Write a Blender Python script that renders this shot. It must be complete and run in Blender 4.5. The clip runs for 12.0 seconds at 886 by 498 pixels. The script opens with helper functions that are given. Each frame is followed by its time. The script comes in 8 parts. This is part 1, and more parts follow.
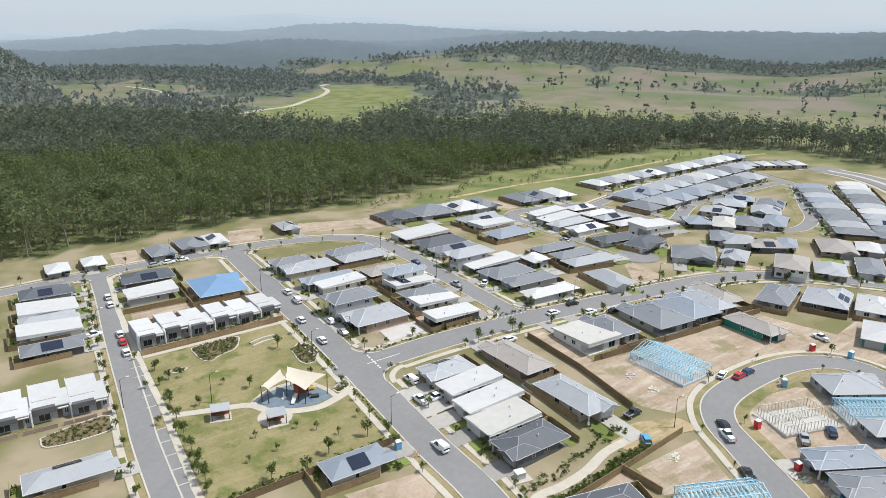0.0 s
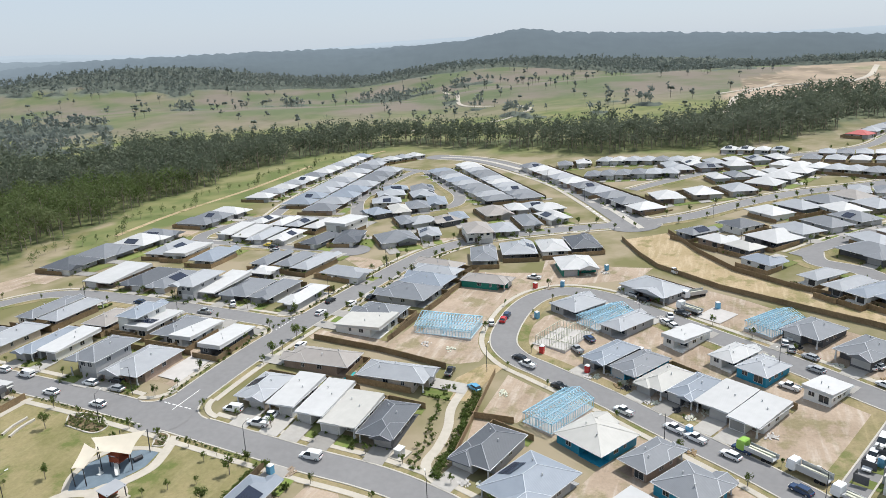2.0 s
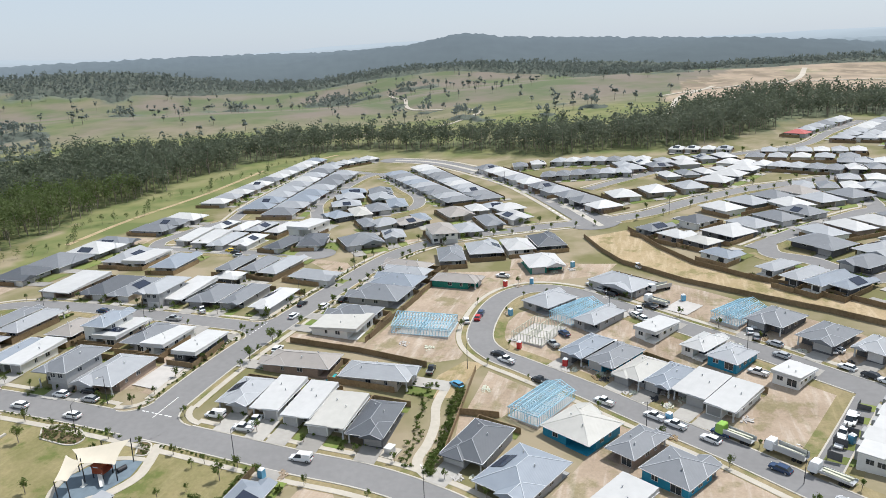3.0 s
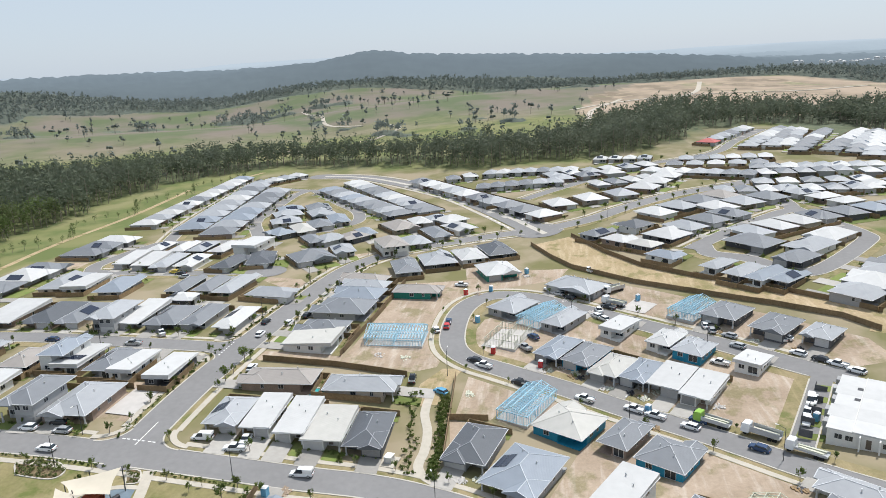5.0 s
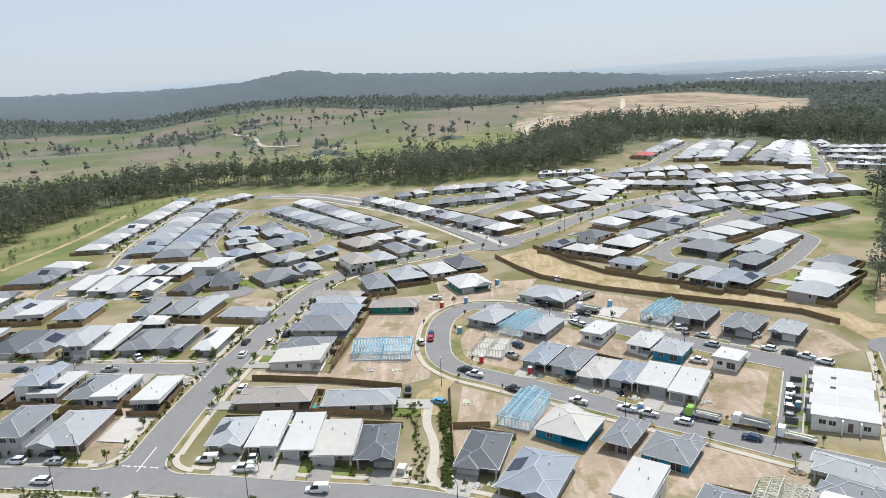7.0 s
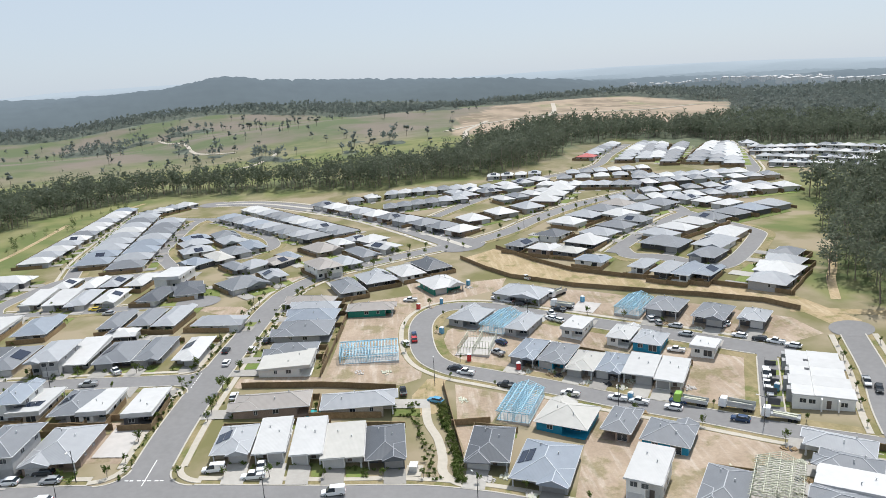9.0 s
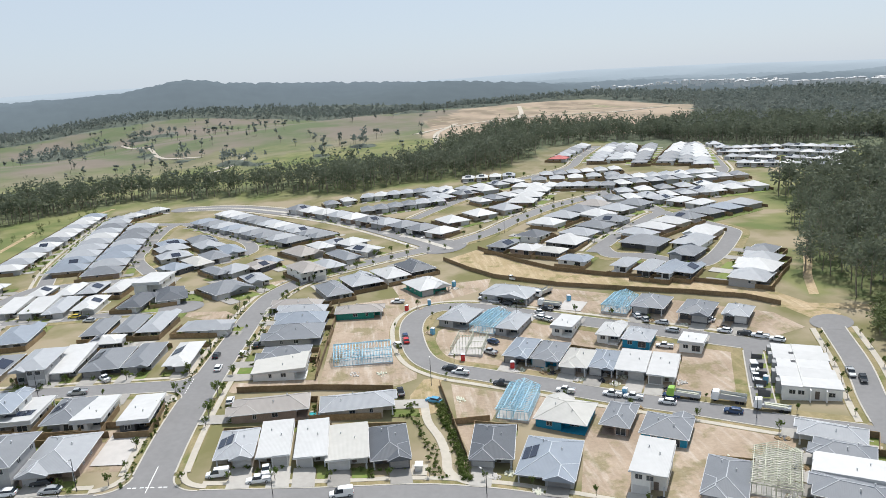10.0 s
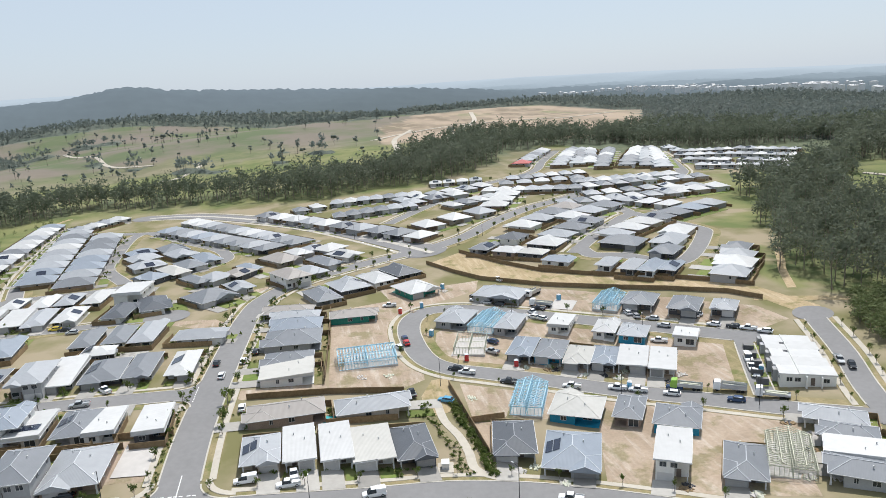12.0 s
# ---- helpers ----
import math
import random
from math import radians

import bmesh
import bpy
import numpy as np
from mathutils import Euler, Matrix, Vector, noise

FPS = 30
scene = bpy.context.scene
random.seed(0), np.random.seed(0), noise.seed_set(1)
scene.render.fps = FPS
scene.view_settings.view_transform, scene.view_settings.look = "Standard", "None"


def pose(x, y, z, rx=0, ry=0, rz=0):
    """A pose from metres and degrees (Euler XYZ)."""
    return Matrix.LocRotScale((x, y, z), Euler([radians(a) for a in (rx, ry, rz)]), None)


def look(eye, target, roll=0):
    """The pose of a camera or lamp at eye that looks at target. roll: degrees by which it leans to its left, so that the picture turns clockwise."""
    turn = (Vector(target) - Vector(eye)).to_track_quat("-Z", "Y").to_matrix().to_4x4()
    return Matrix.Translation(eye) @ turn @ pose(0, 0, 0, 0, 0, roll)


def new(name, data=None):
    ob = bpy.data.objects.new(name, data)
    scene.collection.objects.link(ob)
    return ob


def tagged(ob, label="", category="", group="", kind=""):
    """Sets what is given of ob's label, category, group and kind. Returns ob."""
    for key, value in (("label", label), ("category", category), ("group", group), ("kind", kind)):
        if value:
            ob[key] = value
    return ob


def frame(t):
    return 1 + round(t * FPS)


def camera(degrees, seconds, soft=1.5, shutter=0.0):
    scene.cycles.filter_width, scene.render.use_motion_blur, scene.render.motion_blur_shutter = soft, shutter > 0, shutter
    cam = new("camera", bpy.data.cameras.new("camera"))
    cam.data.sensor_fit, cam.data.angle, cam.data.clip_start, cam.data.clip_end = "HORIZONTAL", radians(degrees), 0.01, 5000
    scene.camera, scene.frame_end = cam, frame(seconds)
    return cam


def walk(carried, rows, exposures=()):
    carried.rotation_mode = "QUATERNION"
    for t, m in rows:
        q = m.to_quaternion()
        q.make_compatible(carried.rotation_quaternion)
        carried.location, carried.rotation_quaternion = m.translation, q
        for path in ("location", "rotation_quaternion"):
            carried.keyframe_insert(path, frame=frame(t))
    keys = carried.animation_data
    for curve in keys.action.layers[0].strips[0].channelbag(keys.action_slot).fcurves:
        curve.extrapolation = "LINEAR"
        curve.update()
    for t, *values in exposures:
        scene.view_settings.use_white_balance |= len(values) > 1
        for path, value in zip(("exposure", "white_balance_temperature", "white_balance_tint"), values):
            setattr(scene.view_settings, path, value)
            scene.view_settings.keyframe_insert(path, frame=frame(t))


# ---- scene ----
cam = camera(63.8, 12.0, soft=0.7)
EYE, TURN = 86.0, -31.4
ROWS = [  # seconds, metres right, ahead and up of the start, yaw, pitch, roll
    (0.0, -13.72, -4.74, 0.55, -2.81, -17.33, -0.36),
    (0.1, -17.45, -4.64, -0.25, -6.12, -17.09, 0.01),
    (0.2, -21.21, -4.49, -1.05, -9.55, -16.88, 0.40),
    (0.3, -24.96, -4.27, -1.85, -12.96, -16.69, 0.83),
    (0.4, -28.75, -3.90, -2.66, -16.21, -16.51, 1.24),
    (0.5, -32.54, -3.30, -3.45, -19.16, -16.33, 1.61),
    (0.6, -36.00, -2.96, -3.56, -21.62, -16.31, 1.74),
    (0.7, -39.45, -2.33, -3.66, -23.80, -16.28, 1.85),
    (0.8, -42.86, -1.47, -3.76, -25.77, -16.25, 1.91),
    (1.0, -48.63, 0.27, -3.92, -29.07, -16.20, 2.00),
    (1.5, -57.31, 3.44, -4.29, -34.19, -16.07, 2.17),
    (2.0, -62.50, 6.03, -4.27, -37.15, -16.07, 2.21),
    (2.5, -66.27, 7.99, -4.60, -39.33, -15.98, 2.21),
    (3.0, -70.50, 10.38, -4.94, -41.81, -15.89, 2.22),
    (3.5, -74.45, 12.95, -5.09, -44.09, -15.84, 2.19),
    (4.0, -78.06, 15.40, -5.09, -45.90, -15.56, 2.27),
    (4.5, -81.68, 17.92, -5.08, -47.67, -15.25, 2.33),
    (5.0, -85.28, 20.50, -5.08, -49.39, -14.91, 2.41),
    (5.5, -88.88, 23.10, -5.09, -51.10, -14.53, 2.48),
    (6.0, -92.30, 25.98, -5.27, -52.61, -13.79, 2.58),
    (6.5, -95.28, 28.89, -5.19, -54.03, -13.77, 2.65),
    (7.0, -98.45, 32.06, -5.36, -55.57, -13.68, 2.71),
    (7.5, -101.28, 35.31, -5.37, -57.08, -13.64, 2.76),
    (8.0, -104.05, 38.57, -5.38, -58.59, -13.61, 2.80),
    (8.5, -106.80, 41.86, -5.38, -60.09, -13.56, 2.84),
    (9.0, -109.50, 45.13, -5.38, -61.60, -13.52, 2.88),
    (9.5, -111.89, 48.35, -5.41, -63.03, -13.46, 2.92),
    (10.0, -114.53, 52.04, -5.39, -64.58, -13.40, 2.91),
    (10.5, -116.92, 55.61, -5.36, -65.83, -13.34, 2.95),
    (11.0, -119.32, 59.38, -5.26, -66.90, -13.29, 2.96),
    (11.5, -121.54, 62.94, -5.34, -67.97, -13.17, 2.98),
    (12.0, -123.84, 66.60, -5.29, -69.14, -13.10, 2.99),
]
walk(cam, [(t, pose(0, 0, EYE, 0, 0, TURN) @ pose(x, y, z, 90 + pitch, roll, yaw)) for t, x, y, z, yaw, pitch, roll in ROWS])

# ---- sky and sun ----
SUN_ELEVATION, SUN_AZIMUTH = 60.0, -32.0     # azimuth counted from +x towards +y
world = bpy.data.worlds.new("world")
scene.world = world
world.use_nodes = True
wn, wl = world.node_tree.nodes, world.node_tree.links
sky = wn.new("ShaderNodeTexSky")
sky.sky_type, sky.sun_disc = "NISHITA", False
sky.sun_elevation, sky.sun_rotation = radians(SUN_ELEVATION), radians(90 - SUN_AZIMUTH)
sky.altitude, sky.air_density, sky.dust_density, sky.ozone_density = 100, 1.0, 1.0, 3.0
wn["Background"].inputs["Strength"].default_value = 0.114
veil = wn.new("ShaderNodeMix")                 # the sky is veiled by thin, even high cloud
veil.data_type = "RGBA"
veil.inputs[0].default_value = 0.80
veil.inputs[7].default_value = (5.1, 5.85, 6.75, 1)
wl.new(sky.outputs[0], veil.inputs[6])
wl.new(veil.outputs[2], wn["Background"].inputs["Color"])
sun = new("sun", bpy.data.lights.new("sun", "SUN"))
sun.data.energy, sun.data.angle, sun.data.color = 4.3, radians(0.6), (1.0, 0.985, 0.962)
sun_from = Vector((math.cos(radians(SUN_AZIMUTH)) * math.cos(radians(SUN_ELEVATION)),
                   math.sin(radians(SUN_AZIMUTH)) * math.cos(radians(SUN_ELEVATION)), math.sin(radians(SUN_ELEVATION))))
sun.matrix_world = look(sun_from * 400, (0, 0, 0))
scene.view_settings.exposure = 0.10

# ---- materials ----
def material(name, colour, rough=0.8, metal=0.0, scale=1.0, amount=0.25, second=None, big=None, bump=0.0, spec=0.3, per_object=0.0, clear=False):
    """A surface with fine grain, broad patches and, where asked, a shift of tone from object to object."""
    m = bpy.data.materials.new(name)
    m.use_nodes = True
    n, l = m.node_tree.nodes, m.node_tree.links
    b = n["Principled BSDF"]
    b.inputs["Roughness"].default_value, b.inputs["Metallic"].default_value = rough, metal
    b.inputs["Specular IOR Level"].default_value = spec
    geo = n.new("ShaderNodeNewGeometry")
    fine, broad = n.new("ShaderNodeTexNoise"), n.new("ShaderNodeTexNoise")
    fine.inputs["Scale"].default_value, fine.inputs["Detail"].default_value = scale, 6.0
    broad.inputs["Scale"].default_value, broad.inputs["Detail"].default_value = scale * 0.09, 4.0
    mix = n.new("ShaderNodeMix")
    mix.data_type = "RGBA"
    c2 = second or tuple(c * (1 - amount) for c in colour)
    mix.inputs[6].default_value, mix.inputs[7].default_value = (*colour, 1), (*c2, 1)
    ramp = n.new("ShaderNodeMapRange")
    ramp.inputs["From Min"].default_value, ramp.inputs["From Max"].default_value = 0.36, 0.64
    add = n.new("ShaderNodeMath")
    add.operation = "MULTIPLY_ADD"
    add.inputs[1].default_value = 0.5
    half = n.new("ShaderNodeMath")
    half.operation = "MULTIPLY"
    half.inputs[1].default_value = 0.5
    for t in (fine, broad):
        l.new(geo.outputs["Position"], t.inputs["Vector"])
    l.new(broad.outputs["Fac"], half.inputs[0])
    l.new(fine.outputs["Fac"], add.inputs[0])
    l.new(half.outputs[0], add.inputs[2])
    l.new(add.outputs[0], ramp.inputs["Value"])
    l.new(ramp.outputs[0], mix.inputs[0])
    out = mix.outputs[2]
    if per_object:
        info, hsv = n.new("ShaderNodeObjectInfo"), n.new("ShaderNodeHueSaturation")
        r = n.new("ShaderNodeMapRange")
        r.inputs["To Min"].default_value, r.inputs["To Max"].default_value = 1 - per_object, 1 + per_object
        l.new(info.outputs["Random"], r.inputs["Value"])
        l.new(r.outputs[0], hsv.inputs["Value"])
        l.new(out, hsv.inputs["Color"])
        out = hsv.outputs[0]
    l.new(out, b.inputs["Base Color"])
    if bump:
        bp = n.new("ShaderNodeBump")
        bp.inputs["Distance"].default_value, bp.inputs["Strength"].default_value = bump, 0.6
        l.new(fine.outputs["Fac"], bp.inputs["Height"])
        l.new(bp.outputs[0], b.inputs["Normal"])
    return m


def sheet_metal(name, colour, rough=0.55):
    """Painted steel roof sheets: pans and ribs down the slope, faint streaks, slight fading from roof to roof."""
    m = material(name, colour, rough, 0.0, 0.5, 0.12, spec=0.25, per_object=0.07)
    n, l = m.node_tree.nodes, m.node_tree.links
    uv, wave = n.new("ShaderNodeUVMap"), n.new("ShaderNodeTexWave")
    wave.wave_type, wave.bands_direction, wave.wave_profile = "BANDS", "X", "SIN"
    wave.inputs["Scale"].default_value = 1.1
    wave.inputs["Distortion"].default_value = 0.0
    l.new(uv.outputs[0], wave.inputs["Vector"])
    bp = n.new("ShaderNodeBump")
    bp.inputs["Distance"].default_value, bp.inputs["Strength"].default_value = 0.02, 0.45
    l.new(wave.outputs["Fac"], bp.inputs["Height"])
    l.new(bp.outputs[0], n["Principled BSDF"].inputs["Normal"])
    return m


ROOF = {
    "w": sheet_metal("white roof steel", (0.515, 0.51, 0.50)),
    "c": sheet_metal("cream roof steel", (0.475, 0.46, 0.425)),
    "l": sheet_metal("pale grey roof steel", (0.345, 0.355, 0.37)),
    "g": sheet_metal("mid grey roof steel", (0.195, 0.205, 0.22)),
    "b": sheet_metal("blue grey roof steel", (0.25, 0.28, 0.32)),
    "d": sheet_metal("charcoal roof steel", (0.105, 0.113, 0.126)),
    "t": sheet_metal("taupe roof steel", (0.33, 0.30, 0.275)),
    "B": sheet_metal("blue roof steel", (0.16, 0.265, 0.41)),
    "r": sheet_metal("red roof steel", (0.45, 0.10, 0.09)),
}
ROOF_WORDS = {"w": "white", "c": "cream", "l": "pale grey", "g": "slate grey", "b": "blue-grey", "d": "charcoal", "t": "taupe", "B": "blue", "r": "red"}
WALL = {
    "white": material("white render", (0.72, 0.71, 0.68), 0.85, 0, 2.0, 0.10, per_object=0.05),
    "grey": material("grey render", (0.36, 0.36, 0.36), 0.85, 0, 2.0, 0.12, per_object=0.08),
    "cream": material("cream brick", (0.52, 0.45, 0.37), 0.9, 0, 4.0, 0.25, per_object=0.08),
    "dark": material("charcoal brick", (0.12, 0.12, 0.125), 0.9, 0, 4.0, 0.25, per_object=0.08),
    "brown": material("tan brick", (0.33, 0.25, 0.20), 0.9, 0, 4.0, 0.3, per_object=0.08),
    "foil": material("blue wall wrap", (0.02, 0.26, 0.42), 0.45, 0, 1.2, 0.3, per_object=0.05),
    "green": material("green wall wrap", (0.02, 0.21, 0.16), 0.5, 0, 1.2, 0.3),
}
# ridge gleam put into the colour: most caps are paler than their roofs
CAP = {"d": (0.30, 0.31, 0.33), "g": (0.42, 0.43, 0.45), "b": (0.48, 0.51, 0.55), "l": (0.56, 0.57, 0.59), "B": (0.30, 0.40, 0.54), "t": (0.42, 0.39, 0.36), "w": (0.60, 0.60, 0.60), "c": (0.54, 0.52, 0.48), "r": (0.42, 0.1, 0.09)}
CAP = {k: material(ROOF_WORDS[k] + " ridge capping with painted gleam", c, 0.5, 0, 1.0, 0.1) for k, c in CAP.items()}
M_GUTTER = material("gutter steel", (0.55, 0.55, 0.55), 0.5, 0, 1.0, 0.15, per_object=0.2)
M_GLASS = material("window glass", (0.03, 0.04, 0.05), 0.08, 0, 0.4, 0.3, spec=0.6)
M_FRAME = material("window frame", (0.55, 0.55, 0.55), 0.5, 0, 1.0, 0.1)
M_GARAGE = material("garage door steel", (0.42, 0.41, 0.40), 0.5, 0, 1.0, 0.1, per_object=0.4)
M_DOOR = material("painted front door", (0.16, 0.13, 0.11), 0.5, 0, 1.0, 0.2, per_object=0.4)
M_SOLAR = material("solar cells", (0.015, 0.022, 0.045), 0.15, 0, 3.0, 0.3, spec=0.6)
M_SOLAR_EDGE = material("solar frame", (0.5, 0.5, 0.52), 0.4, 0.6, 1.0, 0.1)
M_ASPHALT = material("asphalt", (0.222, 0.216, 0.213), 0.9, 0, 0.7, 0.14, bump=0.01)
M_CONCRETE = material("pale concrete", (0.48, 0.435, 0.365), 0.85, 0, 0.9, 0.16, bump=0.005)
M_KERB = material("kerb concrete", (0.49, 0.455, 0.395), 0.85, 0, 0.9, 0.14)
M_DRIVE = material("driveway concrete", (0.36, 0.34, 0.31), 0.85, 0, 0.9, 0.16, per_object=0.22)
M_LAWN = material("mown lawn", (0.12, 0.18, 0.037), 0.95, 0, 0.8, 0.3, second=(0.19, 0.19, 0.07), bump=0.02, per_object=0.2)


def earth(name, colour, second, weed, weeds, pale=None, bump=0.04):
    """Worn ground: broad patches, gritty speckle, weedy tufts and pale wheel-worn streaks."""
    m = bpy.data.materials.new(name)
    m.use_nodes = True
    n, l = m.node_tree.nodes, m.node_tree.links
    b = n["Principled BSDF"]
    b.inputs["Roughness"].default_value, b.inputs["Specular IOR Level"].default_value = 0.95, 0.15
    geo = n.new("ShaderNodeNewGeometry")

    def noise_at(scale, lo, hi, detail=8.0, stretch=None):
        t, r = n.new("ShaderNodeTexNoise"), n.new("ShaderNodeMapRange")
        t.inputs["Scale"].default_value, t.inputs["Detail"].default_value, t.inputs["Roughness"].default_value = scale, detail, 0.62
        r.inputs["From Min"].default_value, r.inputs["From Max"].default_value = lo, hi
        src = geo.outputs["Position"]
        if stretch:
            mp = n.new("ShaderNodeMapping")
            mp.inputs["Rotation"].default_value, mp.inputs["Scale"].default_value = (0, 0, radians(stretch)), (0.12, 1.0, 1.0)
            l.new(src, mp.inputs["Vector"])
            src = mp.outputs[0]
        l.new(src, t.inputs["Vector"])
        l.new(t.outputs["Fac"], r.inputs["Value"])
        return r.outputs[0]

    def blend(f, c0, c1, amount=1.0, mode="MIX"):
        mx = n.new("ShaderNodeMix")
        mx.data_type, mx.blend_type = "RGBA", mode
        k = n.new("ShaderNodeMath")
        k.operation, k.inputs[1].default_value = "MULTIPLY", amount
        l.new(f, k.inputs[0])
        l.new(k.outputs[0], mx.inputs[0])
        for i, c in ((6, c0), (7, c1)):
            if isinstance(c, tuple):
                mx.inputs[i].default_value = (*c, 1)
            else:
                l.new(c, mx.inputs[i])
        return mx.outputs[2]

    out = blend(noise_at(0.07, 0.38, 0.62), colour, second)
    out = blend(noise_at(0.55, 0.50, 0.72, 5.0, -34), out, pale or tuple(min(1, c * 1.25) for c in second), 0.55)
    out = blend(noise_at(0.13, 0.52, 0.62, 12.0), out, weed, weeds)
    out = blend(noise_at(1.3, 0.35, 0.75, 4.0), out, (0.55, 0.55, 0.55), 0.45, "MULTIPLY")
    l.new(out, b.inputs["Base Color"])
    bp, t = n.new("ShaderNodeBump"), n.new("ShaderNodeTexNoise")
    t.inputs["Scale"].default_value = 1.1
    l.new(geo.outputs["Position"], t.inputs["Vector"])
    bp.inputs["Distance"].default_value, bp.inputs["Strength"].default_value = bump, 0.7
    l.new(t.outputs["Fac"], bp.inputs["Height"])
    l.new(bp.outputs[0], b.inputs["Normal"])
    return m


M_VERGE = earth("verge turf", (0.185, 0.17, 0.075), (0.31, 0.25, 0.145), (0.125, 0.15, 0.045), 0.75)
M_DIRT = earth("bare lot earth", (0.325, 0.25, 0.182), (0.425, 0.335, 0.255), (0.20, 0.18, 0.085), 0.65, (0.60, 0.53, 0.46))
M_DRAIN = earth("sandy drain earth", (0.44, 0.335, 0.21), (0.36, 0.28, 0.16), (0.20, 0.185, 0.075), 0.7, (0.62, 0.50, 0.36))
M_PARK = earth("park turf", (0.195, 0.18, 0.078), (0.285, 0.24, 0.125), (0.12, 0.145, 0.042), 0.85, (0.34, 0.29, 0.165))
M_TRACK = material("pale dirt track", (0.46, 0.41, 0.34), 0.95, 0, 0.05, 0.2)
M_MULCH = material("garden mulch", (0.20, 0.15, 0.085), 0.95, 0, 2.0, 0.35, bump=0.03)
M_FENCE = material("timber fence", (0.275, 0.195, 0.11), 0.9, 0, 1.6, 0.4, per_object=0.3)
M_LINE = material("road marking paint", (0.75, 0.75, 0.73), 0.7, 0, 2.0, 0.2)
M_LEAF = material("eucalypt leaves", (0.112, 0.152, 0.052), 0.8, 0, 0.05, 0.3, second=(0.158, 0.178, 0.085), spec=0.2)
# grey-green foliage, lightened and greyed further to carry some haze
M_LEAF_HAZY = material("grey-green leaves with haze", (0.115, 0.138, 0.090), 0.8, 0, 0.04, 0.3, second=(0.150, 0.166, 0.118), spec=0.2)
M_SHRUB = material("garden leaves", (0.085, 0.135, 0.03), 0.8, 0, 0.8, 0.3, second=(0.14, 0.165, 0.05), spec=0.2, per_object=0.2)
M_FAR_WOOD = material("dark grey-green canopy", (0.072, 0.086, 0.074), 0.9, 0, 0.12, 0.3, second=(0.125, 0.140, 0.115), spec=0.05)
M_TUFT = material("pale tussock grass", (0.17, 0.20, 0.075), 0.85, 0, 0.9, 0.3, second=(0.25, 0.25, 0.12), spec=0.1)
# blue-grey gum foliage, paled so the colour holds the far haze
M_LEAF_FAR_HAZE = material("blue-grey gum leaves with haze", (0.165, 0.195, 0.175), 0.85, 0, 0.02, 0.3, second=(0.215, 0.235, 0.21), spec=0.1)
for leafy in (M_LEAF, M_LEAF_HAZY, M_LEAF_FAR_HAZE, M_SHRUB, M_TUFT):
    nt = leafy.node_tree
    glow, both = nt.nodes.new("ShaderNodeBsdfTranslucent"), nt.nodes.new("ShaderNodeMixShader")
    both.inputs[0].default_value = 0.4
    base = nt.nodes["Principled BSDF"].inputs["Base Color"].links[0].from_socket
    nt.links.new(base, glow.inputs["Color"])
    nt.links.new(nt.nodes["Principled BSDF"].outputs[0], both.inputs[1])
    nt.links.new(glow.outputs[0], both.inputs[2])
    nt.links.new(both.outputs[0], nt.nodes["Material Output"].inputs["Surface"])
M_BARK = material("grey bark", (0.27, 0.23, 0.19), 0.9, 0, 1.5, 0.35)
M_STEEL_FRAME = material("blue steel framing", (0.42, 0.66, 0.78), 0.45, 0.0, 1.5, 0.15)
M_TIMBER_FRAME = material("pine framing", (0.56, 0.56, 0.45), 0.8, 0, 1.5, 0.2)
M_SLAB = material("new concrete slab", (0.50, 0.47, 0.44), 0.85, 0, 0.6, 0.15)
M_RUBBER = material("blue rubber ground", (0.17, 0.22, 0.26), 0.9, 0, 0.6, 0.25)
M_SAIL = material("cream shade cloth", (0.58, 0.52, 0.42), 0.85, 0, 0.8, 0.08)
M_POST = material("dark steel post", (0.05, 0.05, 0.055), 0.5, 0.3, 1.0, 0.2)
M_RED = material("rust red panel", (0.30, 0.07, 0.03), 0.6, 0, 1.0, 0.2)
M_YELLOW = material("yellow slide plastic", (0.70, 0.45, 0.08), 0.45, 0, 1.0, 0.1)
M_TYRE = material("tyre rubber", (0.02, 0.02, 0.02), 0.85, 0, 3.0, 0.2)
M_LAMP_GLASS = material("clear lamp lens", (0.75, 0.75, 0.72), 0.2, 0, 1.0, 0.1, spec=0.6)
M_TAIL = material("red lamp lens", (0.45, 0.02, 0.02), 0.25, 0, 1.0, 0.1, spec=0.6)
M_POOL = material("pool water", (0.05, 0.42, 0.45), 0.08, 0, 0.8, 0.2, spec=0.6)
PAINT = {
    "white": material("white car paint", (0.78, 0.78, 0.78), 0.25, 0, 1.0, 0.05, spec=0.6),
    "silver": material("silver car paint", (0.48, 0.49, 0.50), 0.3, 0.4, 1.0, 0.05, spec=0.6),
    "dark": material("black car paint", (0.025, 0.027, 0.03), 0.2, 0, 1.0, 0.05, spec=0.6),
    "navy": material("navy car paint", (0.03, 0.06, 0.13), 0.25, 0.2, 1.0, 0.05, spec=0.6),
    "blue": material("light blue car paint", (0.12, 0.36, 0.55), 0.25, 0.2, 1.0, 0.05, spec=0.6),
    "red": material("red car paint", (0.50, 0.03, 0.03), 0.25, 0, 1.0, 0.05, spec=0.6),
    "green": material("lime green paint", (0.25, 0.45, 0.06), 0.3, 0, 1.0, 0.05, spec=0.6),
    "yellow": material("yellow paint", (0.65, 0.48, 0.05), 0.3, 0, 1.0, 0.05, spec=0.6),
}

# ---- the lie of the land ----
def ramp01(v):
    return 1 / (1 + np.exp(-np.clip(v, -40, 40)))


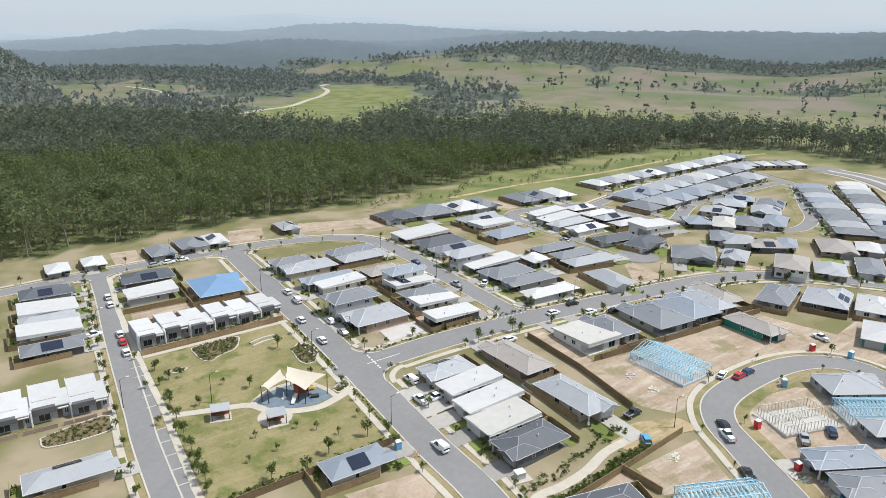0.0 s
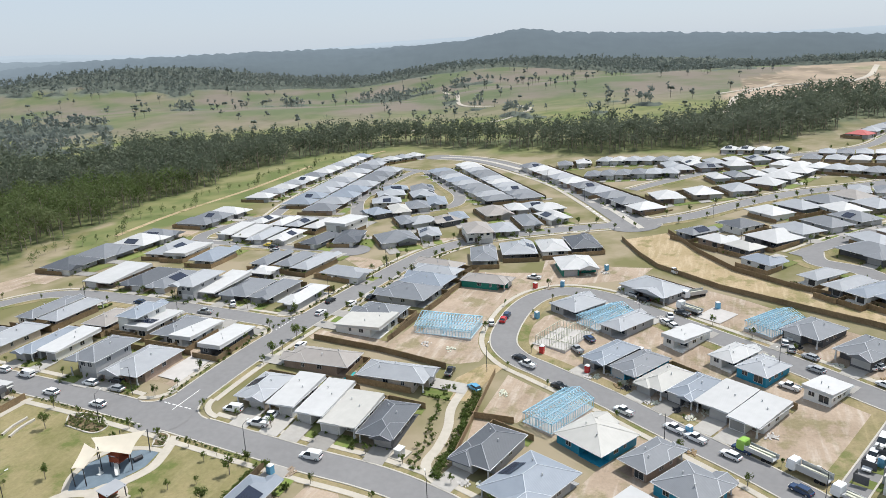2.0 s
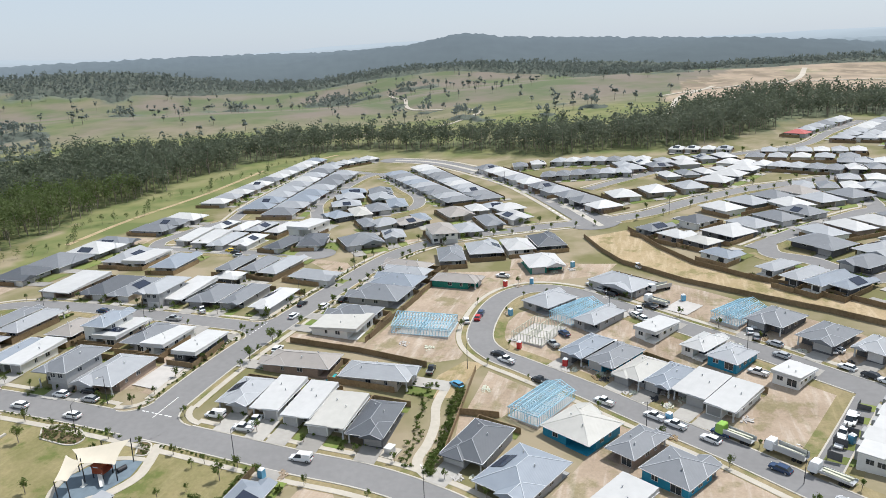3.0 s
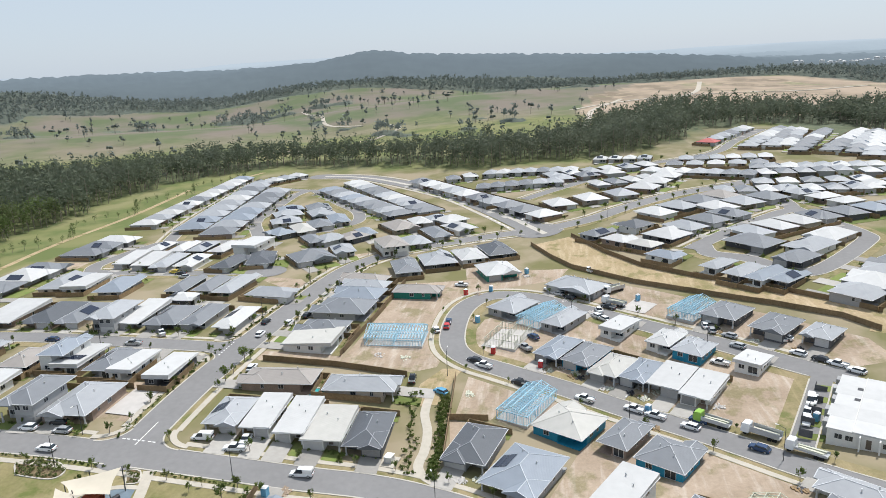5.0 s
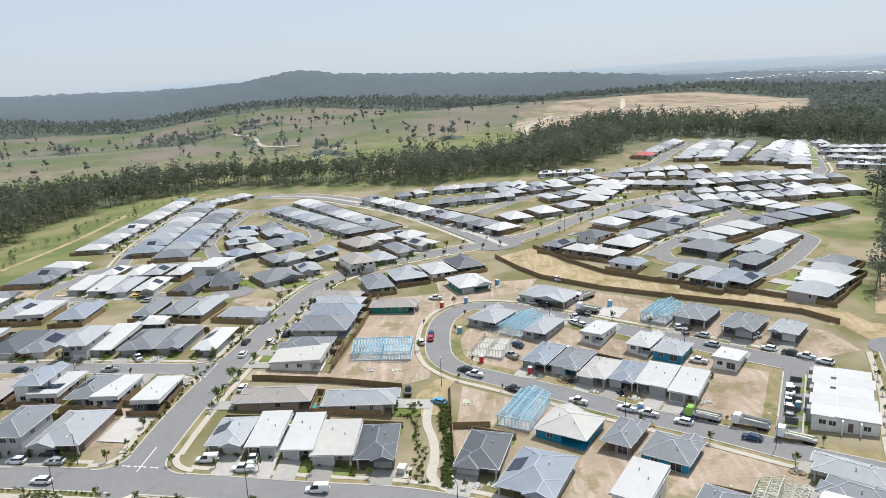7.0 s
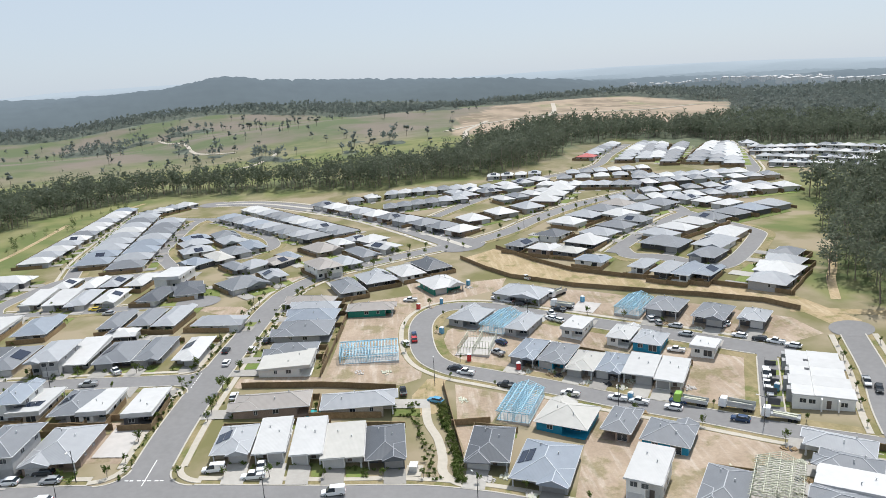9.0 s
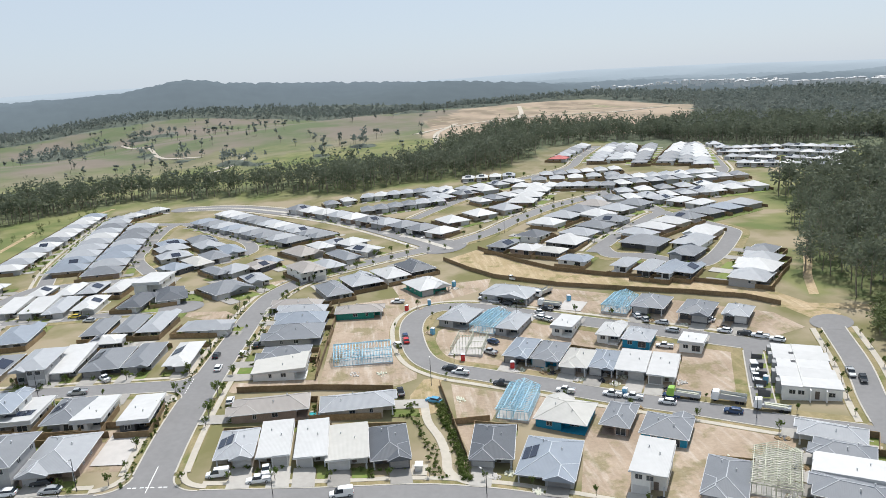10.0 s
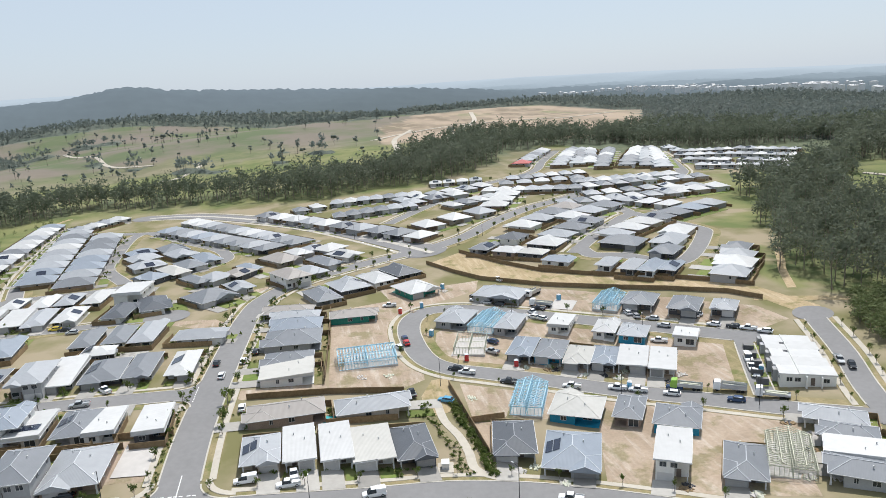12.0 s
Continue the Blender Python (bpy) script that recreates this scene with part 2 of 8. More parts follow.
def bell(x, y, cx, cy, sx, sy=None, turn=0.0):
    """A smooth mound of height 1 at (cx, cy)."""
    c, s = math.cos(radians(turn)), math.sin(radians(turn))
    u, v = (x - cx) * c + (y - cy) * s, -(x - cx) * s + (y - cy) * c
    return np.exp(-(u / sx) ** 2 - (v / (sy or sx)) ** 2)


def at(azimuth, distance):
    return 0 + distance * math.cos(radians(azimuth)), 100 + distance * math.sin(radians(azimuth))


def ground_z(x, y):
    x, y = np.asarray(x, float), np.asarray(y, float)
    z = -0.3 + 3.3 * bell(x, y, 100, 205, 75) - 4.6 * bell(x, y, 85, 55, 85, 45, 135)
    z = z + 7 * ramp01((x - 1.8 * y - 170) / 45) + 9 * ramp01((x - 1.2 * y - 480) / 60) + 4 * ramp01((x - 620) / 40)
    r = np.hypot(x, y - 100)
    far = ramp01((r - 700) / 60)
    a = np.degrees(np.arctan2(y - 100, x))
    hills = 9 * ramp01((r - 1150) / 140) * bell(a, 0, -14, 0, 16, 1e9)
    hills = hills + ramp01((r - 3900) / 170) * np.interp(a, *SKYLINE) + bell(r, 0, 3000, 0, 330, 1e9) * np.interp(a, *RIDGE)
    hills = hills + bell(r, 0, 2020, 0, 340, 1e9) * np.interp(a, *RANGE)
    roll = 7 * np.sin(x / 150 + 1.3) * np.cos(y / 190 + 0.4) + 5 * np.sin(x / 83 + y / 120)
    for az, dist, height, sr, sa in FAR_HILLS:
        cx, cy = at(az, dist)
        hills = hills + height * bell(x, y, cx, cy, sr, sa, az)
    return z + far * (hills + roll * (1 - ramp01((r - 4300) / 150)))


FAR_HILLS = [  # azimuth, distance, height, extent outwards, extent sideways
    (41, 1560, 40, 170, 260), (47, 2500, 42, 300, 500), (88.5, 1250, 50, 200, 60), (64, 2100, 30, 260, 330), (75, 1900, 22, 260, 240), (52, 1500, 18, 140, 220),
]
# the wooded range with its one summit: heights by azimuth
RANGE = ((-34, -26, -16, -10, -5, 0, 4.5, 8.5, 11, 12.6, 14, 15.2, 16.6, 18.5, 22.5, 27, 31, 35, 39, 44, 50, 58), (0, 0, 7, 20, 38, 44, 53, 65, 74, 85, 92, 87, 75, 63, 50, 50, 60, 64, 62, 50, 28, 0))
# heights of the far skyline and of a nearer ridge, by azimuth
SKYLINE = ((-62, -45, -36, -28, -17, -9, 0, 10, 17, 21, 25, 29, 33, 37, 45, 49, 53, 58, 61, 63.6, 67, 70, 72, 75, 76.4, 78, 79.5, 82, 84, 86, 87.5, 89, 112),
           (0, 22, 37, 56, 58, 48, 42, 76, 94, 88, 82, 68, 56, 60, 80, 96, 100, 114, 132, 126, 154, 142, 127, 132, 106, 55, 20, 23, 22, 38, 6, 0, 0))
RIDGE = ((-62, 40, 46, 58, 66, 70, 74.5, 78.5, 82, 85.6, 87.5, 112), (0, 0, 40, 78, 72, 62, 56, 42, 31, 22, 4, 0))


def gz(x, y):
    return float(ground_z(x, y))


def inside(px, py, poly):
    """Whether points lie in a polygon, for arrays."""
    res = np.zeros(np.shape(px), bool)
    for (x0, y0), (x1, y1) in zip(poly, poly[1:] + poly[:1]):
        cut = (y0 > py) != (y1 > py)
        with np.errstate(divide="ignore", invalid="ignore"):
            res ^= cut & (px < (x1 - x0) * (py - y0) / ((y1 - y0) or 1e-9) + x0)
    return res


def wavy(x, y, step, seed):
    return (np.sin(x / step + seed) * np.cos(y / step * 1.13 + seed * 2.1) + 0.6 * np.sin(x / step * 2.3 + y / step * 1.9 + seed * 3) + 0.4 * np.cos(y / step * 4.1 - x / step * 3.3 + seed)) / 2


NORTH_FOREST = [(-467.2, 316.6), (2.4, 313.8), (40.4, 312.9), (85.3, 317.7), (122, 321.1), (145.8, 316.8), (189.1, 331.2), (243.5, 340.3), (364.2, 354.3), (426.9, 349), (472.9, 312.6), (494.2, 279.6),
                (488.9, 229.4), (470.9, 178.7), (451.9, 146.4), (439.3, 107.1), (459, 44.8), (469.2, -0.9), (537.1, -40.5), (586.3, -35.6), (579.2, 20.1), (525.4, 79.3), (508.6, 148), (522.2, 201.7), (541.7, 283.4), (516.7, 360.4),
                (471.8, 399), (431.3, 465.1), (416.7, 512.1), (342.4, 480.1), (323.7, 503.8), (331.8, 578.7), (249.9, 528.2), (213.7, 552.2), (194, 627.3), (121.8, 736.2), (33, 791.9), (-458, 884.2)]
HILL_FOREST = [(592.9, 38.5), (621, 19.3), (636, -18.3), (696.5, -28.5), (707, -102.7), (674.3, -173.1), (632.3, -203.9), (578.9, -186.3), (594.8, -133.5), (579.2, -75.8), (558.8, -39.1)]
GREENS = [[(243, -55.6), (262, -94.2), (285.8, -106.5), (345.1, -127.1), (339, -146.7), (242.7, -98), (215.6, -64.6)], [(168.2, -37.3), (195.6, -63.1), (156.2, -53.2), (147.5, -39.5)], [(438.9, 129.7), (446.9, 43.1), (569.1, -44.1), (596.8, -35.8), (528.7, 69.6), (506.7, 148.1), (481.1, 213), (463.6, 198.6)], [(148.6, 300.2), (324.7, 284.9), (449.8, 297.9), (489.8, 295.1), (426.8, 343.3), (246.2, 332.6), (177.9, 318.8)]]
CLEARINGS = [[(351.3, -238.1), (346.1, -272.7), (218.9, -162.5), (237.7, -139.8)]]
PASTURE = [(199.3, 706), (266.6, 779.2), (319.9, 840.4), (444.4, 999.8), (534.3, 977.6), (491, 719), (412.9, 678.1), (259.6, 570.4), (218.1, 599)]
DRY_FIELDS = [[(82.7, 852.5), (86.5, 1153.4), (155.5, 1210.2), (305.3, 1119.1), (279.5, 1020.1), (205.6, 1096.1), (153.5, 836.1)], [(368.5, 1676), (405.3, 1808), (571.4, 1693.3), (618.2, 1516.6), (533.7, 1476.4)], [(551.4, 828.8), (788.9, 1234.5), (964.7, 1001.2), (887.3, 882.7), (594.6, 681.3)]]
EAST_FOREST = [(62, -54), (123, -56), (138, -47), (148, -46), (169, -56), (200, -72), (256, -101), (312, -124), (316, -146), (322, -168), (344, -210), (430, -300), (520, -330), (760, -330), (700, -560), (300, -560), (60, -220)]

def mesh_object(name, verts, faces, mat, parent=None, uvs=None, smooth=False):
    me = bpy.data.meshes.new(name)
    me.from_pydata([tuple(v) for v in verts], [], [tuple(f) for f in faces])
    if mat:
        for m in (mat if isinstance(mat, (list, tuple)) else [mat]):
            me.materials.append(m)
    if uvs is not None:
        lay = me.uv_layers.new(name="UVMap")
        lay.data.foreach_set("uv", np.asarray(uvs, np.float32).ravel())
    if smooth:
        me.shade_smooth()
    ob = new(name, me)
    if parent:
        ob.parent = parent
    return ob


def part_of(name, mesh, parent, m=None, label=""):
    """A further object on a mesh that already exists, under its thing."""
    ob = new(name, mesh)
    ob.parent = parent
    if m is not None:
        ob.matrix_local = m
    if label:
        ob["label"] = label
    return ob


def box_data(x0, y0, z0, x1, y1, z1):
    v = [(x0, y0, z0), (x1, y0, z0), (x1, y1, z0), (x0, y1, z0), (x0, y0, z1), (x1, y0, z1), (x1, y1, z1), (x0, y1, z1)]
    f = [(0, 3, 2, 1), (4, 5, 6, 7), (0, 1, 5, 4), (1, 2, 6, 5), (2, 3, 7, 6), (3, 0, 4, 7)]
    return v, f


class Build:
    """Collects boxes and other solids into one mesh."""
    def __init__(self):
        self.v, self.f = [], []

    def add(self, v, f):
        k = len(self.v)
        self.v += [tuple(p) for p in v]
        self.f += [tuple(i + k for i in q) for q in f]
        return self

    def box(self, x0, y0, z0, x1, y1, z1):
        return self.add(*box_data(x0, y0, z0, x1, y1, z1))

    def bar(self, a, b, t=0.1, t2=None):
        """A square bar from a to b."""
        a, b = Vector(a), Vector(b)
        d = (b - a).normalized()
        s = d.cross(Vector((0, 0, 1)))
        s = (s if s.length > 1e-3 else Vector((1, 0, 0))).normalized() * t / 2
        u = s.cross(d).normalized() * (t2 or t) / 2
        v = [a - s - u, a + s - u, a + s + u, a - s + u, b - s - u, b + s - u, b + s + u, b - s + u]
        return self.add(v, [(0, 1, 2, 3), (7, 6, 5, 4), (0, 4, 5, 1), (1, 5, 6, 2), (2, 6, 7, 3), (3, 7, 4, 0)])

    def rod(self, a, b, r0, r1=None, n=6):
        a, b = Vector(a), Vector(b)
        d = (b - a).normalized()
        s = d.orthogonal().normalized()
        u = d.cross(s)
        r1 = r0 if r1 is None else r1
        v = [p + (s * math.cos(2 * math.pi * i / n) + u * math.sin(2 * math.pi * i / n)) * r for p, r in ((a, r0), (b, r1)) for i in range(n)]
        f = [(i, (i + 1) % n, n + (i + 1) % n, n + i) for i in range(n)] + [tuple(range(n))[::-1], tuple(range(n, 2 * n))]
        return self.add(v, f)

    def mesh(self, name, mat, smooth=False):
        me = bpy.data.meshes.new(name)
        me.from_pydata(self.v, [], self.f)
        if mat:
            me.materials.append(mat)
        if smooth:
            me.shade_smooth()
        return me

    def part(self, name, mat, parent, label="", smooth=False):
        ob = new(name, self.mesh(name, mat, smooth))
        ob.parent = parent
        if label:
            ob["label"] = label
        return ob


# ---- ground: one sheet to the horizon ----
def axis(lo, hi, fine, reach):
    a = list(np.arange(lo, hi + 0.1, fine))
    up, dn, s = [hi], [lo], fine
    while up[-1] < reach:
        s = min(s * 1.12, 26 if up[-1] < 1600 else 140)
        up.append(up[-1] + s)
    s = fine
    while dn[-1] > -reach:
        s = min(s * 1.12, 26 if dn[-1] > -1100 else 140)
        dn.append(dn[-1] - s)
    return np.array(sorted(set(dn[1:] + a + up[1:])))


def wood_mask(x, y):
    """1 where trees stand, 0 in the open."""
    jx, jy = x + 9 * wavy(x, y, 14, 1), y + 9 * wavy(x, y, 14, 5)
    wood = (inside(jx, jy, NORTH_FOREST) | inside(jx, jy, EAST_FOREST) | inside(jx, jy, HILL_FOREST)).astype(float)
    r = np.hypot(x, y - 100)
    az = np.degrees(np.arctan2(y - 100, x))
    distant = (r > 640) & (wood < 0.5)
    blob = wavy(x, y, 130, 2) + 0.6 * wavy(x, y, 47, 7)
    wood = np.where(distant & (blob > np.where(az > 46, -0.05, 0.72)), 1.0, wood)
    wood = np.where((r > 1330 + 90 * wavy(x, y, 160, 3)) & (az < 40), 1.0, wood)
    wood = np.where((r > 1900 + 260 * wavy(x, y, 240, 4)) & (az >= 40), 1.0, wood)
    wood = np.where((az < -22) & (r > 560), 1.0, wood)
    for hx, hy, hs in ((*at(41, 1560), 260), (*at(35, 1700), 250), (*at(88, 1150), 170), (*at(69, 1020), 110)):
        wood = np.where(np.hypot(x - hx, y - hy) < hs + 40 * wavy(x, y, 60, 8), 1.0, wood)
    for field in [PASTURE] + DRY_FIELDS + CLEARINGS:
        wood = wood * (1 - inside(x + 12 * wavy(x, y, 31, 4), y + 12 * wavy(x, y, 31, 9), field))
    return wood * (1 - inside(x, y, EARTHWORKS))


def make_ground():
    xs, ys = axis(-40, 320, 4.0, 5200), axis(-60, 330, 4.0, 5200)
    xs, ys = xs[xs > -1500], ys[ys > -3200]
    X, Y = np.meshgrid(xs, ys, indexing="ij")
    Z = ground_z(X, Y)
    nx, ny = X.shape
    co = np.stack([X, Y, Z], -1).reshape(-1, 3)
    i = (np.arange(nx - 1)[:, None] * ny + np.arange(ny - 1)[None, :]).ravel()
    faces = np.stack([i, i + ny, i + ny + 1, i + 1], 1)
    me = bpy.data.meshes.new("ground")
    me.vertices.add(len(co))
    me.vertices.foreach_set("co", co.astype(np.float32).ravel())
    me.loops.add(faces.size)
    me.loops.foreach_set("vertex_index", faces.astype(np.int32).ravel())
    me.polygons.add(len(faces))
    me.polygons.foreach_set("loop_start", np.arange(0, faces.size, 4, dtype=np.int32))
    me.update()
    me.shade_smooth()
    x, y = co[:, 0], co[:, 1]
    wood = wood_mask(x, y)
    r = np.hypot(x, y - 100)
    az = np.degrees(np.arctan2(y - 100, x))
    lush = np.clip(0.5 + 0.5 * wavy(x, y, 90, 9), 0, 1) * (r > 330)
    lush = np.where((r > 330) & (r < 700), np.clip(lush + 0.35, 0, 1), lush)
    lush = lush * (1 - inside(x, y, ESTATE))
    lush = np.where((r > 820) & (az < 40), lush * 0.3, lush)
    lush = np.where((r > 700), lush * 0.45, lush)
    for field in [PASTURE] + CLEARINGS + GREENS:
        lush = np.where(inside(x + 12 * wavy(x, y, 31, 4), y + 12 * wavy(x, y, 31, 9), field), 1.0, lush)
    pit = inside(x + 20 * wavy(x, y, 40, 3), y + 20 * wavy(x, y, 40, 6), EARTHWORKS).astype(float)
    wood = wood * (1 - pit)
    me.attributes.new("wood", "FLOAT", "POINT").data.foreach_set("value", wood.astype(np.float32))
    me.attributes.new("lush", "FLOAT", "POINT").data.foreach_set("value", lush.astype(np.float32))
    me.attributes.new("bare", "FLOAT", "POINT").data.foreach_set("value", pit.astype(np.float32))
    # weight of the haze-tinted ground colours, rising with distance
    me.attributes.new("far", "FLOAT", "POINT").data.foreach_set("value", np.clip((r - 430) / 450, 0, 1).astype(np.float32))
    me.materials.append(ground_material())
    return tagged(new("ground", me), "dry grass and bare earth around a new housing estate, running out to wooded hills", "ground", kind="structure")


EARTHWORKS = [(690, 10), (742, 50), (800, 42), (880, 30), (980, 10), (1150, -60), (1300, -200), (1330, -330), (1200, -420), (1000, -400), (800, -300), (690, -270), (640, -225), (650, -130)]


ESTATE = [(-56.2, 102.3), (-45.3, 296.3), (148.6, 300.2), (324.9, 281), (449.9, 296), (463.6, 198.6), (438.9, 129.7), (444.9, 43.1), (569.1, -44.1), (557.9, -196.3), (346.6, -203.3), (358.6, -139.2), (296.1, -99.7), (212.3, -56.1), (121.9, -34.5), (53.9, -33.2)]


def ground_material():
    m = bpy.data.materials.new("grassland, forest floor and earth")
    m.use_nodes = True
    n, l = m.node_tree.nodes, m.node_tree.links
    b = n["Principled BSDF"]
    b.inputs["Roughness"].default_value, b.inputs["Specular IOR Level"].default_value = 0.95, 0.15
    geo = n.new("ShaderNodeNewGeometry")

    def noise_at(scale, detail=6.0, lo=0.4, hi=0.6):
        t, r = n.new("ShaderNodeTexNoise"), n.new("ShaderNodeMapRange")
        t.inputs["Scale"].default_value, t.inputs["Detail"].default_value = scale, detail
        r.inputs["From Min"].default_value, r.inputs["From Max"].default_value = lo, hi
        l.new(geo.outputs["Position"], t.inputs["Vector"])
        l.new(t.outputs["Fac"], r.inputs["Value"])
        return r.outputs[0]

    def attr(name):
        a = n.new("ShaderNodeAttribute")
        a.attribute_name = name
        return a.outputs["Fac"]

    def blend(f, c0, c1):
        mx = n.new("ShaderNodeMix")
        mx.data_type = "RGBA"
        l.new(f, mx.inputs[0])
        for k, c in ((6, c0), (7, c1)):
            if isinstance(c, tuple):
                mx.inputs[k].default_value = (*c, 1)
            else:
                l.new(c, mx.inputs[k])
        return mx.outputs[2]

    fine, mid, wide = noise_at(0.25), noise_at(0.045), noise_at(0.012)
    dry = blend(mid, (0.165, 0.155, 0.07), (0.295, 0.245, 0.165))
    # distant dry grass, cooled and greyed with haze in its colour
    hazed_dry = blend(wide, (0.108, 0.132, 0.070), (0.185, 0.155, 0.130))
    green = blend(mid, (0.125, 0.15, 0.055), (0.195, 0.195, 0.085))
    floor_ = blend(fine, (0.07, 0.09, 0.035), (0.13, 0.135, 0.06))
    # distant woods as ground colour, made smoky for the same haze
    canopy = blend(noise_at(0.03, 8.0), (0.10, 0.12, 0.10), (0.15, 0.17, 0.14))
    earth = blend(noise_at(0.011, 10.0), (0.20, 0.16, 0.115), (0.35, 0.275, 0.205))
    earth = blend(noise_at(0.006, 6.0, 0.56, 0.62), earth, (0.20, 0.20, 0.11))
    earth = blend(noise_at(0.045, 4.0, 0.5, 0.66), earth, (0.36, 0.285, 0.205))
    land = blend(attr("far"), dry, hazed_dry)
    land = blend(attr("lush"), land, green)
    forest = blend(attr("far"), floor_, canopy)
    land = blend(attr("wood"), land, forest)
    land = blend(attr("bare"), land, earth)
    l.new(land, b.inputs["Base Color"])
    return m


make_ground()

# ---- roads, kerbs and paths, laid on the land ----
def smooth_line(points, step=3.0):
    """A rounded line through the points, at even steps."""
    p = np.array(points, float)
    if len(p) == 2:
        n = max(2, int(np.hypot(*(p[1] - p[0])) / step) + 1)
        return p[0] + (p[1] - p[0]) * np.linspace(0, 1, n)[:, None]
    e = np.vstack([2 * p[0] - p[1], p, 2 * p[-1] - p[-2]])
    out = []
    for a, b, c, d in zip(e[:-3], e[1:-2], e[2:-1], e[3:]):
        n = max(2, int(np.hypot(*(c - b)) / step) + 1)
        for u in np.linspace(0, 1, n, endpoint=False):
            out.append(0.5 * (2 * b + (c - a) * u + (2 * a - 5 * b + 4 * c - d) * u * u + (3 * b - a - 3 * c + d) * u ** 3))
    out.append(p[-1])
    return np.array(out)


def normals(line):
    t = np.gradient(line, axis=0)
    t = t / np.maximum(np.hypot(t[:, 0], t[:, 1])[:, None], 1e-6)
    return np.stack([-t[:, 1], t[:, 0]], 1)


def clear_of(line, own):
    """Which points of a line lie outside the other roads' asphalt."""
    ok = np.ones(len(line), bool)
    for k, (c, half) in enumerate(CENTRES):
        if k != own:
            d = np.hypot(line[:, None, 0] - c[None, :, 0], line[:, None, 1] - c[None, :, 1]).min(1)
            ok &= d > half + 0.3
    for cx, cy, sx, sy, r in CORNERS:
        u, v = (line[:, 0] - cx) * sx, (line[:, 1] - cy) * sy
        ok &= ~((u > -0.6) & (u < r + 0.4) & (v > -0.6) & (v < r + 0.4))
    return ok


def ribbon(name, line, offset, width, lift, thick, mat, own=None):
    """A strip of the given width, offset sideways from a line, its top lift above the land."""
    nrm = normals(line)
    k = max(1, int(width / 4))
    verts, faces = [], []
    for j in range(k + 1):
        o = offset - width / 2 + width * j / k
        q = line + nrm * o
        verts += [(x, y, z + lift) for (x, y), z in zip(q, ground_z(q[:, 0], q[:, 1]))]
    n = len(line)
    ok = np.ones(n, bool) if own is None else clear_of(line + nrm * offset, own)
    for j in range(k):
        faces += [(j * n + i, j * n + i + 1, (j + 1) * n + i + 1, (j + 1) * n + i) for i in range(n - 1) if ok[i] and ok[i + 1]]
    for j, flip in ((0, False), (k, True)):       # skirts
        base = len(verts)
        verts += [(x, y, z - thick) for x, y, z in verts[j * n:(j + 1) * n]]
        for i in range(n - 1):
            if not (ok[i] and ok[i + 1]):
                continue
            f = (j * n + i, base + i, base + i + 1, j * n + i + 1)
            faces.append(f[::-1] if flip else f)
    return mesh_object(name, verts, faces, mat)


def patch(name, poly, lift, mat, step=3.0):
    """A flat-edged area laid on the land: polygon cut into a fine grid."""
    bm = bmesh.new()
    vs = [bm.verts.new((x, y, 0)) for x, y in poly]
    bm.faces.new(vs)
    xs, ys = [p[0] for p in poly], [p[1] for p in poly]
    for lo, hi, nv in ((min(xs), max(xs), (1, 0, 0)), (min(ys), max(ys), (0, 1, 0))):
        c = lo + step
        while c < hi:
            bmesh.ops.bisect_plane(bm, geom=bm.verts[:] + bm.edges[:] + bm.faces[:], plane_co=(c if nv[0] else 0, c if nv[1] else 0, 0), plane_no=nv)
            c += step
    for v in bm.verts:
        v.co.z = gz(v.co.x, v.co.y) + lift
    bmesh.ops.recalc_face_normals(bm, faces=bm.faces[:])
    if sum(f.normal.z for f in bm.faces) < 0:
        bmesh.ops.reverse_faces(bm, faces=bm.faces[:])
    me = bpy.data.meshes.new(name)
    bm.to_mesh(me)
    bm.free()
    me.materials.append(mat)
    return new(name, me)


def rect(x, y, w, d, yaw):
    c, s = math.cos(radians(yaw)), math.sin(radians(yaw))
    return [(x + a * w / 2 * c - b * d / 2 * s, y + a * w / 2 * s + b * d / 2 * c) for a, b in ((-1, -1), (1, -1), (1, 1), (-1, 1))]


CORNERS = [  # kerb returns: corner, directions, radius
    (66.2, 159.7, 1, 1, 6.0), (65.8, 151, 1, -1, 6.0), (115.3, 159, -1, 1, 5.0), (122.8, 158.9, 1, 1, 5.0), (21.5, 271.4, 1, -1, 4.0), (16.4, 271.1, -1, -1, 4.0), (64.2, 271.2, -1, -1, 5.5), (71.5, 270.7, 1, -1, 5.5),
]


def kerb_return(cx, cy, sx, sy, r):
    arc = [(cx + sx * r - sx * r * math.sin(a), cy + sy * r - sy * r * math.cos(a)) for a in np.linspace(0, math.pi / 2, 12)]
    o = patch("road", [(cx - sx * 0.3, cy - sy * 0.3), (cx + sx * r, cy - sy * 0.3)] + arc + [(cx - sx * 0.3, cy + sy * r)], 0.112, M_ASPHALT)
    tagged(o, "rounded asphalt corner where two streets meet", "road", kind="structure")
    tagged(ribbon("kerb", np.array(arc), 0, 0.36, 0.175, 0.2, M_KERB), "curved pale concrete kerb at the street corner", "kerb", kind="structure")
    out = [(x + sx * 2.2 * 0.7, y + sy * 2.2 * 0.7) for x, y in arc]
    tagged(ribbon("footpath", np.array(out), 0, 1.5, 0.15, 0.15, M_CONCRETE), "pale concrete footpath rounding the street corner", "footpath", kind="structure")


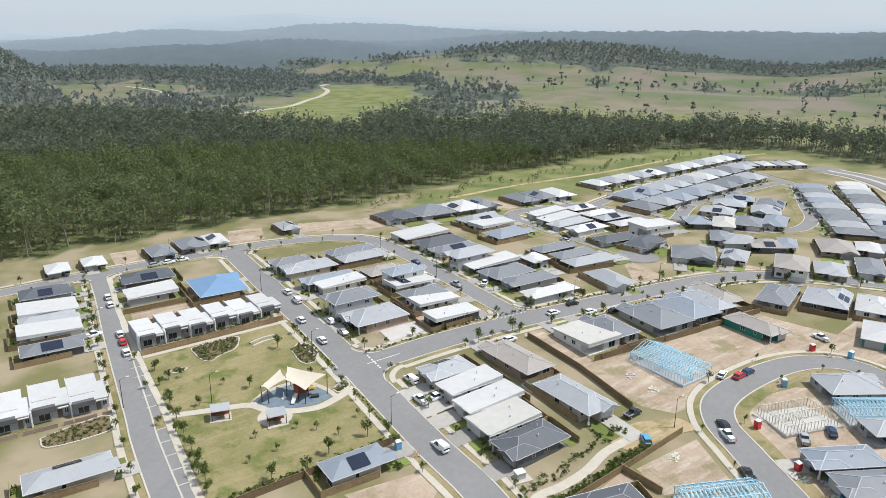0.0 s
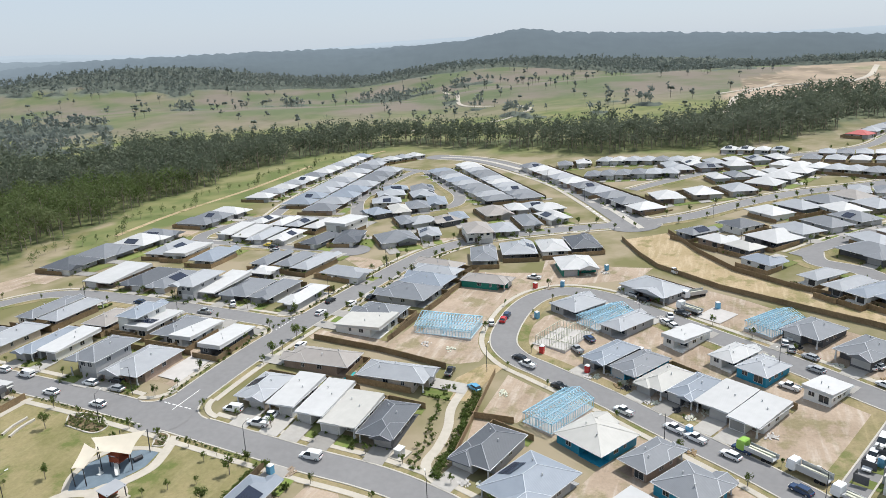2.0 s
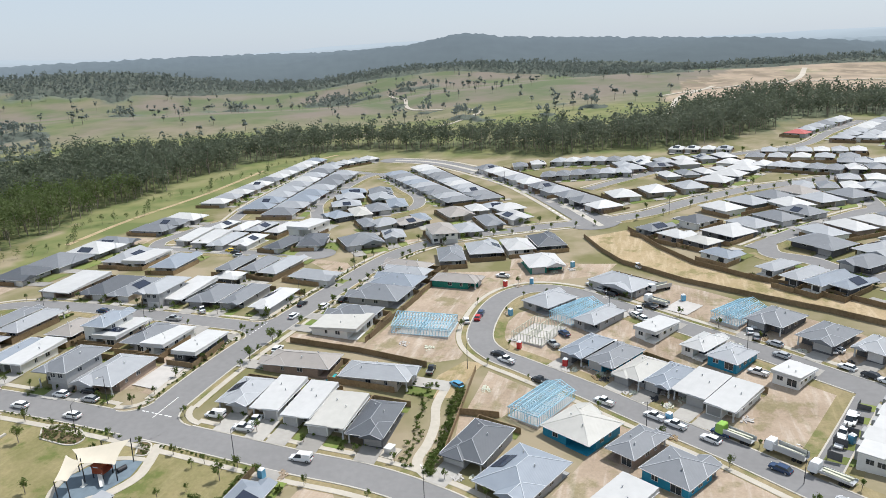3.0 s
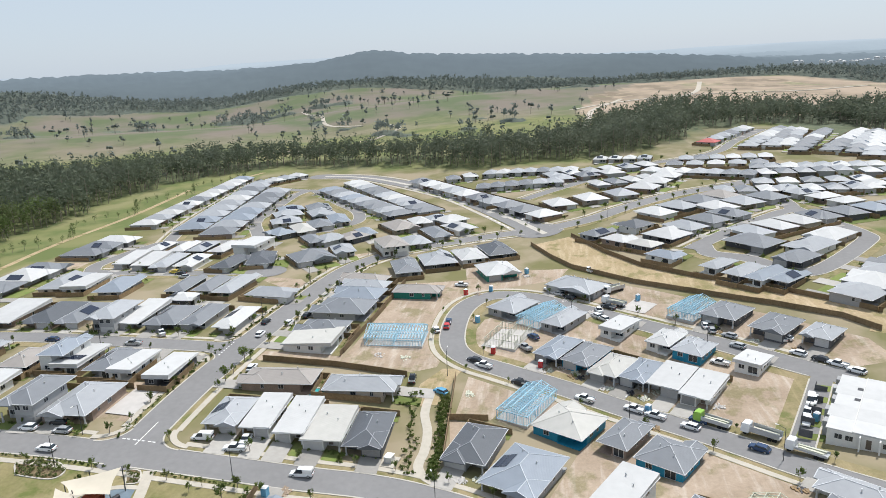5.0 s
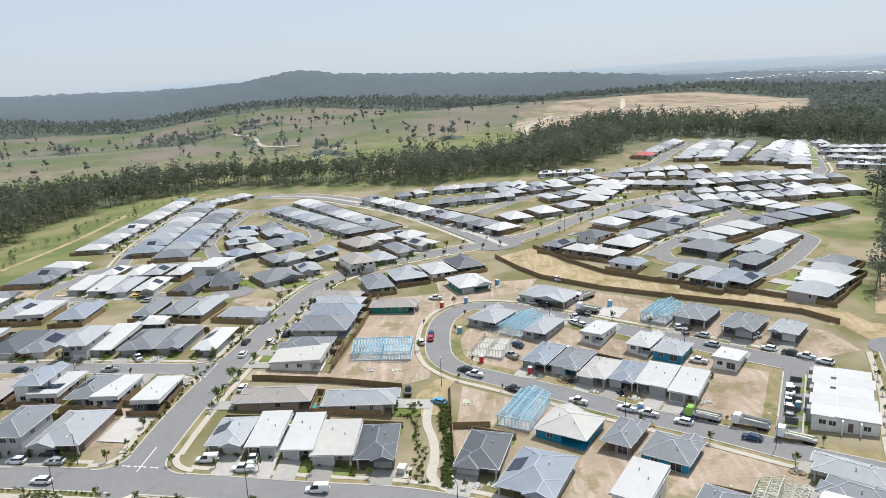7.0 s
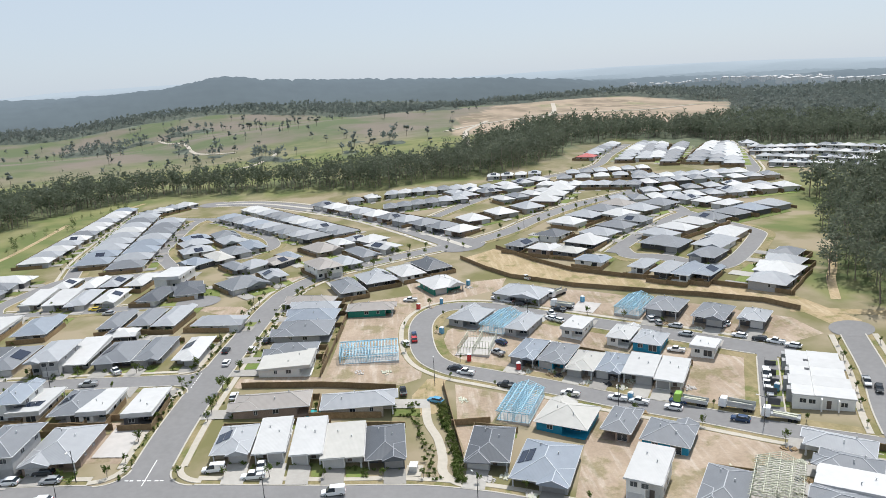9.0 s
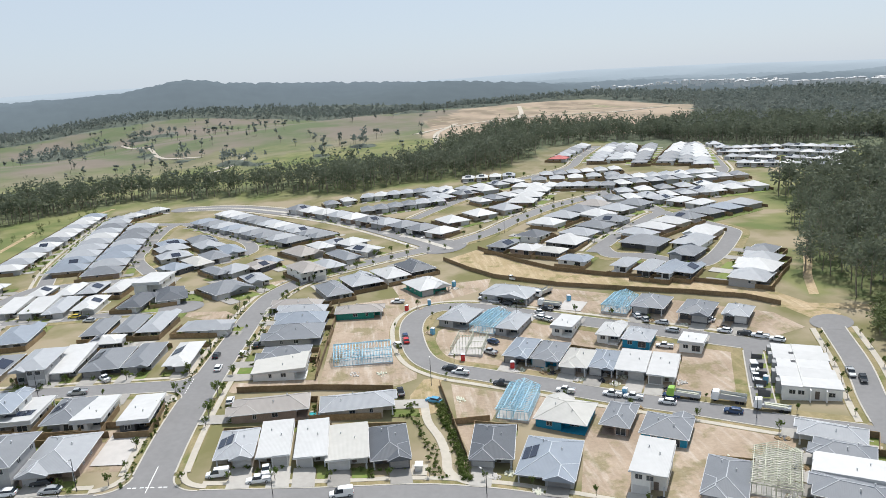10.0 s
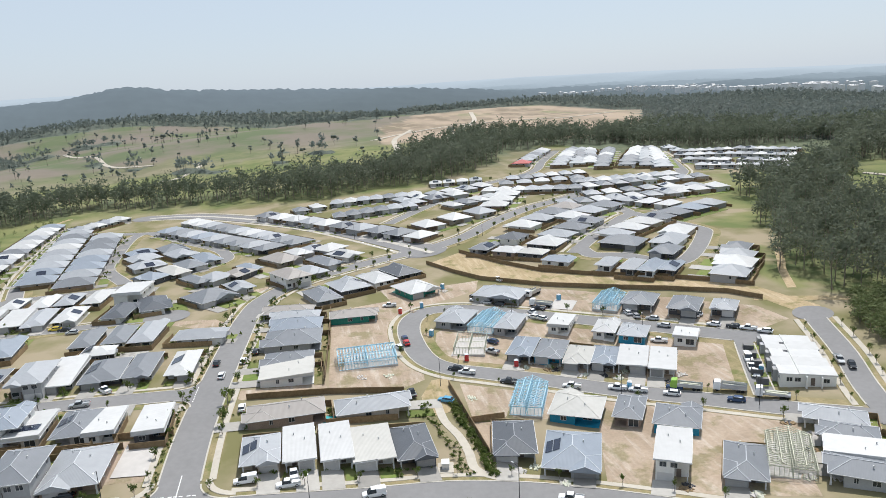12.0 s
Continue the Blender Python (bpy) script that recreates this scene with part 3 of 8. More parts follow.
def road(points, width, label, verge=2.6, path_side=(), level=0, own=0):
    line = smooth_line(points, 1.5)
    tagged(ribbon("road", line, 0, width, 0.10 + level * 0.012, 0.2, M_ASPHALT), label, "road", kind="structure")
    for s in (-1, 1):
        tagged(ribbon("verge", line, s * (width / 2 + verge / 2 + 0.3), verge + 1.2, 0.05 + level * 0.003 + 0.001 * s, 0.1, M_VERGE, own), "dry mown grass verge beside the road", "verge", kind="structure")
        tagged(ribbon("kerb", line, s * (width / 2 + 0.12), 0.36, 0.17 + 0.002 * level, 0.2, M_KERB, own), "pale concrete kerb along the road", "kerb", kind="structure")
    for s in path_side:
        tagged(ribbon("footpath", line, s * (width / 2 + verge - 0.1), 1.5, 0.135 + 0.003 * level, 0.15, M_CONCRETE, own), "pale concrete footpath along the street", "footpath", kind="structure")


ROADS = [
    ([(68.2, 274.7), (64.1, 212.5), (62.9, 172.6), (61.2, 122.4), (61.4, 100.8), (59.4, 87.7), (55.2, 76.1), (46.9, 62.1), (28, 37.3)], 8.0, (1, -1)),
    ([(-46.9, 269), (-5.3, 272.7), (17.5, 275.1), (42.5, 275.4), (71.2, 275.4), (96.2, 271.2), (115.7, 261.7), (121.9, 247.8), (121.9, 228.2), (119.6, 191.7), (119.1, 156)], 7.5, (1,)),
    ([(19.2, 274), (17.1, 246.1), (14.4, 218.7), (12.6, 197.6), (10.1, 165.9), (8.3, 141.5), (5.6, 61.8)], 5.2, (-1,)),
    ([(62.6, 155.4), (92.4, 155.7), (123.9, 154.5), (158.9, 152.7), (187.6, 150.8), (211.2, 146.2), (231.9, 133.9), (246.8, 114.5), (258.2, 92.6), (267.2, 65.9)], 8.5, (-1, 1)),
    ([(267.2, 65.9), (278, 47.9), (296.7, 30.3), (323, 2.7), (343.2, -29.4), (364.9, -61.1)], 9.0, (1,)),
    ([(34.2, -34.5), (60.4, -5), (73, 10.9), (91.6, 31.5), (108.6, 57.6), (117.3, 76.7), (122.8, 88.1), (132.6, 94.1), (153.2, 95.4), (167.6, 92.3), (174.9, 85), (173.6, 73), (164, 57.5),
      (153, 40.3), (137.2, 16.3), (119.4, -3.4), (113.9, -9.8)], 7.5, (1,)),
    ([(117.1, -3.4), (101.6, 3.6), (82.7, 12.1)], 5.2, ()),
    ([(118.7, -29.6), (95.8, -21.1), (76, -11.6), (57.1, -3.9)], 6.2, (1, -1)),
    ([(198.7, 258.9), (197.8, 241.4), (197, 220.4), (198.6, 198.7), (200.5, 183.5)], 6.5, (1,)),
    ([(198.7, 258.9), (212.3, 263.3), (245.9, 256.4), (249.3, 246.1), (252, 216.9), (263.4, 199.5), (271.9, 183.7), (286.4, 172), (298.6, 169.5), (318.6, 176.5), (341.8, 193.2), (384.9, 223.1)], 6.5, ()),
    ([(248, 252.4), (278.9, 261.1), (319.4, 268.5), (377.1, 276.2), (431.7, 282.7)], 6.5, (1,)),
    ([(261.2, 210.4), (294, 226.3), (325.3, 229.8), (368.7, 232.8), (386.1, 230.3)], 6.5, ()),
    ([(403.9, 280.5), (401.5, 267.3), (387.2, 230.3), (386.8, 206.9)], 6.5, ()),
    ([(221.3, 11.7), (250, -12.5), (274.6, -35.1), (284.8, -43.7), (321, -42.2), (343.2, -29.4)], 7.0, (1,)),
    ([(229.8, 6.4), (215, 5.9), (206.8, -5.7), (189.2, -22.5), (223.3, -52.1), (238.2, -55.9), (267.2, -47.6), (284.8, -43.7)], 7.0, ()),
    ([(555.6, -184.6), (470.9, -158.2), (392.6, -131.5), (376.9, -124.5), (368.5, -117.6)], 8.0, (1,)),
    ([(329.7, 82.8), (364.8, 53.1), (412.7, 17.3), (446.2, -38.5), (493.3, -63.6), (558.6, -98.5)], 7.0, (1,)),
]
CENTRES = [(smooth_line(p, 1.5), w / 2) for p, w, _ in ROADS] + [(smooth_line([(257.3, 69.6), (308.6, 97.4), (352.6, 124.4), (389.2, 155.6), (423, 189.2), (438.6, 213.8), (443.4, 236.3)], 1.5), 7.2)]
for k, (pts, wid, sides) in enumerate(ROADS):
    road(pts, wid, "grey asphalt estate street with pale kerbs", path_side=sides, level=k % 5, own=k)
for c in CORNERS:
    kerb_return(*c)
# the divided road that leads to the crossing
main_road = smooth_line([(257.3, 69.6), (308.6, 97.4), (352.6, 124.4), (389.2, 155.6), (423, 189.2), (438.6, 213.8), (443.4, 236.3)])
for off, w in ((-4.2, 5.6), (4.2, 5.6)):
    tagged(ribbon("road", main_road, off, w, 0.15, 0.2, M_ASPHALT), "grey asphalt carriageway of the divided main road", "road", kind="structure")
tagged(ribbon("median", main_road, 0, 2.8, 0.20, 0.2, M_KERB), "pale concrete median strip between the carriageways", "median", kind="structure")
for s in (-1, 1):
    tagged(ribbon("footpath", main_road, s * 9.0, 2.0, 0.13, 0.15, M_CONCRETE), "wide pale concrete path along the main road", "footpath", kind="structure")
# crossing, turning circles
def disc(name, x, y, r, lift, mat, n=28):
    return patch(name, [(x + r * math.cos(2 * math.pi * i / n), y + r * math.sin(2 * math.pi * i / n)) for i in range(n)], lift, mat)


for x, y, r in ((263.4, 73.6, 12), (122.3, -31.4, 6), (200.8, 181.4, 8.5), (443.3, 238.2, 10), (62.6, 155.4, 6.5)):
    tagged(disc("road", x, y, r, 0.165, M_ASPHALT), "grey asphalt turning area at the street's end", "road", kind="structure")
# white dashes and centre lines
def dashes(points, n, w, length):
    line = smooth_line(points, 0.5)
    t = np.linspace(0.03, 0.97, n)
    for u in t:
        i = int(u * (len(line) - 1))
        p, q = line[i], line[min(i + 1, len(line) - 1)] if i + 1 < len(line) else line[i]
        a = math.degrees(math.atan2(*(q - p)[::-1])) if i + 1 < len(line) else 0
        ob = patch("road_marking", rect(p[0], p[1], length, w, a), 0.20, M_LINE, 50)
        tagged(ob, "white painted dash on the asphalt", "road marking", kind="structure")


dashes([(67.9, 159.2), (67.6, 151.3)], 7, 0.35, 0.8)
dashes([(113.8, 158.8), (123.6, 158.7)], 7, 0.3, 0.8)
dashes([(70.8, 155.4), (81.8, 155.5)], 1, 0.2, 10)
dashes([(244.8, 106.6), (253.5, 91.1)], 4, 0.5, 2.2)
dashes([(278.6, 77.8), (298.6, 87.9)], 6, 1.0, 1.6)
dashes([(271.6, 87.5), (297.1, 100.6)], 6, 1.0, 1.6)
for ys in ((191, 185.4, 179.8), (174, 168.4, 162.8), (152, 146.4, 140.8, 135.2, 129.6)):
    for y in ys:
        x = 13.2 + (y - 160) * 0.053
        tagged(patch("parking_bay", rect(x, y, 2.1, 5.2, 0), 0.155, M_ASPHALT, 10), "grey asphalt parking bay beside the park", "parking bay", kind="structure")
        tagged(patch("parking_bay_edge", rect(x, y + 2.8, 2.3, 0.32, 0), 0.17, M_KERB, 10), "pale concrete strip between parking bays", "bay edge", kind="structure")
tagged(ribbon("footpath", smooth_line([(22.5, 267.9), (19.1, 236.1), (18.1, 219.6), (16.6, 194.7), (15.9, 176.4), (15.4, 160.9), (14.5, 148.2), (12.9, 117.9), (11.8, 71.3)], 1.5), 0, 1.6, 0.15, 0.12, M_CONCRETE), "pale concrete footpath beside the park", "footpath", kind="structure")

# ---- houses ----
W_MESH = {}


def window_mesh(w, hgt):
    """Frame and glass shared by all windows of one size; the wall is at y = 0, the outside at -y."""
    key = (w, hgt)
    if key not in W_MESH:
        fr = Build()
        t = 0.07
        for a in ((-w / 2, -0.05, 0, -w / 2 + t, 0.03, hgt), (w / 2 - t, -0.05, 0, w / 2, 0.03, hgt), (-w / 2 + t, -0.05, 0, w / 2 - t, 0.03, t),
                  (-w / 2 + t, -0.05, hgt - t, w / 2 - t, 0.03, hgt), (-t / 2, -0.045, t, t / 2, 0.03, hgt - t)):
            fr.box(*a)
        gl = Build().box(-w / 2 + t, -0.025, t, w / 2 - t, 0.02, hgt - t)
        o, n = w / 2, w / 2 - t
        ring4 = lambda a, lo, hi, y: [(-a, y, lo), (a, y, lo), (a, y, hi), (-a, y, hi)]
        vv = ring4(o, 0, hgt, 0.03) + ring4(o, 0, hgt, -0.05) + ring4(n, t, hgt - t, -0.05) + ring4(n, t, hgt - t, -0.01)
        both = Build().add(vv, [(k * 4 + i, k * 4 + (i + 1) % 4, k * 4 + 4 + (i + 1) % 4, k * 4 + 4 + i) for k in range(3) for i in range(4)] + [(12, 13, 14, 15)]).mesh("window", M_FRAME)
        both.materials.append(M_GLASS)
        both.polygons[12].material_index = 1
        W_MESH[key] = fr.mesh("window", M_FRAME), gl.mesh("pane", M_GLASS), both
    return W_MESH[key]


def garage_mesh():
    if "garage" not in W_MESH:
        g = Build().box(-2.4, -0.03, 0, 2.4, 0.03, 2.15)
        for i in range(4):
            g.box(-2.38, -0.06, 0.06 + i * 0.53, 2.38, -0.025, 0.5 + i * 0.53)
        W_MESH["garage"] = g.mesh("garage_door", M_GARAGE)
        W_MESH["door"] = Build().box(-0.5, -0.05, 0, 0.5, 0.03, 2.1).box(-0.4, -0.07, 0.15, -0.05, -0.045, 1.95).box(0.05, -0.07, 0.15, 0.4, -0.045, 1.95).mesh("front_door", M_DOOR)
        W_MESH["panel"] = Build().box(-0.5, -0.82, 0.0, 0.5, 0.82, 0.04).mesh("solar_panel", M_SOLAR)
    return W_MESH["garage"]


garage_mesh()


def hip_roof(w, d, z0, pitch, over, wing=None, gable=False):
    """Hipped (or gabled) roof planes with fascia skirts: vertices, faces, ridge lines. Ridge along the longer side; a wing adds a front gablet."""
    a, b = w / 2 + over, d / 2 + over
    tp = math.tan(radians(pitch))
    v, f, caps = [], [], []

    def solid(cx, cy, a, b, along_x, front_gable):
        k = len(v)
        rise = min(a, b) * tp
        if along_x:
            e = max(a - (0 if front_gable else b), 0.02)
            r0, r1 = (cx - e, cy, z0 + rise), (cx + e, cy, z0 + rise)
        else:
            e = max(b - a, 0.02)
            r0, r1 = (cx, cy - (b if front_gable else e), z0 + rise), (cx, cy + e, z0 + rise)
        c = [(cx - a, cy - b, z0), (cx + a, cy - b, z0), (cx + a, cy + b, z0), (cx - a, cy + b, z0)]
        drop = [(x, y, z0 - 0.2) for x, y, _ in c]
        v.extend(c + [r0, r1] + drop)
        if along_x:
            f.extend([(k, k + 1, k + 5, k + 4), (k + 2, k + 3, k + 4, k + 5), (k + 1, k + 2, k + 5), (k + 3, k, k + 4)])
            caps.extend([(c[0], r0), (c[3], r0), (c[1], r1), (c[2], r1), (r0, r1)])
        else:
            f.extend([(k, k + 1, k + 4), (k + 1, k + 2, k + 5, k + 4), (k + 2, k + 3, k + 5), (k + 3, k, k + 4, k + 5)])
            caps.extend([(c[0], r0), (c[1], r0), (c[2], r1), (c[3], r1), (r0, r1)])
        for i in range(4):
            j = (i + 1) % 4
            f.append((k + i, k + 6 + i, k + 6 + j, k + j))
        f.append((k + 9, k + 8, k + 7, k + 6))
        return rise

    main = solid(0, 0, a, b, w >= d, False)
    if wing:
        wx, ww, wl = wing                            # centre, half width, length of the front wing
        rise = ww * tp
        solid(wx, -b - 0.9 + wl / 2, ww, wl / 2, False, gable)
    return v, f, caps, main


def planar_uv(verts, faces):
    """Roof sheets run down each slope: u across it, v down it."""
    out = []
    for fc in faces:
        p = [Vector(verts[i]) for i in fc]
        nrm = (p[1] - p[0]).cross(p[2] - p[0])
        if nrm.length < 1e-6 and len(p) > 3:
            nrm = (p[2] - p[0]).cross(p[3] - p[0])
        flat = Vector((nrm.x, nrm.y, 0))
        down = flat.normalized() if flat.length > 1e-4 else Vector((0, 1, 0))
        across = Vector((-down.y, down.x, 0))
        out += [(q.dot(across), q.dot(down)) for q in p]
    return out


def house(x, y, w, d, yaw, eave, roof, form, front, near, wall=None, solar=None):
    """A single house. near: 2 close to the camera's way, 1 middle, 0 far."""
    turn = yaw + {"-x": 270, "+x": 90, "-y": 0, "+y": 180}[front]
    if front in ("-x", "+x"):
        w, d = d, w
    rnd = random.Random(int(x * 17 + y * 131))
    w, d = w - 0.9, d - 0.9
    wall = wall or rnd.choice(["white", "grey", "cream", "white", "dark", "grey", "brown"])
    two = eave > 4
    low = form == "s"
    h0 = gz(x, y)
    thing = new("house", None)
    words = {"white": "white rendered", "grey": "grey rendered", "cream": "cream brick", "dark": "dark brick", "brown": "tan brick", "foil": "blue-wrapped unfinished", "green": "green-wrapped unfinished"}[wall]
    tagged(thing, f"{'two-storey' if two else 'single-storey'} {words} house with {ROOF_WORDS[roof]} {'low-pitched' if low else 'hipped'} steel roof", "house", group="houses of the estate")
    thing.matrix_basis = pose(x, y, h0, 0, 0, turn)
    thing.empty_display_size = 0.5
    body = Build()
    step = min(2.6, d * 0.18)
    left = rnd.random() < 0.5
    g0, g1 = (-w / 2, -w / 2 + min(6.0, w * 0.56)) if left else (w / 2 - min(6.0, w * 0.56), w / 2)
    f0, f1 = (g1, w / 2) if left else (-w / 2, g0)
    patio = 2.8 if near and d > 11 else 0.0                           # covered patio cut into a back corner
    p0, p1 = (-w / 2, -w * 0.02) if left else (w * 0.02, w / 2)
    body.box(-w / 2, -d / 2 + step, -1.2, w / 2, d / 2 - patio, eave)
    if patio:
        q0, q1 = (p1, w / 2) if left else (-w / 2, p0)
        body.box(q0, d / 2 - patio, -1.2, q1, d / 2, eave)
        body.box(p0, d / 2 - patio, -1.2, p1, d / 2 + 0.3, 0.05)
    body.box(g0, -d / 2, -1.2, g1, -d / 2 + step, eave)              # the garage stands forward
    body.part("wall", WALL[wall], thing)
    over = 0.48
    if low:
        hi = eave + 0.035 * d + 0.25
        b = Build()
        X, Y = w / 2 + over, d / 2 + over
        b.add([(-X, -Y, eave), (X, -Y, eave), (X, Y, eave), (-X, Y, eave), (-X, -Y, eave + 0.22), (X, -Y, eave + 0.22), (X, Y, hi + 0.22), (-X, Y, hi + 0.22)],
              [(0, 3, 2, 1), (4, 5, 6, 7), (0, 1, 5, 4), (1, 2, 6, 5), (2, 3, 7, 6), (3, 0, 4, 7)])
        gy = -d / 2 - 0.7
        b.add([(f0 + 0.2, gy, eave - 0.02), (f1 + 0.3, gy, eave - 0.02), (f1 + 0.3, -d / 2 + 3, eave + 0.1), (f0 + 0.2, -d / 2 + 3, eave + 0.1),
               (f0 + 0.2, gy, eave + 0.2), (f1 + 0.3, gy, eave + 0.2), (f1 + 0.3, -d / 2 + 3, eave + 0.33), (f0 + 0.2, -d / 2 + 3, eave + 0.33)],
              [(0, 3, 2, 1), (4, 5, 6, 7), (0, 1, 5, 4), (1, 2, 6, 5), (2, 3, 7, 6), (3, 0, 4, 7)])
        me = b.mesh("roof", ROOF[roof])
        caps, rise, slope = [], hi - eave, math.degrees(math.atan2(hi - eave, d))
        uv = planar_uv(b.v, b.f)
    else:
        gablet = rnd.random() < 0.6
        ww = (g1 - g0) / 2 if rnd.random() < 0.5 else (f1 - f0) / 2
        wx = (g0 + g1) / 2 if abs(ww - (g1 - g0) / 2) < 1e-6 else (f0 + f1) / 2
        v, f, caps, rise = hip_roof(w, d, eave, 21, over, (wx, max(ww, 1.6) + 0.35, min(d * 0.55, 8)) if near else None, gablet)
        me = bpy.data.meshes.new("roof")
        me.from_pydata(v, [], f)
        me.materials.append(ROOF[roof])
        uv = planar_uv(v, f)
        slope = 21
    me.uv_layers.new(name="UVMap").data.foreach_set("uv", np.asarray(uv, np.float32).ravel())
    new("roof", me).parent = thing
    # gutter ring
    X, Y = w / 2 + over, d / 2 + over
    gv = [(sx * (X + o), sy * (Y + o), z) for z in (eave - 0.12, eave + 0.02) for o in (0.0, 0.11) for sx, sy in ((-1, -1), (1, -1), (1, 1), (-1, 1))]
    gf = []
    for i in range(4):
        j = (i + 1) % 4
        gf += [(4 + i, 4 + j, 12 + j, 12 + i), (8 + i, 12 + i, 12 + j, 8 + j), (i, j, 4 + j, 4 + i), (i, 8 + i, 8 + j, j)]
    Build().add(gv, gf).part("gutter", M_GUTTER, thing)
    if caps and near == 2:
        for p, q in caps:
            if (Vector(p) - Vector(q)).length > 0.6:
                Build().bar(Vector(p) + Vector((0, 0, 0.03)), Vector(q) + Vector((0, 0, 0.03)), 0.17, 0.07).part("ridge_cap", CAP[roof], thing)
    # openings
    part_of("garage_door", garage_mesh(), thing, pose((g0 + g1) / 2, -d / 2 - 0.01, 0.02) @ Matrix.Diagonal((min(1, (g1 - g0 - 0.5) / 4.8), 1, 1, 1)))
    dx = f0 + 0.9 if left else f1 - 0.9
    if near:
        part_of("front_door", W_MESH["door"], thing, pose(dx, -d / 2 + step - 0.01, 0.02))

    def win(px, py, pz, rz, ww, hh):
        fr, gl, both = window_mesh(ww, hh)
        if near == 2:
            part_of("pane", gl, part_of("window", fr, thing, pose(px, py, pz, 0, 0, rz)))
        else:
            part_of("window", both, thing, pose(px, py, pz, 0, 0, rz))

    span = f1 - f0
    if span > 3:
        win((f0 + f1) / 2 + (0.8 if left else -0.8), -d / 2 + step - 0.01, 0.9, 0, 1.8, 1.3)
    sides = 3 if near == 2 else 1
    for s, rz in ((1, 90), (-1, -90)):
        for i in range(sides):
            yy = -d / 2 + step + (d - step) * (i + 0.6) / (sides + 0.2)
            if abs(yy) < d / 2 - 1 and yy < d / 2 - patio - 0.8:
                win(s * (w / 2 + 0.01), yy, 1.0, rz, 1.5 if i % 2 else 0.9, 1.2)
    if near:
        for px in (-w * 0.24, w * 0.22):
            win(px, d / 2 + 0.01 - (patio if p0 < px < p1 else 0), 0.3 if px < 0 else 0.95, 180, 2.4 if px < 0 else 1.5, 1.9 if px < 0 else 1.2)
    if two:
        for px in (-w * 0.28, w * 0.05, w * 0.3):
            win(px, -d / 2 + (0 if g0 <= px <= g1 else step) - 0.01, 3.5, 0, 1.5, 1.2)
        for s, rz in ((1, 90), (-1, -90)):
            for q in (-0.2, 0.2):
                win(s * (w / 2 + 0.01), d * q, 3.5, rz, 1.5, 1.1)
    if near == 2:
        for px, py in ((-0.18, 0.22), (0.2, 0.05)):
            zz = eave + (0.3 + 0.035 * d * (py + 0.5) if low else (min(w / 2 - abs(px * w), d / 2 - abs(py * d)) + over) * math.tan(radians(21)))
            part_of("roof_vent", ROOF_VENT, thing, pose(px * w, py * d, zz))
    # porch post and roof panels
    if near == 2:
        part_of("porch_post", PORCH_POST, thing, pose(f1 - 0.25 if left else f0 + 0.25, -d / 2 + 0.15, 0) @ Matrix.Diagonal((1, 1, min(eave, 2.6) / 2.6, 1)))
    if solar is None:
        solar = rnd.choice([0, 0, 0, 8, 10, 12]) if near else rnd.choice([0, 0, 0, 0, 8])
    if solar and near < 2:
        if not low:
            n = solar // 2
            flank = Build().box(-n * 0.52, -1.68, 0.0, n * 0.52, 1.68, 0.05).mesh("solar_panel", M_SOLAR)
            s = rnd.choice([-1, 1])
            u = 2.2
            if d > w:
                part_of("solar_panel", flank, thing, pose(s * (w / 2 + over - u), 0, eave + u * math.tan(radians(21)) + 0.10, 0, s * 21, 0) @ pose(0, 0, 0, 0, 0, 90))
            else:
                part_of("solar_panel", flank, thing, pose(0, -s * (d / 2 + over - u), eave + u * math.tan(radians(21)) + 0.10, s * 21, 0, 0))
    elif solar:
        side = rnd.choice([-1, 1])
        for i in range(solar):
            cx, cy = (i % (solar // 2)) * 1.05, (i // (solar // 2)) * 1.7
            if low:
                px, py = -w / 2 + 1.2 + cx, d * 0.15 + cy
                part_of("solar_panel", W_MESH["panel"], thing, pose(px, py, eave + 0.30 + (py + d / 2 + 0.5) / (d + 1) * (rise), slope, 0, 0))
            elif d > w:           # ridge runs front to back: panels on one flank
                run = w / 2 + over
                u = 1.2 + cy      # distance in from the eave
                part_of("solar_panel", W_MESH["panel"], thing, pose(side * (run - u), -d * 0.02 + cx - solar * 0.2, eave + u * math.tan(radians(21)) + 0.10, 0, side * 21, 0) @ pose(0, 0, 0, 0, 0, 90))
            else:
                run = d / 2 + over
                u = 1.2 + cy
                part_of("solar_panel", W_MESH["panel"], thing, pose(cx - solar * 0.2, -side * (run - u), eave + u * math.tan(radians(21)) + 0.10, side * 21, 0, 0))
    if near < 2 and wall not in ("foil", "green"):
        YARD_BUSHES.extend(local(x, y, turn, rnd.choice([-1, 1]) * rnd.uniform(w * 0.1, w * 0.55), rnd.choice([-d / 2 - rnd.uniform(0.5, 4), d / 2 + rnd.uniform(0.8, 2.4)])) for _ in range(5))
    return thing, turn, w, d, (g0 + g1) / 2


ROOF_VENT = Build().rod((0, 0, -0.3), (0, 0, 0.45), 0.12, 0.12, 7).rod((0, 0, 0.45), (0, 0, 0.6), 0.2, 0.14, 7).mesh("roof_vent", M_GUTTER)
PORCH_POST = Build().box(-0.14, -0.14, -0.3, 0.14, 0.14, 2.6).box(-0.2, -0.2, -0.3, 0.2, 0.2, 0.5).mesh("porch_post", M_FRAME)
YARD_BUSHES = []


def local(x, y, turn, u, v):
    c, s = math.cos(radians(turn)), math.sin(radians(turn))
    return x + u * c - v * s, y + u * s + v * c


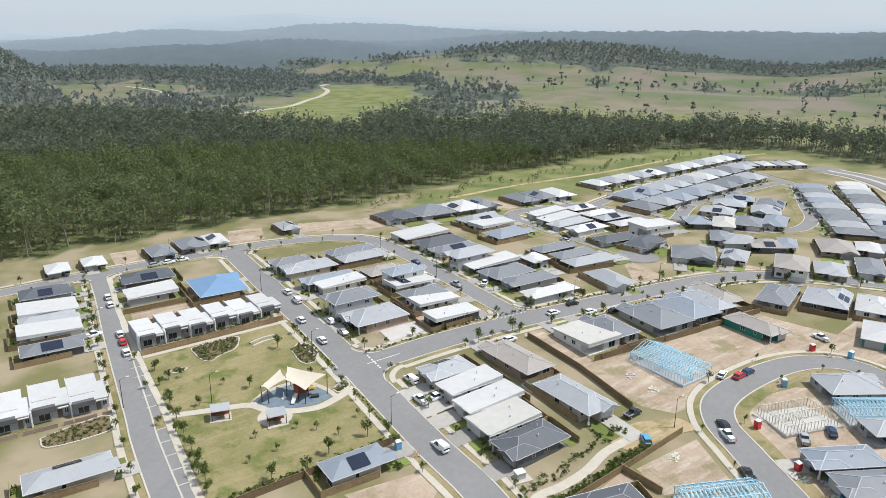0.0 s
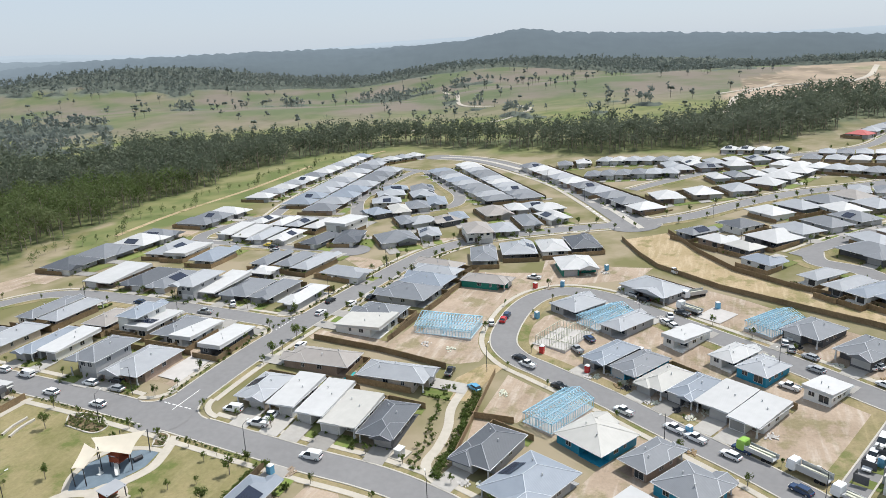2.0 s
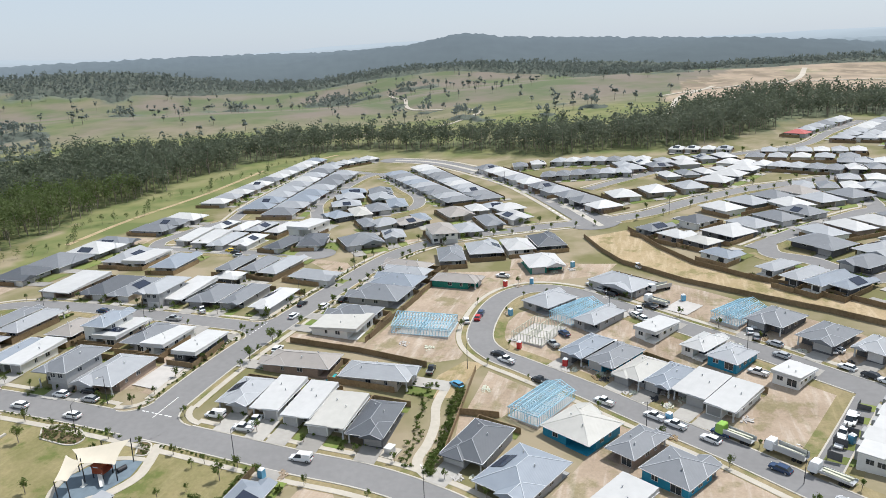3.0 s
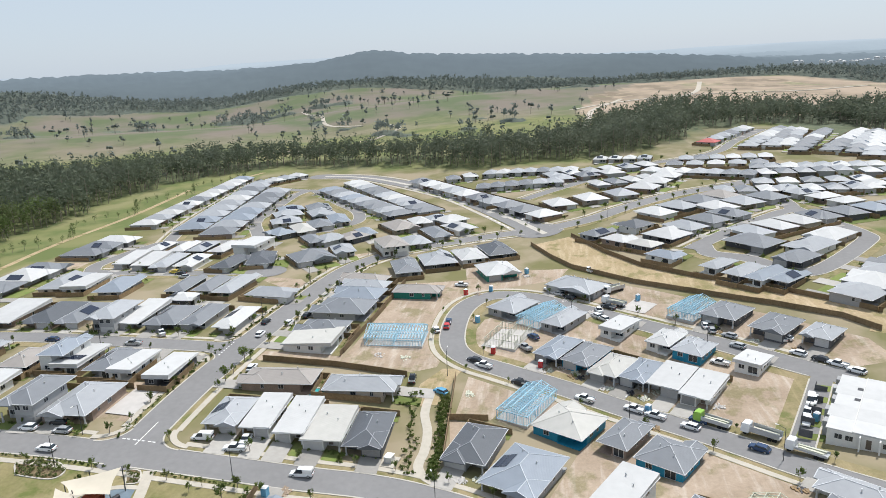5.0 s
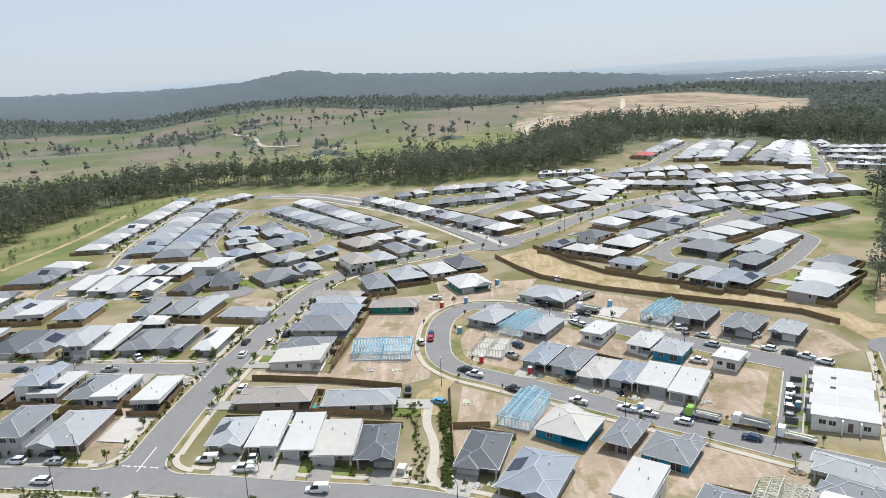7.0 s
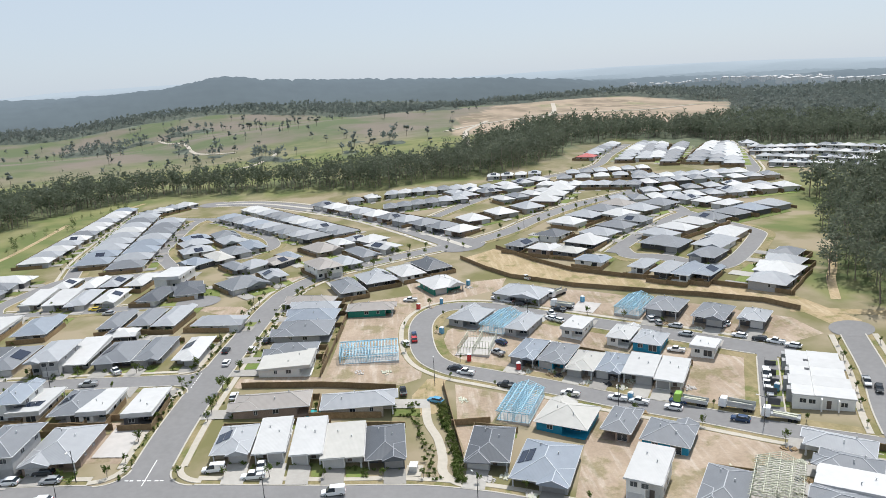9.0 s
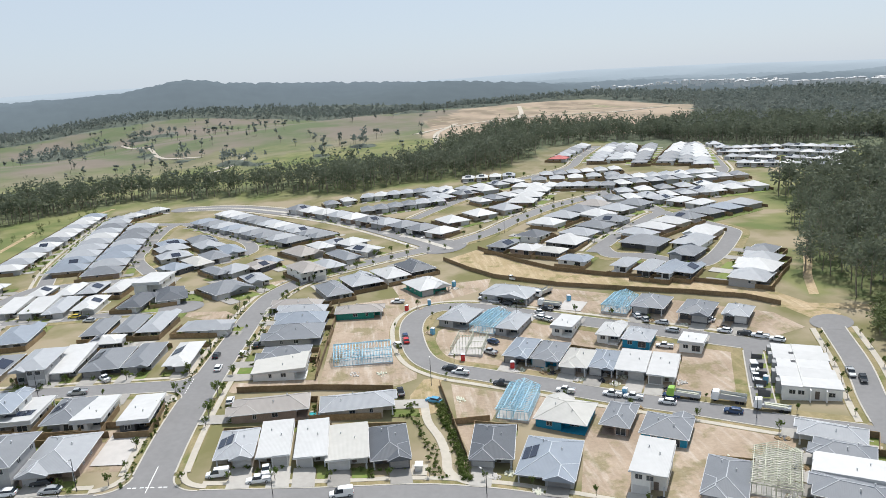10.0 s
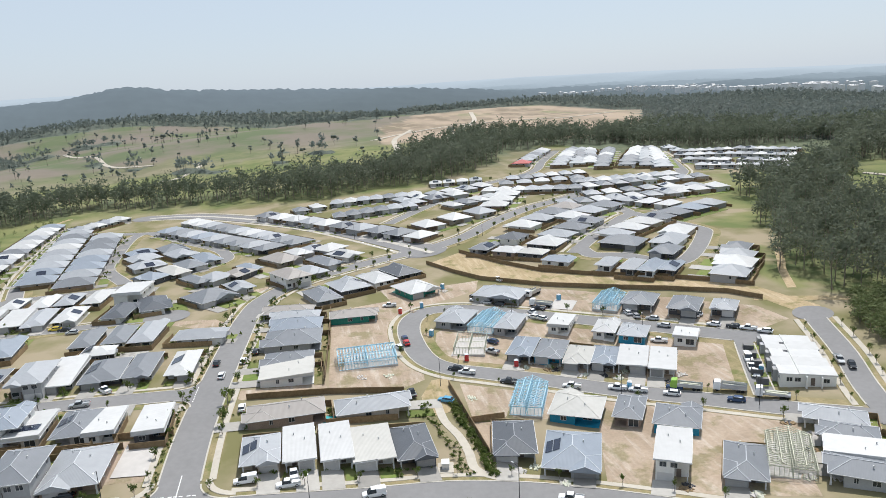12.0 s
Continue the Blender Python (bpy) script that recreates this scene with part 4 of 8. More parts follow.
def fence_run(points, height=1.7, mat=None):
    """A paling fence along a line: one continuous wall of boards with a capping rail, stepping with the land."""
    line = np.array(points, float)
    run = []
    for p, q in zip(line[:-1], line[1:]):
        n = max(1, int(round(np.hypot(*(q - p)) / 2.4)))
        run += [p + (q - p) * i / n for i in range(n)]
    run = np.array(run + [line[-1]])
    nrm = normals(run)
    v, f = [], []
    for i, (p, m) in enumerate(zip(run, nrm)):
        z = gz(*p)
        top = z + height + ((i * 7) % 5) * 0.015
        for o, h in ((-0.03, z - 0.3), (-0.03, top - 0.06), (-0.08, top - 0.06), (-0.08, top), (0.08, top), (0.08, top - 0.06), (0.03, top - 0.06), (0.03, z - 0.3)):
            v.append((p[0] + m[0] * o, p[1] + m[1] * o, h))
    for i in range(len(run) - 1):
        f += [(i * 8 + j, i * 8 + j + 1, i * 8 + 9 + j, i * 8 + 8 + j) for j in range(7)]
    f += [tuple(range(8)), tuple(range(len(v) - 8, len(v)))[::-1]]
    ob = mesh_object("fence", v, f, mat or M_FENCE)
    return tagged(ob, "brown timber paling fence between house lots", "fence", group="paling fences")


FRONT_GARDENS = []


SITE_FRONTS = []


def place(row, near, walls=(), panels=(), yards=True, site=False):
    for i, (x, y, w, d, yaw, eave, roof, form, front) in enumerate(row):
        wall = walls[i] if i < len(walls) else None
        thing, turn, hw, hd, gx = house(x, y, w, d, yaw, eave, roof, form, front, near, wall, panels[i] if i < len(panels) else None)
        if not yards or (hw < 6.5 and hd < 6.5):
            continue
        rnd = random.Random(int(x * 31 + y))
        face = np.array(local(x, y, turn, gx, -hd / 2))
        reach = min(max(min(np.hypot(*(c - face).T).min() - half for c, half in CENTRES) - 0.2, 4.0), 9.5)
        dw = 2.4
        poly = [local(x, y, turn, u, v) for u, v in ((gx - dw, -hd / 2 - 0.05), (gx - dw, -hd / 2 - reach), (gx + dw, -hd / 2 - reach), (gx + dw, -hd / 2 - 0.05))]
        if wall not in ("foil", "green"):
            tagged(patch("driveway", poly, 0.21, M_DRIVE, 3), "plain concrete driveway in front of a garage", "driveway", kind="structure")
            lawn = max(reach - 2.8, 3.0)
            s = -1 if gx > 0 else 1
            a, b = gx + s * (dw + 0.3), s * (hw / 2 + 0.3)
            if abs(b - a) > 1.5 and rnd.random() < 0.8 and not site:
                tagged(patch("lawn", [local(x, y, turn, u, v) for u, v in ((a, -hd / 2 + 0.6), (a, -hd / 2 - lawn), (b, -hd / 2 - lawn), (b, -hd / 2 + 0.6))], 0.16, M_LAWN, 3),
                       "small green front lawn beside the driveway", "lawn", kind="structure")
        if site:
            SITE_FRONTS.extend(local(x, y, turn, (-1 if gx > 0 else 1) * rnd.uniform(0.5, hw / 2), -hd / 2 - rnd.uniform(1.5, 4)) for _ in range(2))
        if near == 2 and wall not in ("foil", "green") and not site:
            v0 = -hd / 2 + 0.3
            bushes = [local(x, y, turn, rnd.uniform(-hw / 2, hw / 2), v0 - rnd.uniform(0.2, 1.0)) for _ in range(5)] + [local(x, y, turn, (-1 if gx > 0 else 1) * (hw / 2 + 0.2), v0 - rnd.uniform(0.5, 4.5)) for _ in range(6)]
            FRONT_GARDENS.append(bushes)
            FRONT_GARDENS.append([local(x, y, turn, rnd.uniform(-hw / 2, hw / 2), hd / 2 + rnd.uniform(1.3, 2.2)) for _ in range(rnd.randint(3, 9))])
        if near:
            g = 0.75
            back = hd / 2 + rnd.uniform(2.2, 3.2)
            side = [local(x, y, turn, u, v) for u, v in ((-hw / 2 - g, -hd / 2 + 3), (-hw / 2 - g, back), (hw / 2 + g, back))]
            if wall not in ("foil", "green") and (not site or rnd.random() < 0.45):
                fence_run(side)
                tagged(patch("lawn", [local(x, y, turn, u, v) for u, v in ((-hw / 2 - g + 0.1, hd / 2 + 0.2), (hw / 2 + g - 0.1, hd / 2 + 0.2), (hw / 2 + g - 0.1, back - 0.1), (-hw / 2 - g + 0.1, back - 0.1))],
                             0.12, M_LAWN if rnd.random() < 0.5 else M_VERGE, 3), "narrow back yard of turf behind a house", "lawn", kind="structure")


FRONT_ROW = [  # x, y, size along, size across, turn, eaves, roof, form, front
    (80.0, 139.0, 13.4, 8.6, 1.3, 2.6, "l", "h", "-x"),
    (81.0, 130.6, 15.7, 7.3, 1.3, 2.6, "w", "s", "-x"),
    (80.7, 122.4, 16.4, 7.3, 1.1, 2.6, "w", "s", "-x"),
    (78.8, 114.4, 15.2, 9.5, 0.9, 2.6, "c", "s", "-x"),
    (78.9, 105.0, 15.9, 9.0, 1.6, 2.6, "d", "h", "-x"),
    (99.0, 134.0, 9.6, 19.3, 1.7, 2.6, "t", "h", "+y"),
    (99.2, 112.5, 9.5, 18.7, 1.6, 2.6, "l", "h", "-y"),
]
STACKED_ROW = [  # x, y, size along, size across, turn, eaves, roof, form, front
    (125.3, 134.4, 12.9, 15.2, -1.5, 2.6, "c", "s", "+y"),
    (134.1, 134.1, 11.2, 14.6, -2.7, 2.6, "g", "h", "+y"),
    (153.5, 133.2, 14.5, 18.2, -4.1, 2.6, "g", "h", "+y"),
    (167.6, 132.3, 12.3, 17.1, -6.0, 2.6, "b", "h", "+y"),
    (178.5, 132.7, 8.4, 17.1, -7.6, 2.6, "l", "h", "+y"),
    (185.5, 135.4, 9.7, 18.0, -10.6, 2.6, "t", "h", "+y"),
    (173.5, 112.6, 8.5, 16.7, -2.3, 2.6, "t", "h", "-y"),
    (199.2, 86.6, 16.1, 13.6, 23.8, 2.6, "w", "h", "-x"),
    (202.3, 123.1, 18.7, 10.2, 20.2, 2.6, "g", "h", "+x"),
    (213.1, 112.3, 16.8, 13.6, 21.6, 2.6, "l", "h", "+x"),
    (219.5, 99.9, 16.5, 11.3, 24.2, 2.6, "w", "h", "+x"),
    (226.8, 89.3, 18.1, 12.0, 24.4, 2.6, "d", "h", "+x"),
]
DRAIN_ROW = [  # x, y, size along, size across, turn, eaves, roof, form, front
    (179.6, 56.6, 13.3, 18.6, -34.1, 2.6, "l", "h", "-x"),
    (155.1, 11.9, 14.1, 11.0, -37.0, 2.6, "g", "h", "-x"),
    (144.7, 0.4, 15.2, 10.3, -37.5, 2.6, "g", "h", "-x"),
    (137.5, -9.8, 11.6, 8.2, -38.1, 2.6, "l", "h", "-x"),
    (159.7, 77.8, 14.5, 11.1, -32.2, 2.6, "l", "h", "+x"),
    (150.1, 61.4, 15.9, 8.0, -31.1, 2.6, "l", "h", "+x"),
    (146.0, 44.6, 13.4, 7.3, -31.4, 2.6, "w", "s", "+x"),
    (137.7, 32.2, 12.4, 7.4, -32.9, 2.6, "w", "h", "+x"),
    (131.8, 25.4, 11.3, 8.9, -33.2, 2.6, "l", "h", "+x"),
    (123.6, 11.8, 9.6, 7.3, -33.9, 2.6, "w", "s", "+x"),
]
LOOP_ROW = [  # x, y, size along, size across, turn, eaves, roof, form, front
    (129.5, 63.0, 15.7, 7.8, -28.3, 2.6, "b", "h", "-x"),
    (126.2, 55.0, 15.1, 8.8, -28.9, 2.6, "g", "h", "-x"),
    (120.4, 48.3, 14.3, 8.0, -29.0, 2.6, "c", "h", "-x"),
    (118.2, 41.0, 14.2, 7.6, -28.8, 2.6, "b", "h", "-x"),
    (114.6, 33.7, 14.4, 8.6, -28.8, 2.6, "w", "s", "-x"),
    (109.7, 26.7, 15.3, 7.6, -28.9, 2.6, "w", "s", "-x"),
    (78.0, 80.9, 16.0, 10.0, -13.5, 2.6, "d", "h", "-x"),
    (90.7, 60.2, 13.1, 13.2, -29.4, 2.6, "c", "h", "+x"),
    (69.3, 69.6, 17.2, 12.8, -22.8, 2.6, "b", "h", "-x"),
    (86.1, 47.9, 13.3, 7.3, -31.2, 2.6, "g", "h", "+x"),
    (77.4, 39.4, 11.6, 11.1, -31.8, 2.6, "g", "h", "+x"),
    (59.4, 50.2, 14.0, 7.6, -30.0, 5.2, "w", "s", "-x"),
    (52.1, 37.6, 15.2, 8.7, -32.0, 2.6, "g", "h", "-x"),
    (62.5, 8.2, 7.9, 13.5, -36.3, 2.6, "l", "h", "+y"),
    (54.7, 10.9, 7.9, 11.8, -36.4, 2.6, "g", "h", "+y"),
    (47.7, 13.9, 8.2, 14.0, -36.4, 2.6, "w", "s", "+y"),
    (40.3, 18.5, 8.7, 14.4, -36.3, 2.6, "g", "h", "+y"),
]
FRONT_WEST = [  # x, y, size along, size across, turn, eaves, roof, form, front
    (79.8, 176.8, 17.4, 12.0, 0.7, 2.6, "l", "h", "-x"),
    (77.9, 187.8, 15.8, 9.8, 0.4, 5.2, "g", "h", "-x"),
    (83.3, 206.7, 16.2, 7.0, 0.9, 2.6, "w", "s", "-x"),
    (82.4, 212.9, 18.9, 7.0, 1.3, 2.6, "b", "h", "-x"),
    (81.8, 228.5, 18.7, 10.0, 1.2, 2.6, "l", "h", "-x"),
    (79.2, 238.1, 14.5, 7.9, 0.5, 2.6, "g", "h", "-x"),
    (103.0, 228.0, 18.8, 8.4, 1.1, 2.6, "l", "h", "+x"),
    (103.3, 237.7, 19.7, 7.2, 1.2, 2.6, "g", "h", "+x"),
    (100.0, 165.5, 16.5, 7.4, 1.3, 2.6, "w", "s", "+x"),
    (101.2, 176.9, 15.2, 7.3, 1.0, 2.6, "w", "s", "+x"),
    (101.4, 183.3, 14.7, 9.2, 1.3, 2.6, "g", "h", "+x"),
    (103.0, 194.2, 16.0, 8.2, 1.8, 2.6, "w", "s", "+x"),
    (103.0, 198.8, 13.2, 8.0, 1.7, 5.2, "b", "h", "+x"),
    (100.7, 209.3, 13.4, 9.3, 1.3, 2.6, "t", "h", "+x"),
]
PARALLEL_ROW = [  # x, y, size along, size across, turn, eaves, roof, form, front
    (138.9, 164.7, 19.3, 7.7, -1.8, 2.6, "w", "h", "-x"),
    (140.2, 176.5, 19.5, 8.0, -1.4, 2.6, "g", "h", "-x"),
    (138.4, 186.4, 17.8, 11.0, 0.0, 2.6, "g", "h", "-x"),
    (139.7, 197.8, 21.3, 8.2, 0.8, 2.6, "w", "s", "-x"),
    (134.9, 204.4, 17.8, 9.6, 1.6, 5.2, "l", "h", "-x"),
    (138.8, 218.9, 19.6, 8.8, 1.5, 2.6, "g", "h", "-x"),
    (139.3, 229.7, 20.7, 11.7, 1.3, 2.6, "d", "h", "-x"),
    (139.7, 245.8, 21.6, 12.6, 1.0, 2.6, "w", "s", "-x"),
    (156.6, 192.3, 8.4, 7.7, -0.8, 3.0, "w", "h", "-y"),
    (166.3, 163.9, 10.4, 17.0, -7.7, 2.6, "l", "h", "-y"),
    (175.5, 182.2, 22.1, 8.3, -4.1, 2.6, "l", "h", "+x"),
    (175.2, 191.3, 18.3, 7.8, -2.1, 2.6, "g", "h", "+x"),
    (174.0, 201.5, 18.0, 7.8, -0.2, 2.6, "g", "h", "+x"),
    (157.0, 194.6, 8.8, 7.6, -2.5, 3.0, "w", "h", "-y"),
    (172.7, 228.1, 19.2, 11.7, 4.7, 2.6, "b", "h", "+x"),
    (177.2, 245.1, 20.2, 10.3, 6.0, 2.6, "w", "s", "+x"),
    (177.8, 254.2, 21.1, 12.4, 5.4, 2.6, "l", "h", "+x"),
]
FOREST_EDGE = [  # x, y, size along, size across, turn, eaves, roof, form, front
    (148.4, 279.3, 17.0, 15.1, 0.1, 2.6, "d", "h", "-y"),
    (166.6, 279.6, 19.1, 17.2, -0.3, 2.6, "g", "h", "-y"),
    (185.9, 279.1, 16.6, 17.6, 1.0, 2.6, "w", "h", "-y"),
    (196.7, 279.4, 13.1, 18.3, 0.7, 2.6, "g", "h", "-y"),
    (222.0, 277.9, 11.3, 18.2, 0.8, 2.6, "g", "h", "-y"),
    (235.0, 278.3, 11.4, 17.0, -0.1, 2.6, "g", "h", "-y"),
    (245.7, 277.2, 12.2, 18.7, 0.1, 2.6, "w", "h", "-y"),
    (98.4, 289.4, 7.9, 13.7, -2.1, 2.6, "l", "h", "-y"),
    (66.3, 286.9, 7.9, 14.4, -2.3, 2.6, "w", "h", "-y"),
    (56.7, 286.4, 11.3, 13.8, 1.0, 2.6, "g", "h", "-y"),
    (43.7, 283.0, 9.5, 14.2, 1.0, 2.6, "g", "h", "-y"),
    (20.0, 283.8, 7.9, 10.7, -0.0, 2.6, "w", "h", "-y"),
    (7.9, 282.7, 7.9, 11.0, -1.0, 2.6, "w", "h", "-y"),
]
WEST_SIDE = [  # x, y, size along, size across, turn, eaves, roof, form, front
    (1.2, 257.4, 15.2, 10.4, -1.4, 2.6, "d", "h", "+x"),
    (0.2, 241.6, 16.3, 11.5, -1.5, 2.6, "w", "s", "+x"),
    (-0.8, 232.3, 15.2, 7.1, -1.5, 2.6, "l", "h", "+x"),
    (-1.3, 223.3, 16.6, 9.6, -1.5, 2.6, "w", "s", "+x"),
    (-2.2, 209.6, 15.5, 8.3, -1.4, 2.6, "g", "h", "+x"),
    (-6.8, 144.7, 16.2, 7.4, -1.1, 2.6, "l", "h", "+x"),
    (49.3, 229.4, 15.7, 18.8, -1.3, 2.6, "B", "h", "+x"),
    (30.0, 237.6, 15.6, 10.1, -1.8, 2.6, "w", "s", "-x"),
    (32.6, 254.0, 16.5, 11.1, -1.7, 2.6, "d", "h", "-x"),
    (42.8, 118.1, 13.9, 7.4, -0.8, 2.6, "b", "h", "+x"),
]
NORTH_MID = [  # x, y, size along, size across, turn, eaves, roof, form, front
    (212.6, 247.8, 19.9, 7.8, 1.7, 2.6, "w", "s", "-x"),
    (210.2, 237.1, 20.2, 8.9, 1.7, 2.6, "w", "s", "-x"),
    (209.1, 228.1, 22.0, 8.0, 2.5, 2.6, "l", "h", "-x"),
    (209.1, 217.5, 18.9, 9.1, 0.4, 2.6, "w", "h", "-x"),
    (233.6, 246.1, 15.1, 7.8, -1.4, 2.6, "w", "h", "+x"),
    (232.3, 234.2, 16.7, 8.0, 0.5, 2.6, "w", "h", "+x"),
    (232.5, 224.9, 16.5, 8.0, -2.0, 2.6, "l", "h", "+x"),
    (232.8, 213.9, 19.3, 8.0, -3.6, 2.6, "w", "h", "+x"),
    (231.3, 199.3, 20.0, 11.2, -4.7, 5.0, "w", "s", "+x"),
    (207.5, 199.0, 19.5, 9.5, -5.8, 2.6, "d", "h", "-y"),
    (213.5, 188.4, 19.4, 11.0, 15.0, 2.6, "d", "h", "-y"),
    (217.2, 167.7, 16.5, 16.5, 38.6, 2.6, "g", "h", "-x"),
    (248.8, 169.5, 14.5, 12.4, -39.0, 2.6, "l", "h", "-x"),
    (247.4, 177.3, 16.5, 7.5, 37.4, 2.6, "g", "h", "-x"),
]
FAN_BLOCK = [  # x, y, size along, size across, turn, eaves, roof, form, front
    (261.1, 198.7, 11.4, 13.5, -36.2, 2.6, "b", "h", "-x"),
    (269.3, 190.5, 18.0, 9.8, 34.9, 2.6, "c", "h", "-x"),
    (286.0, 205.6, 12.6, 15.5, 28.1, 2.6, "l", "h", "-x"),
    (303.5, 211.2, 13.3, 15.5, 31.0, 2.6, "l", "h", "-x"),
    (317.7, 215.1, 11.4, 14.1, 30.5, 2.6, "b", "h", "-x"),
    (306.0, 192.9, 16.0, 13.5, 32.7, 2.6, "l", "h", "-x"),
    (279.3, 184.6, 16.1, 11.5, 30.6, 2.6, "g", "h", "-x"),
    (290.5, 178.4, 20.0, 10.1, 26.5, 2.6, "b", "h", "-x"),
    (320.8, 199.7, 16.5, 13.2, 25.9, 2.6, "g", "h", "-x"),
    (258.4, 120.6, 20.3, 9.5, 30.5, 2.6, "g", "h", "-x"),
    (283.2, 133.2, 13.7, 9.6, 30.3, 2.6, "w", "h", "-x"),
    (273.4, 141.2, 19.2, 13.6, 36.4, 2.6, "t", "h", "-x"),
    (231.9, 136.0, 17.8, 11.5, 29.7, 5.0, "t", "h", "-x"),
    (243.7, 127.7, 15.1, 10.9, 32.0, 2.6, "l", "h", "-x"),
    (268.5, 110.9, 16.0, 11.7, 41.5, 2.6, "w", "h", "-x"),
    (284.9, 117.2, 12.3, 14.4, 38.2, 2.6, "w", "h", "-x"),
    (288.7, 125.2, 10.3, 11.4, 31.8, 2.6, "l", "h", "-x"),
    (253.1, 159.5, 13.0, 11.7, -37.2, 2.6, "t", "h", "-x"),
    (229.2, 157.2, 14.5, 9.5, 28.0, 2.6, "l", "h", "-x"),
    (261.7, 155.4, 13.9, 7.5, 32.8, 2.6, "b", "h", "-x"),
]
EAST_NEAR = [  # x, y, size along, size across, turn, eaves, roof, form, front
    (245.5, 46.8, 14.2, 9.5, -40.5, 2.6, "g", "h", "+x"),
    (234.4, 38.6, 9.8, 11.8, -41.1, 2.6, "w", "h", "+x"),
    (225.3, 29.3, 8.8, 12.3, -41.5, 2.6, "c", "h", "+x"),
    (209.4, 23.2, 9.1, 12.6, -41.0, 2.6, "b", "h", "+x"),
    (254.8, 30.3, 13.3, 11.9, -43.2, 2.6, "d", "h", "+y"),
    (236.8, 18.8, 14.9, 15.3, -42.9, 2.6, "w", "h", "+x"),
    (220.9, -11.2, 14.9, 18.2, -43.4, 2.6, "g", "h", "-x"),
    (196.0, 6.6, 14.3, 7.2, -41.3, 2.6, "l", "h", "+x"),
    (188.5, -0.4, 17.2, 7.1, -41.8, 2.6, "l", "h", "+x"),
    (183.6, -6.6, 18.4, 7.1, -42.8, 2.6, "b", "h", "+x"),
    (179.6, -12.6, 14.5, 7.0, -43.9, 2.6, "b", "h", "+x"),
    (172.7, -35.9, 14.8, 14.4, -45.2, 2.6, "w", "h", "+y"),
    (163.9, -28.7, 14.2, 13.0, -44.5, 2.6, "l", "h", "+y"),
    (180.9, -42.2, 12.7, 12.7, -45.3, 2.6, "l", "h", "+y"),
    (190.8, -48.3, 13.0, 9.8, -44.8, 2.6, "g", "h", "+y"),
    (227.7, -41.0, 18.5, 12.8, -43.8, 2.6, "w", "h", "-x"),
    (214.1, -29.9, 20.0, 12.8, -44.4, 2.6, "l", "h", "-x"),
    (199.7, -20.9, 15.8, 10.5, -44.8, 2.6, "g", "h", "-x"),
]
STREET_ROWS = [  # start, end, roofs, depth of the houses
    ((282.6, 283.3), (426.4, 294.2), "wlwlwgwwlwwb", 15),
    ((273.5, 251.5), (395.3, 269.3), "blllwlgl", 17),
    ((262.6, 231.7), (373.4, 246.6), "glbblggl", 17),
    ((410.1, 271.1), (438.2, 255.3), "lwlw", 15),
    ((376.4, 209.9), (301.9, 148.2), "bglblgglg", 16),
    ((400.4, 200.3), (308, 133.4), "wwlgglwllgg", 15),
    ((394.3, 153), (285.3, 71), "gwwlwglggw", 15),
    ((397.2, 132.7), (400.3, 121.7), "gw", 13),
    ((362.5, 108.8), (363.6, 66), "ggggll", 15),
    ((404, 108.5), (400.2, 56.6), "lwllglw", 14),
    ((382.8, 66.9), (406.4, 9.3), "lwlwlw", 15),
    ((437.3, 36), (432.4, 7.2), "wwwl", 14),
    ((305.4, 63.4), (319.8, 31), "wwl", 16),
    ((349, 41.5), (361.7, 12.9), "wgww", 15),
    ((334.3, 18.6), (366, 2.4), "ww", 16),
    ((247.9, 9.9), (267.6, -12), "lgg", 16),
    ((275, 19), (307.5, -15.9), "wlgt", 16),
    ((281.7, -9.6), (300.7, -36.8), "wlg", 16),
    ((235.9, -13.9), (259.7, -47), "lwwg", 16),
    ((482.1, -42.7), (548.9, -81.9), "rllglw", 14),
    ((455.9, -64.5), (540.1, -107.7), "llwwlg", 14),
    ((453.9, -79.1), (532.7, -113.2), "lggl", 12),
    ((452.8, -88.9), (529, -119.1), "wglw", 12),
    ((429.2, -88.5), (522.8, -134.8), "ggwgg", 12),
    ((423.6, -106.3), (511.8, -156.2), "ggwww", 14),
    ((412.8, -116.8), (499.8, -158.2), "gllg", 12),
    ((399.4, -122.6), (505.3, -165.2), "lwwwl", 13),
    ((421.2, -17.7), (413.4, -64.5), "lglwlw", 15),
    ((386.2, 8.5), (363, -42.6), "wwwllgg", 15),
    ((381.4, -51.8), (368.6, -111.6), "glwllwlw", 15),
    ((362.9, -52.3), (361.2, -91.3), "wglgl", 15),
    ((320, -20.6), (316, -83), "lgwlwll", 15),
    ((259.7, -47), (277.8, -86.3), "ggbl", 15),
    ((466.7, -174.6), (456.3, -207.6), "glwlgw", 12),
    ((416.9, -152.3), (398.7, -169.4), "lgww", 12),
    ((456.8, -218.5), (422, -242.4), "glwlgl", 12),
    ((391.4, -181.1), (366.7, -199.6), "lgwlw", 12),
]
MORE_ROWS = [
    ((404, -8), (394, -56), "glwlg", 13),
    ((338, -44), (334, -92), "lwglw", 13),
    ((372, 62), (384, 32), "lgw", 13),
    ((444.8, -159.7), (427.2, -191.7), "glwlgl", 12),
    ((386.7, -144.9), (377.5, -159.1), "lwl", 12),
    ((422.8, -196.4), (391.4, -219.9), "lgwlgw", 12),
    ((371.2, -166.3), (351, -186.2), "wlgl", 12),
    ((502.1, -180.7), (474.8, -173.9), "ll", 12),
    ((317.1, -72.6), (324.9, -104.7), "glwl", 14),
    ((316.1, -88.5), (317.2, -114.4), "www", 14),
    ((318.8, -48.4), (287, -67.5), "llww", 14),
    ((352.5, -102.7), (350.8, -122.1), "wlg", 13),
]
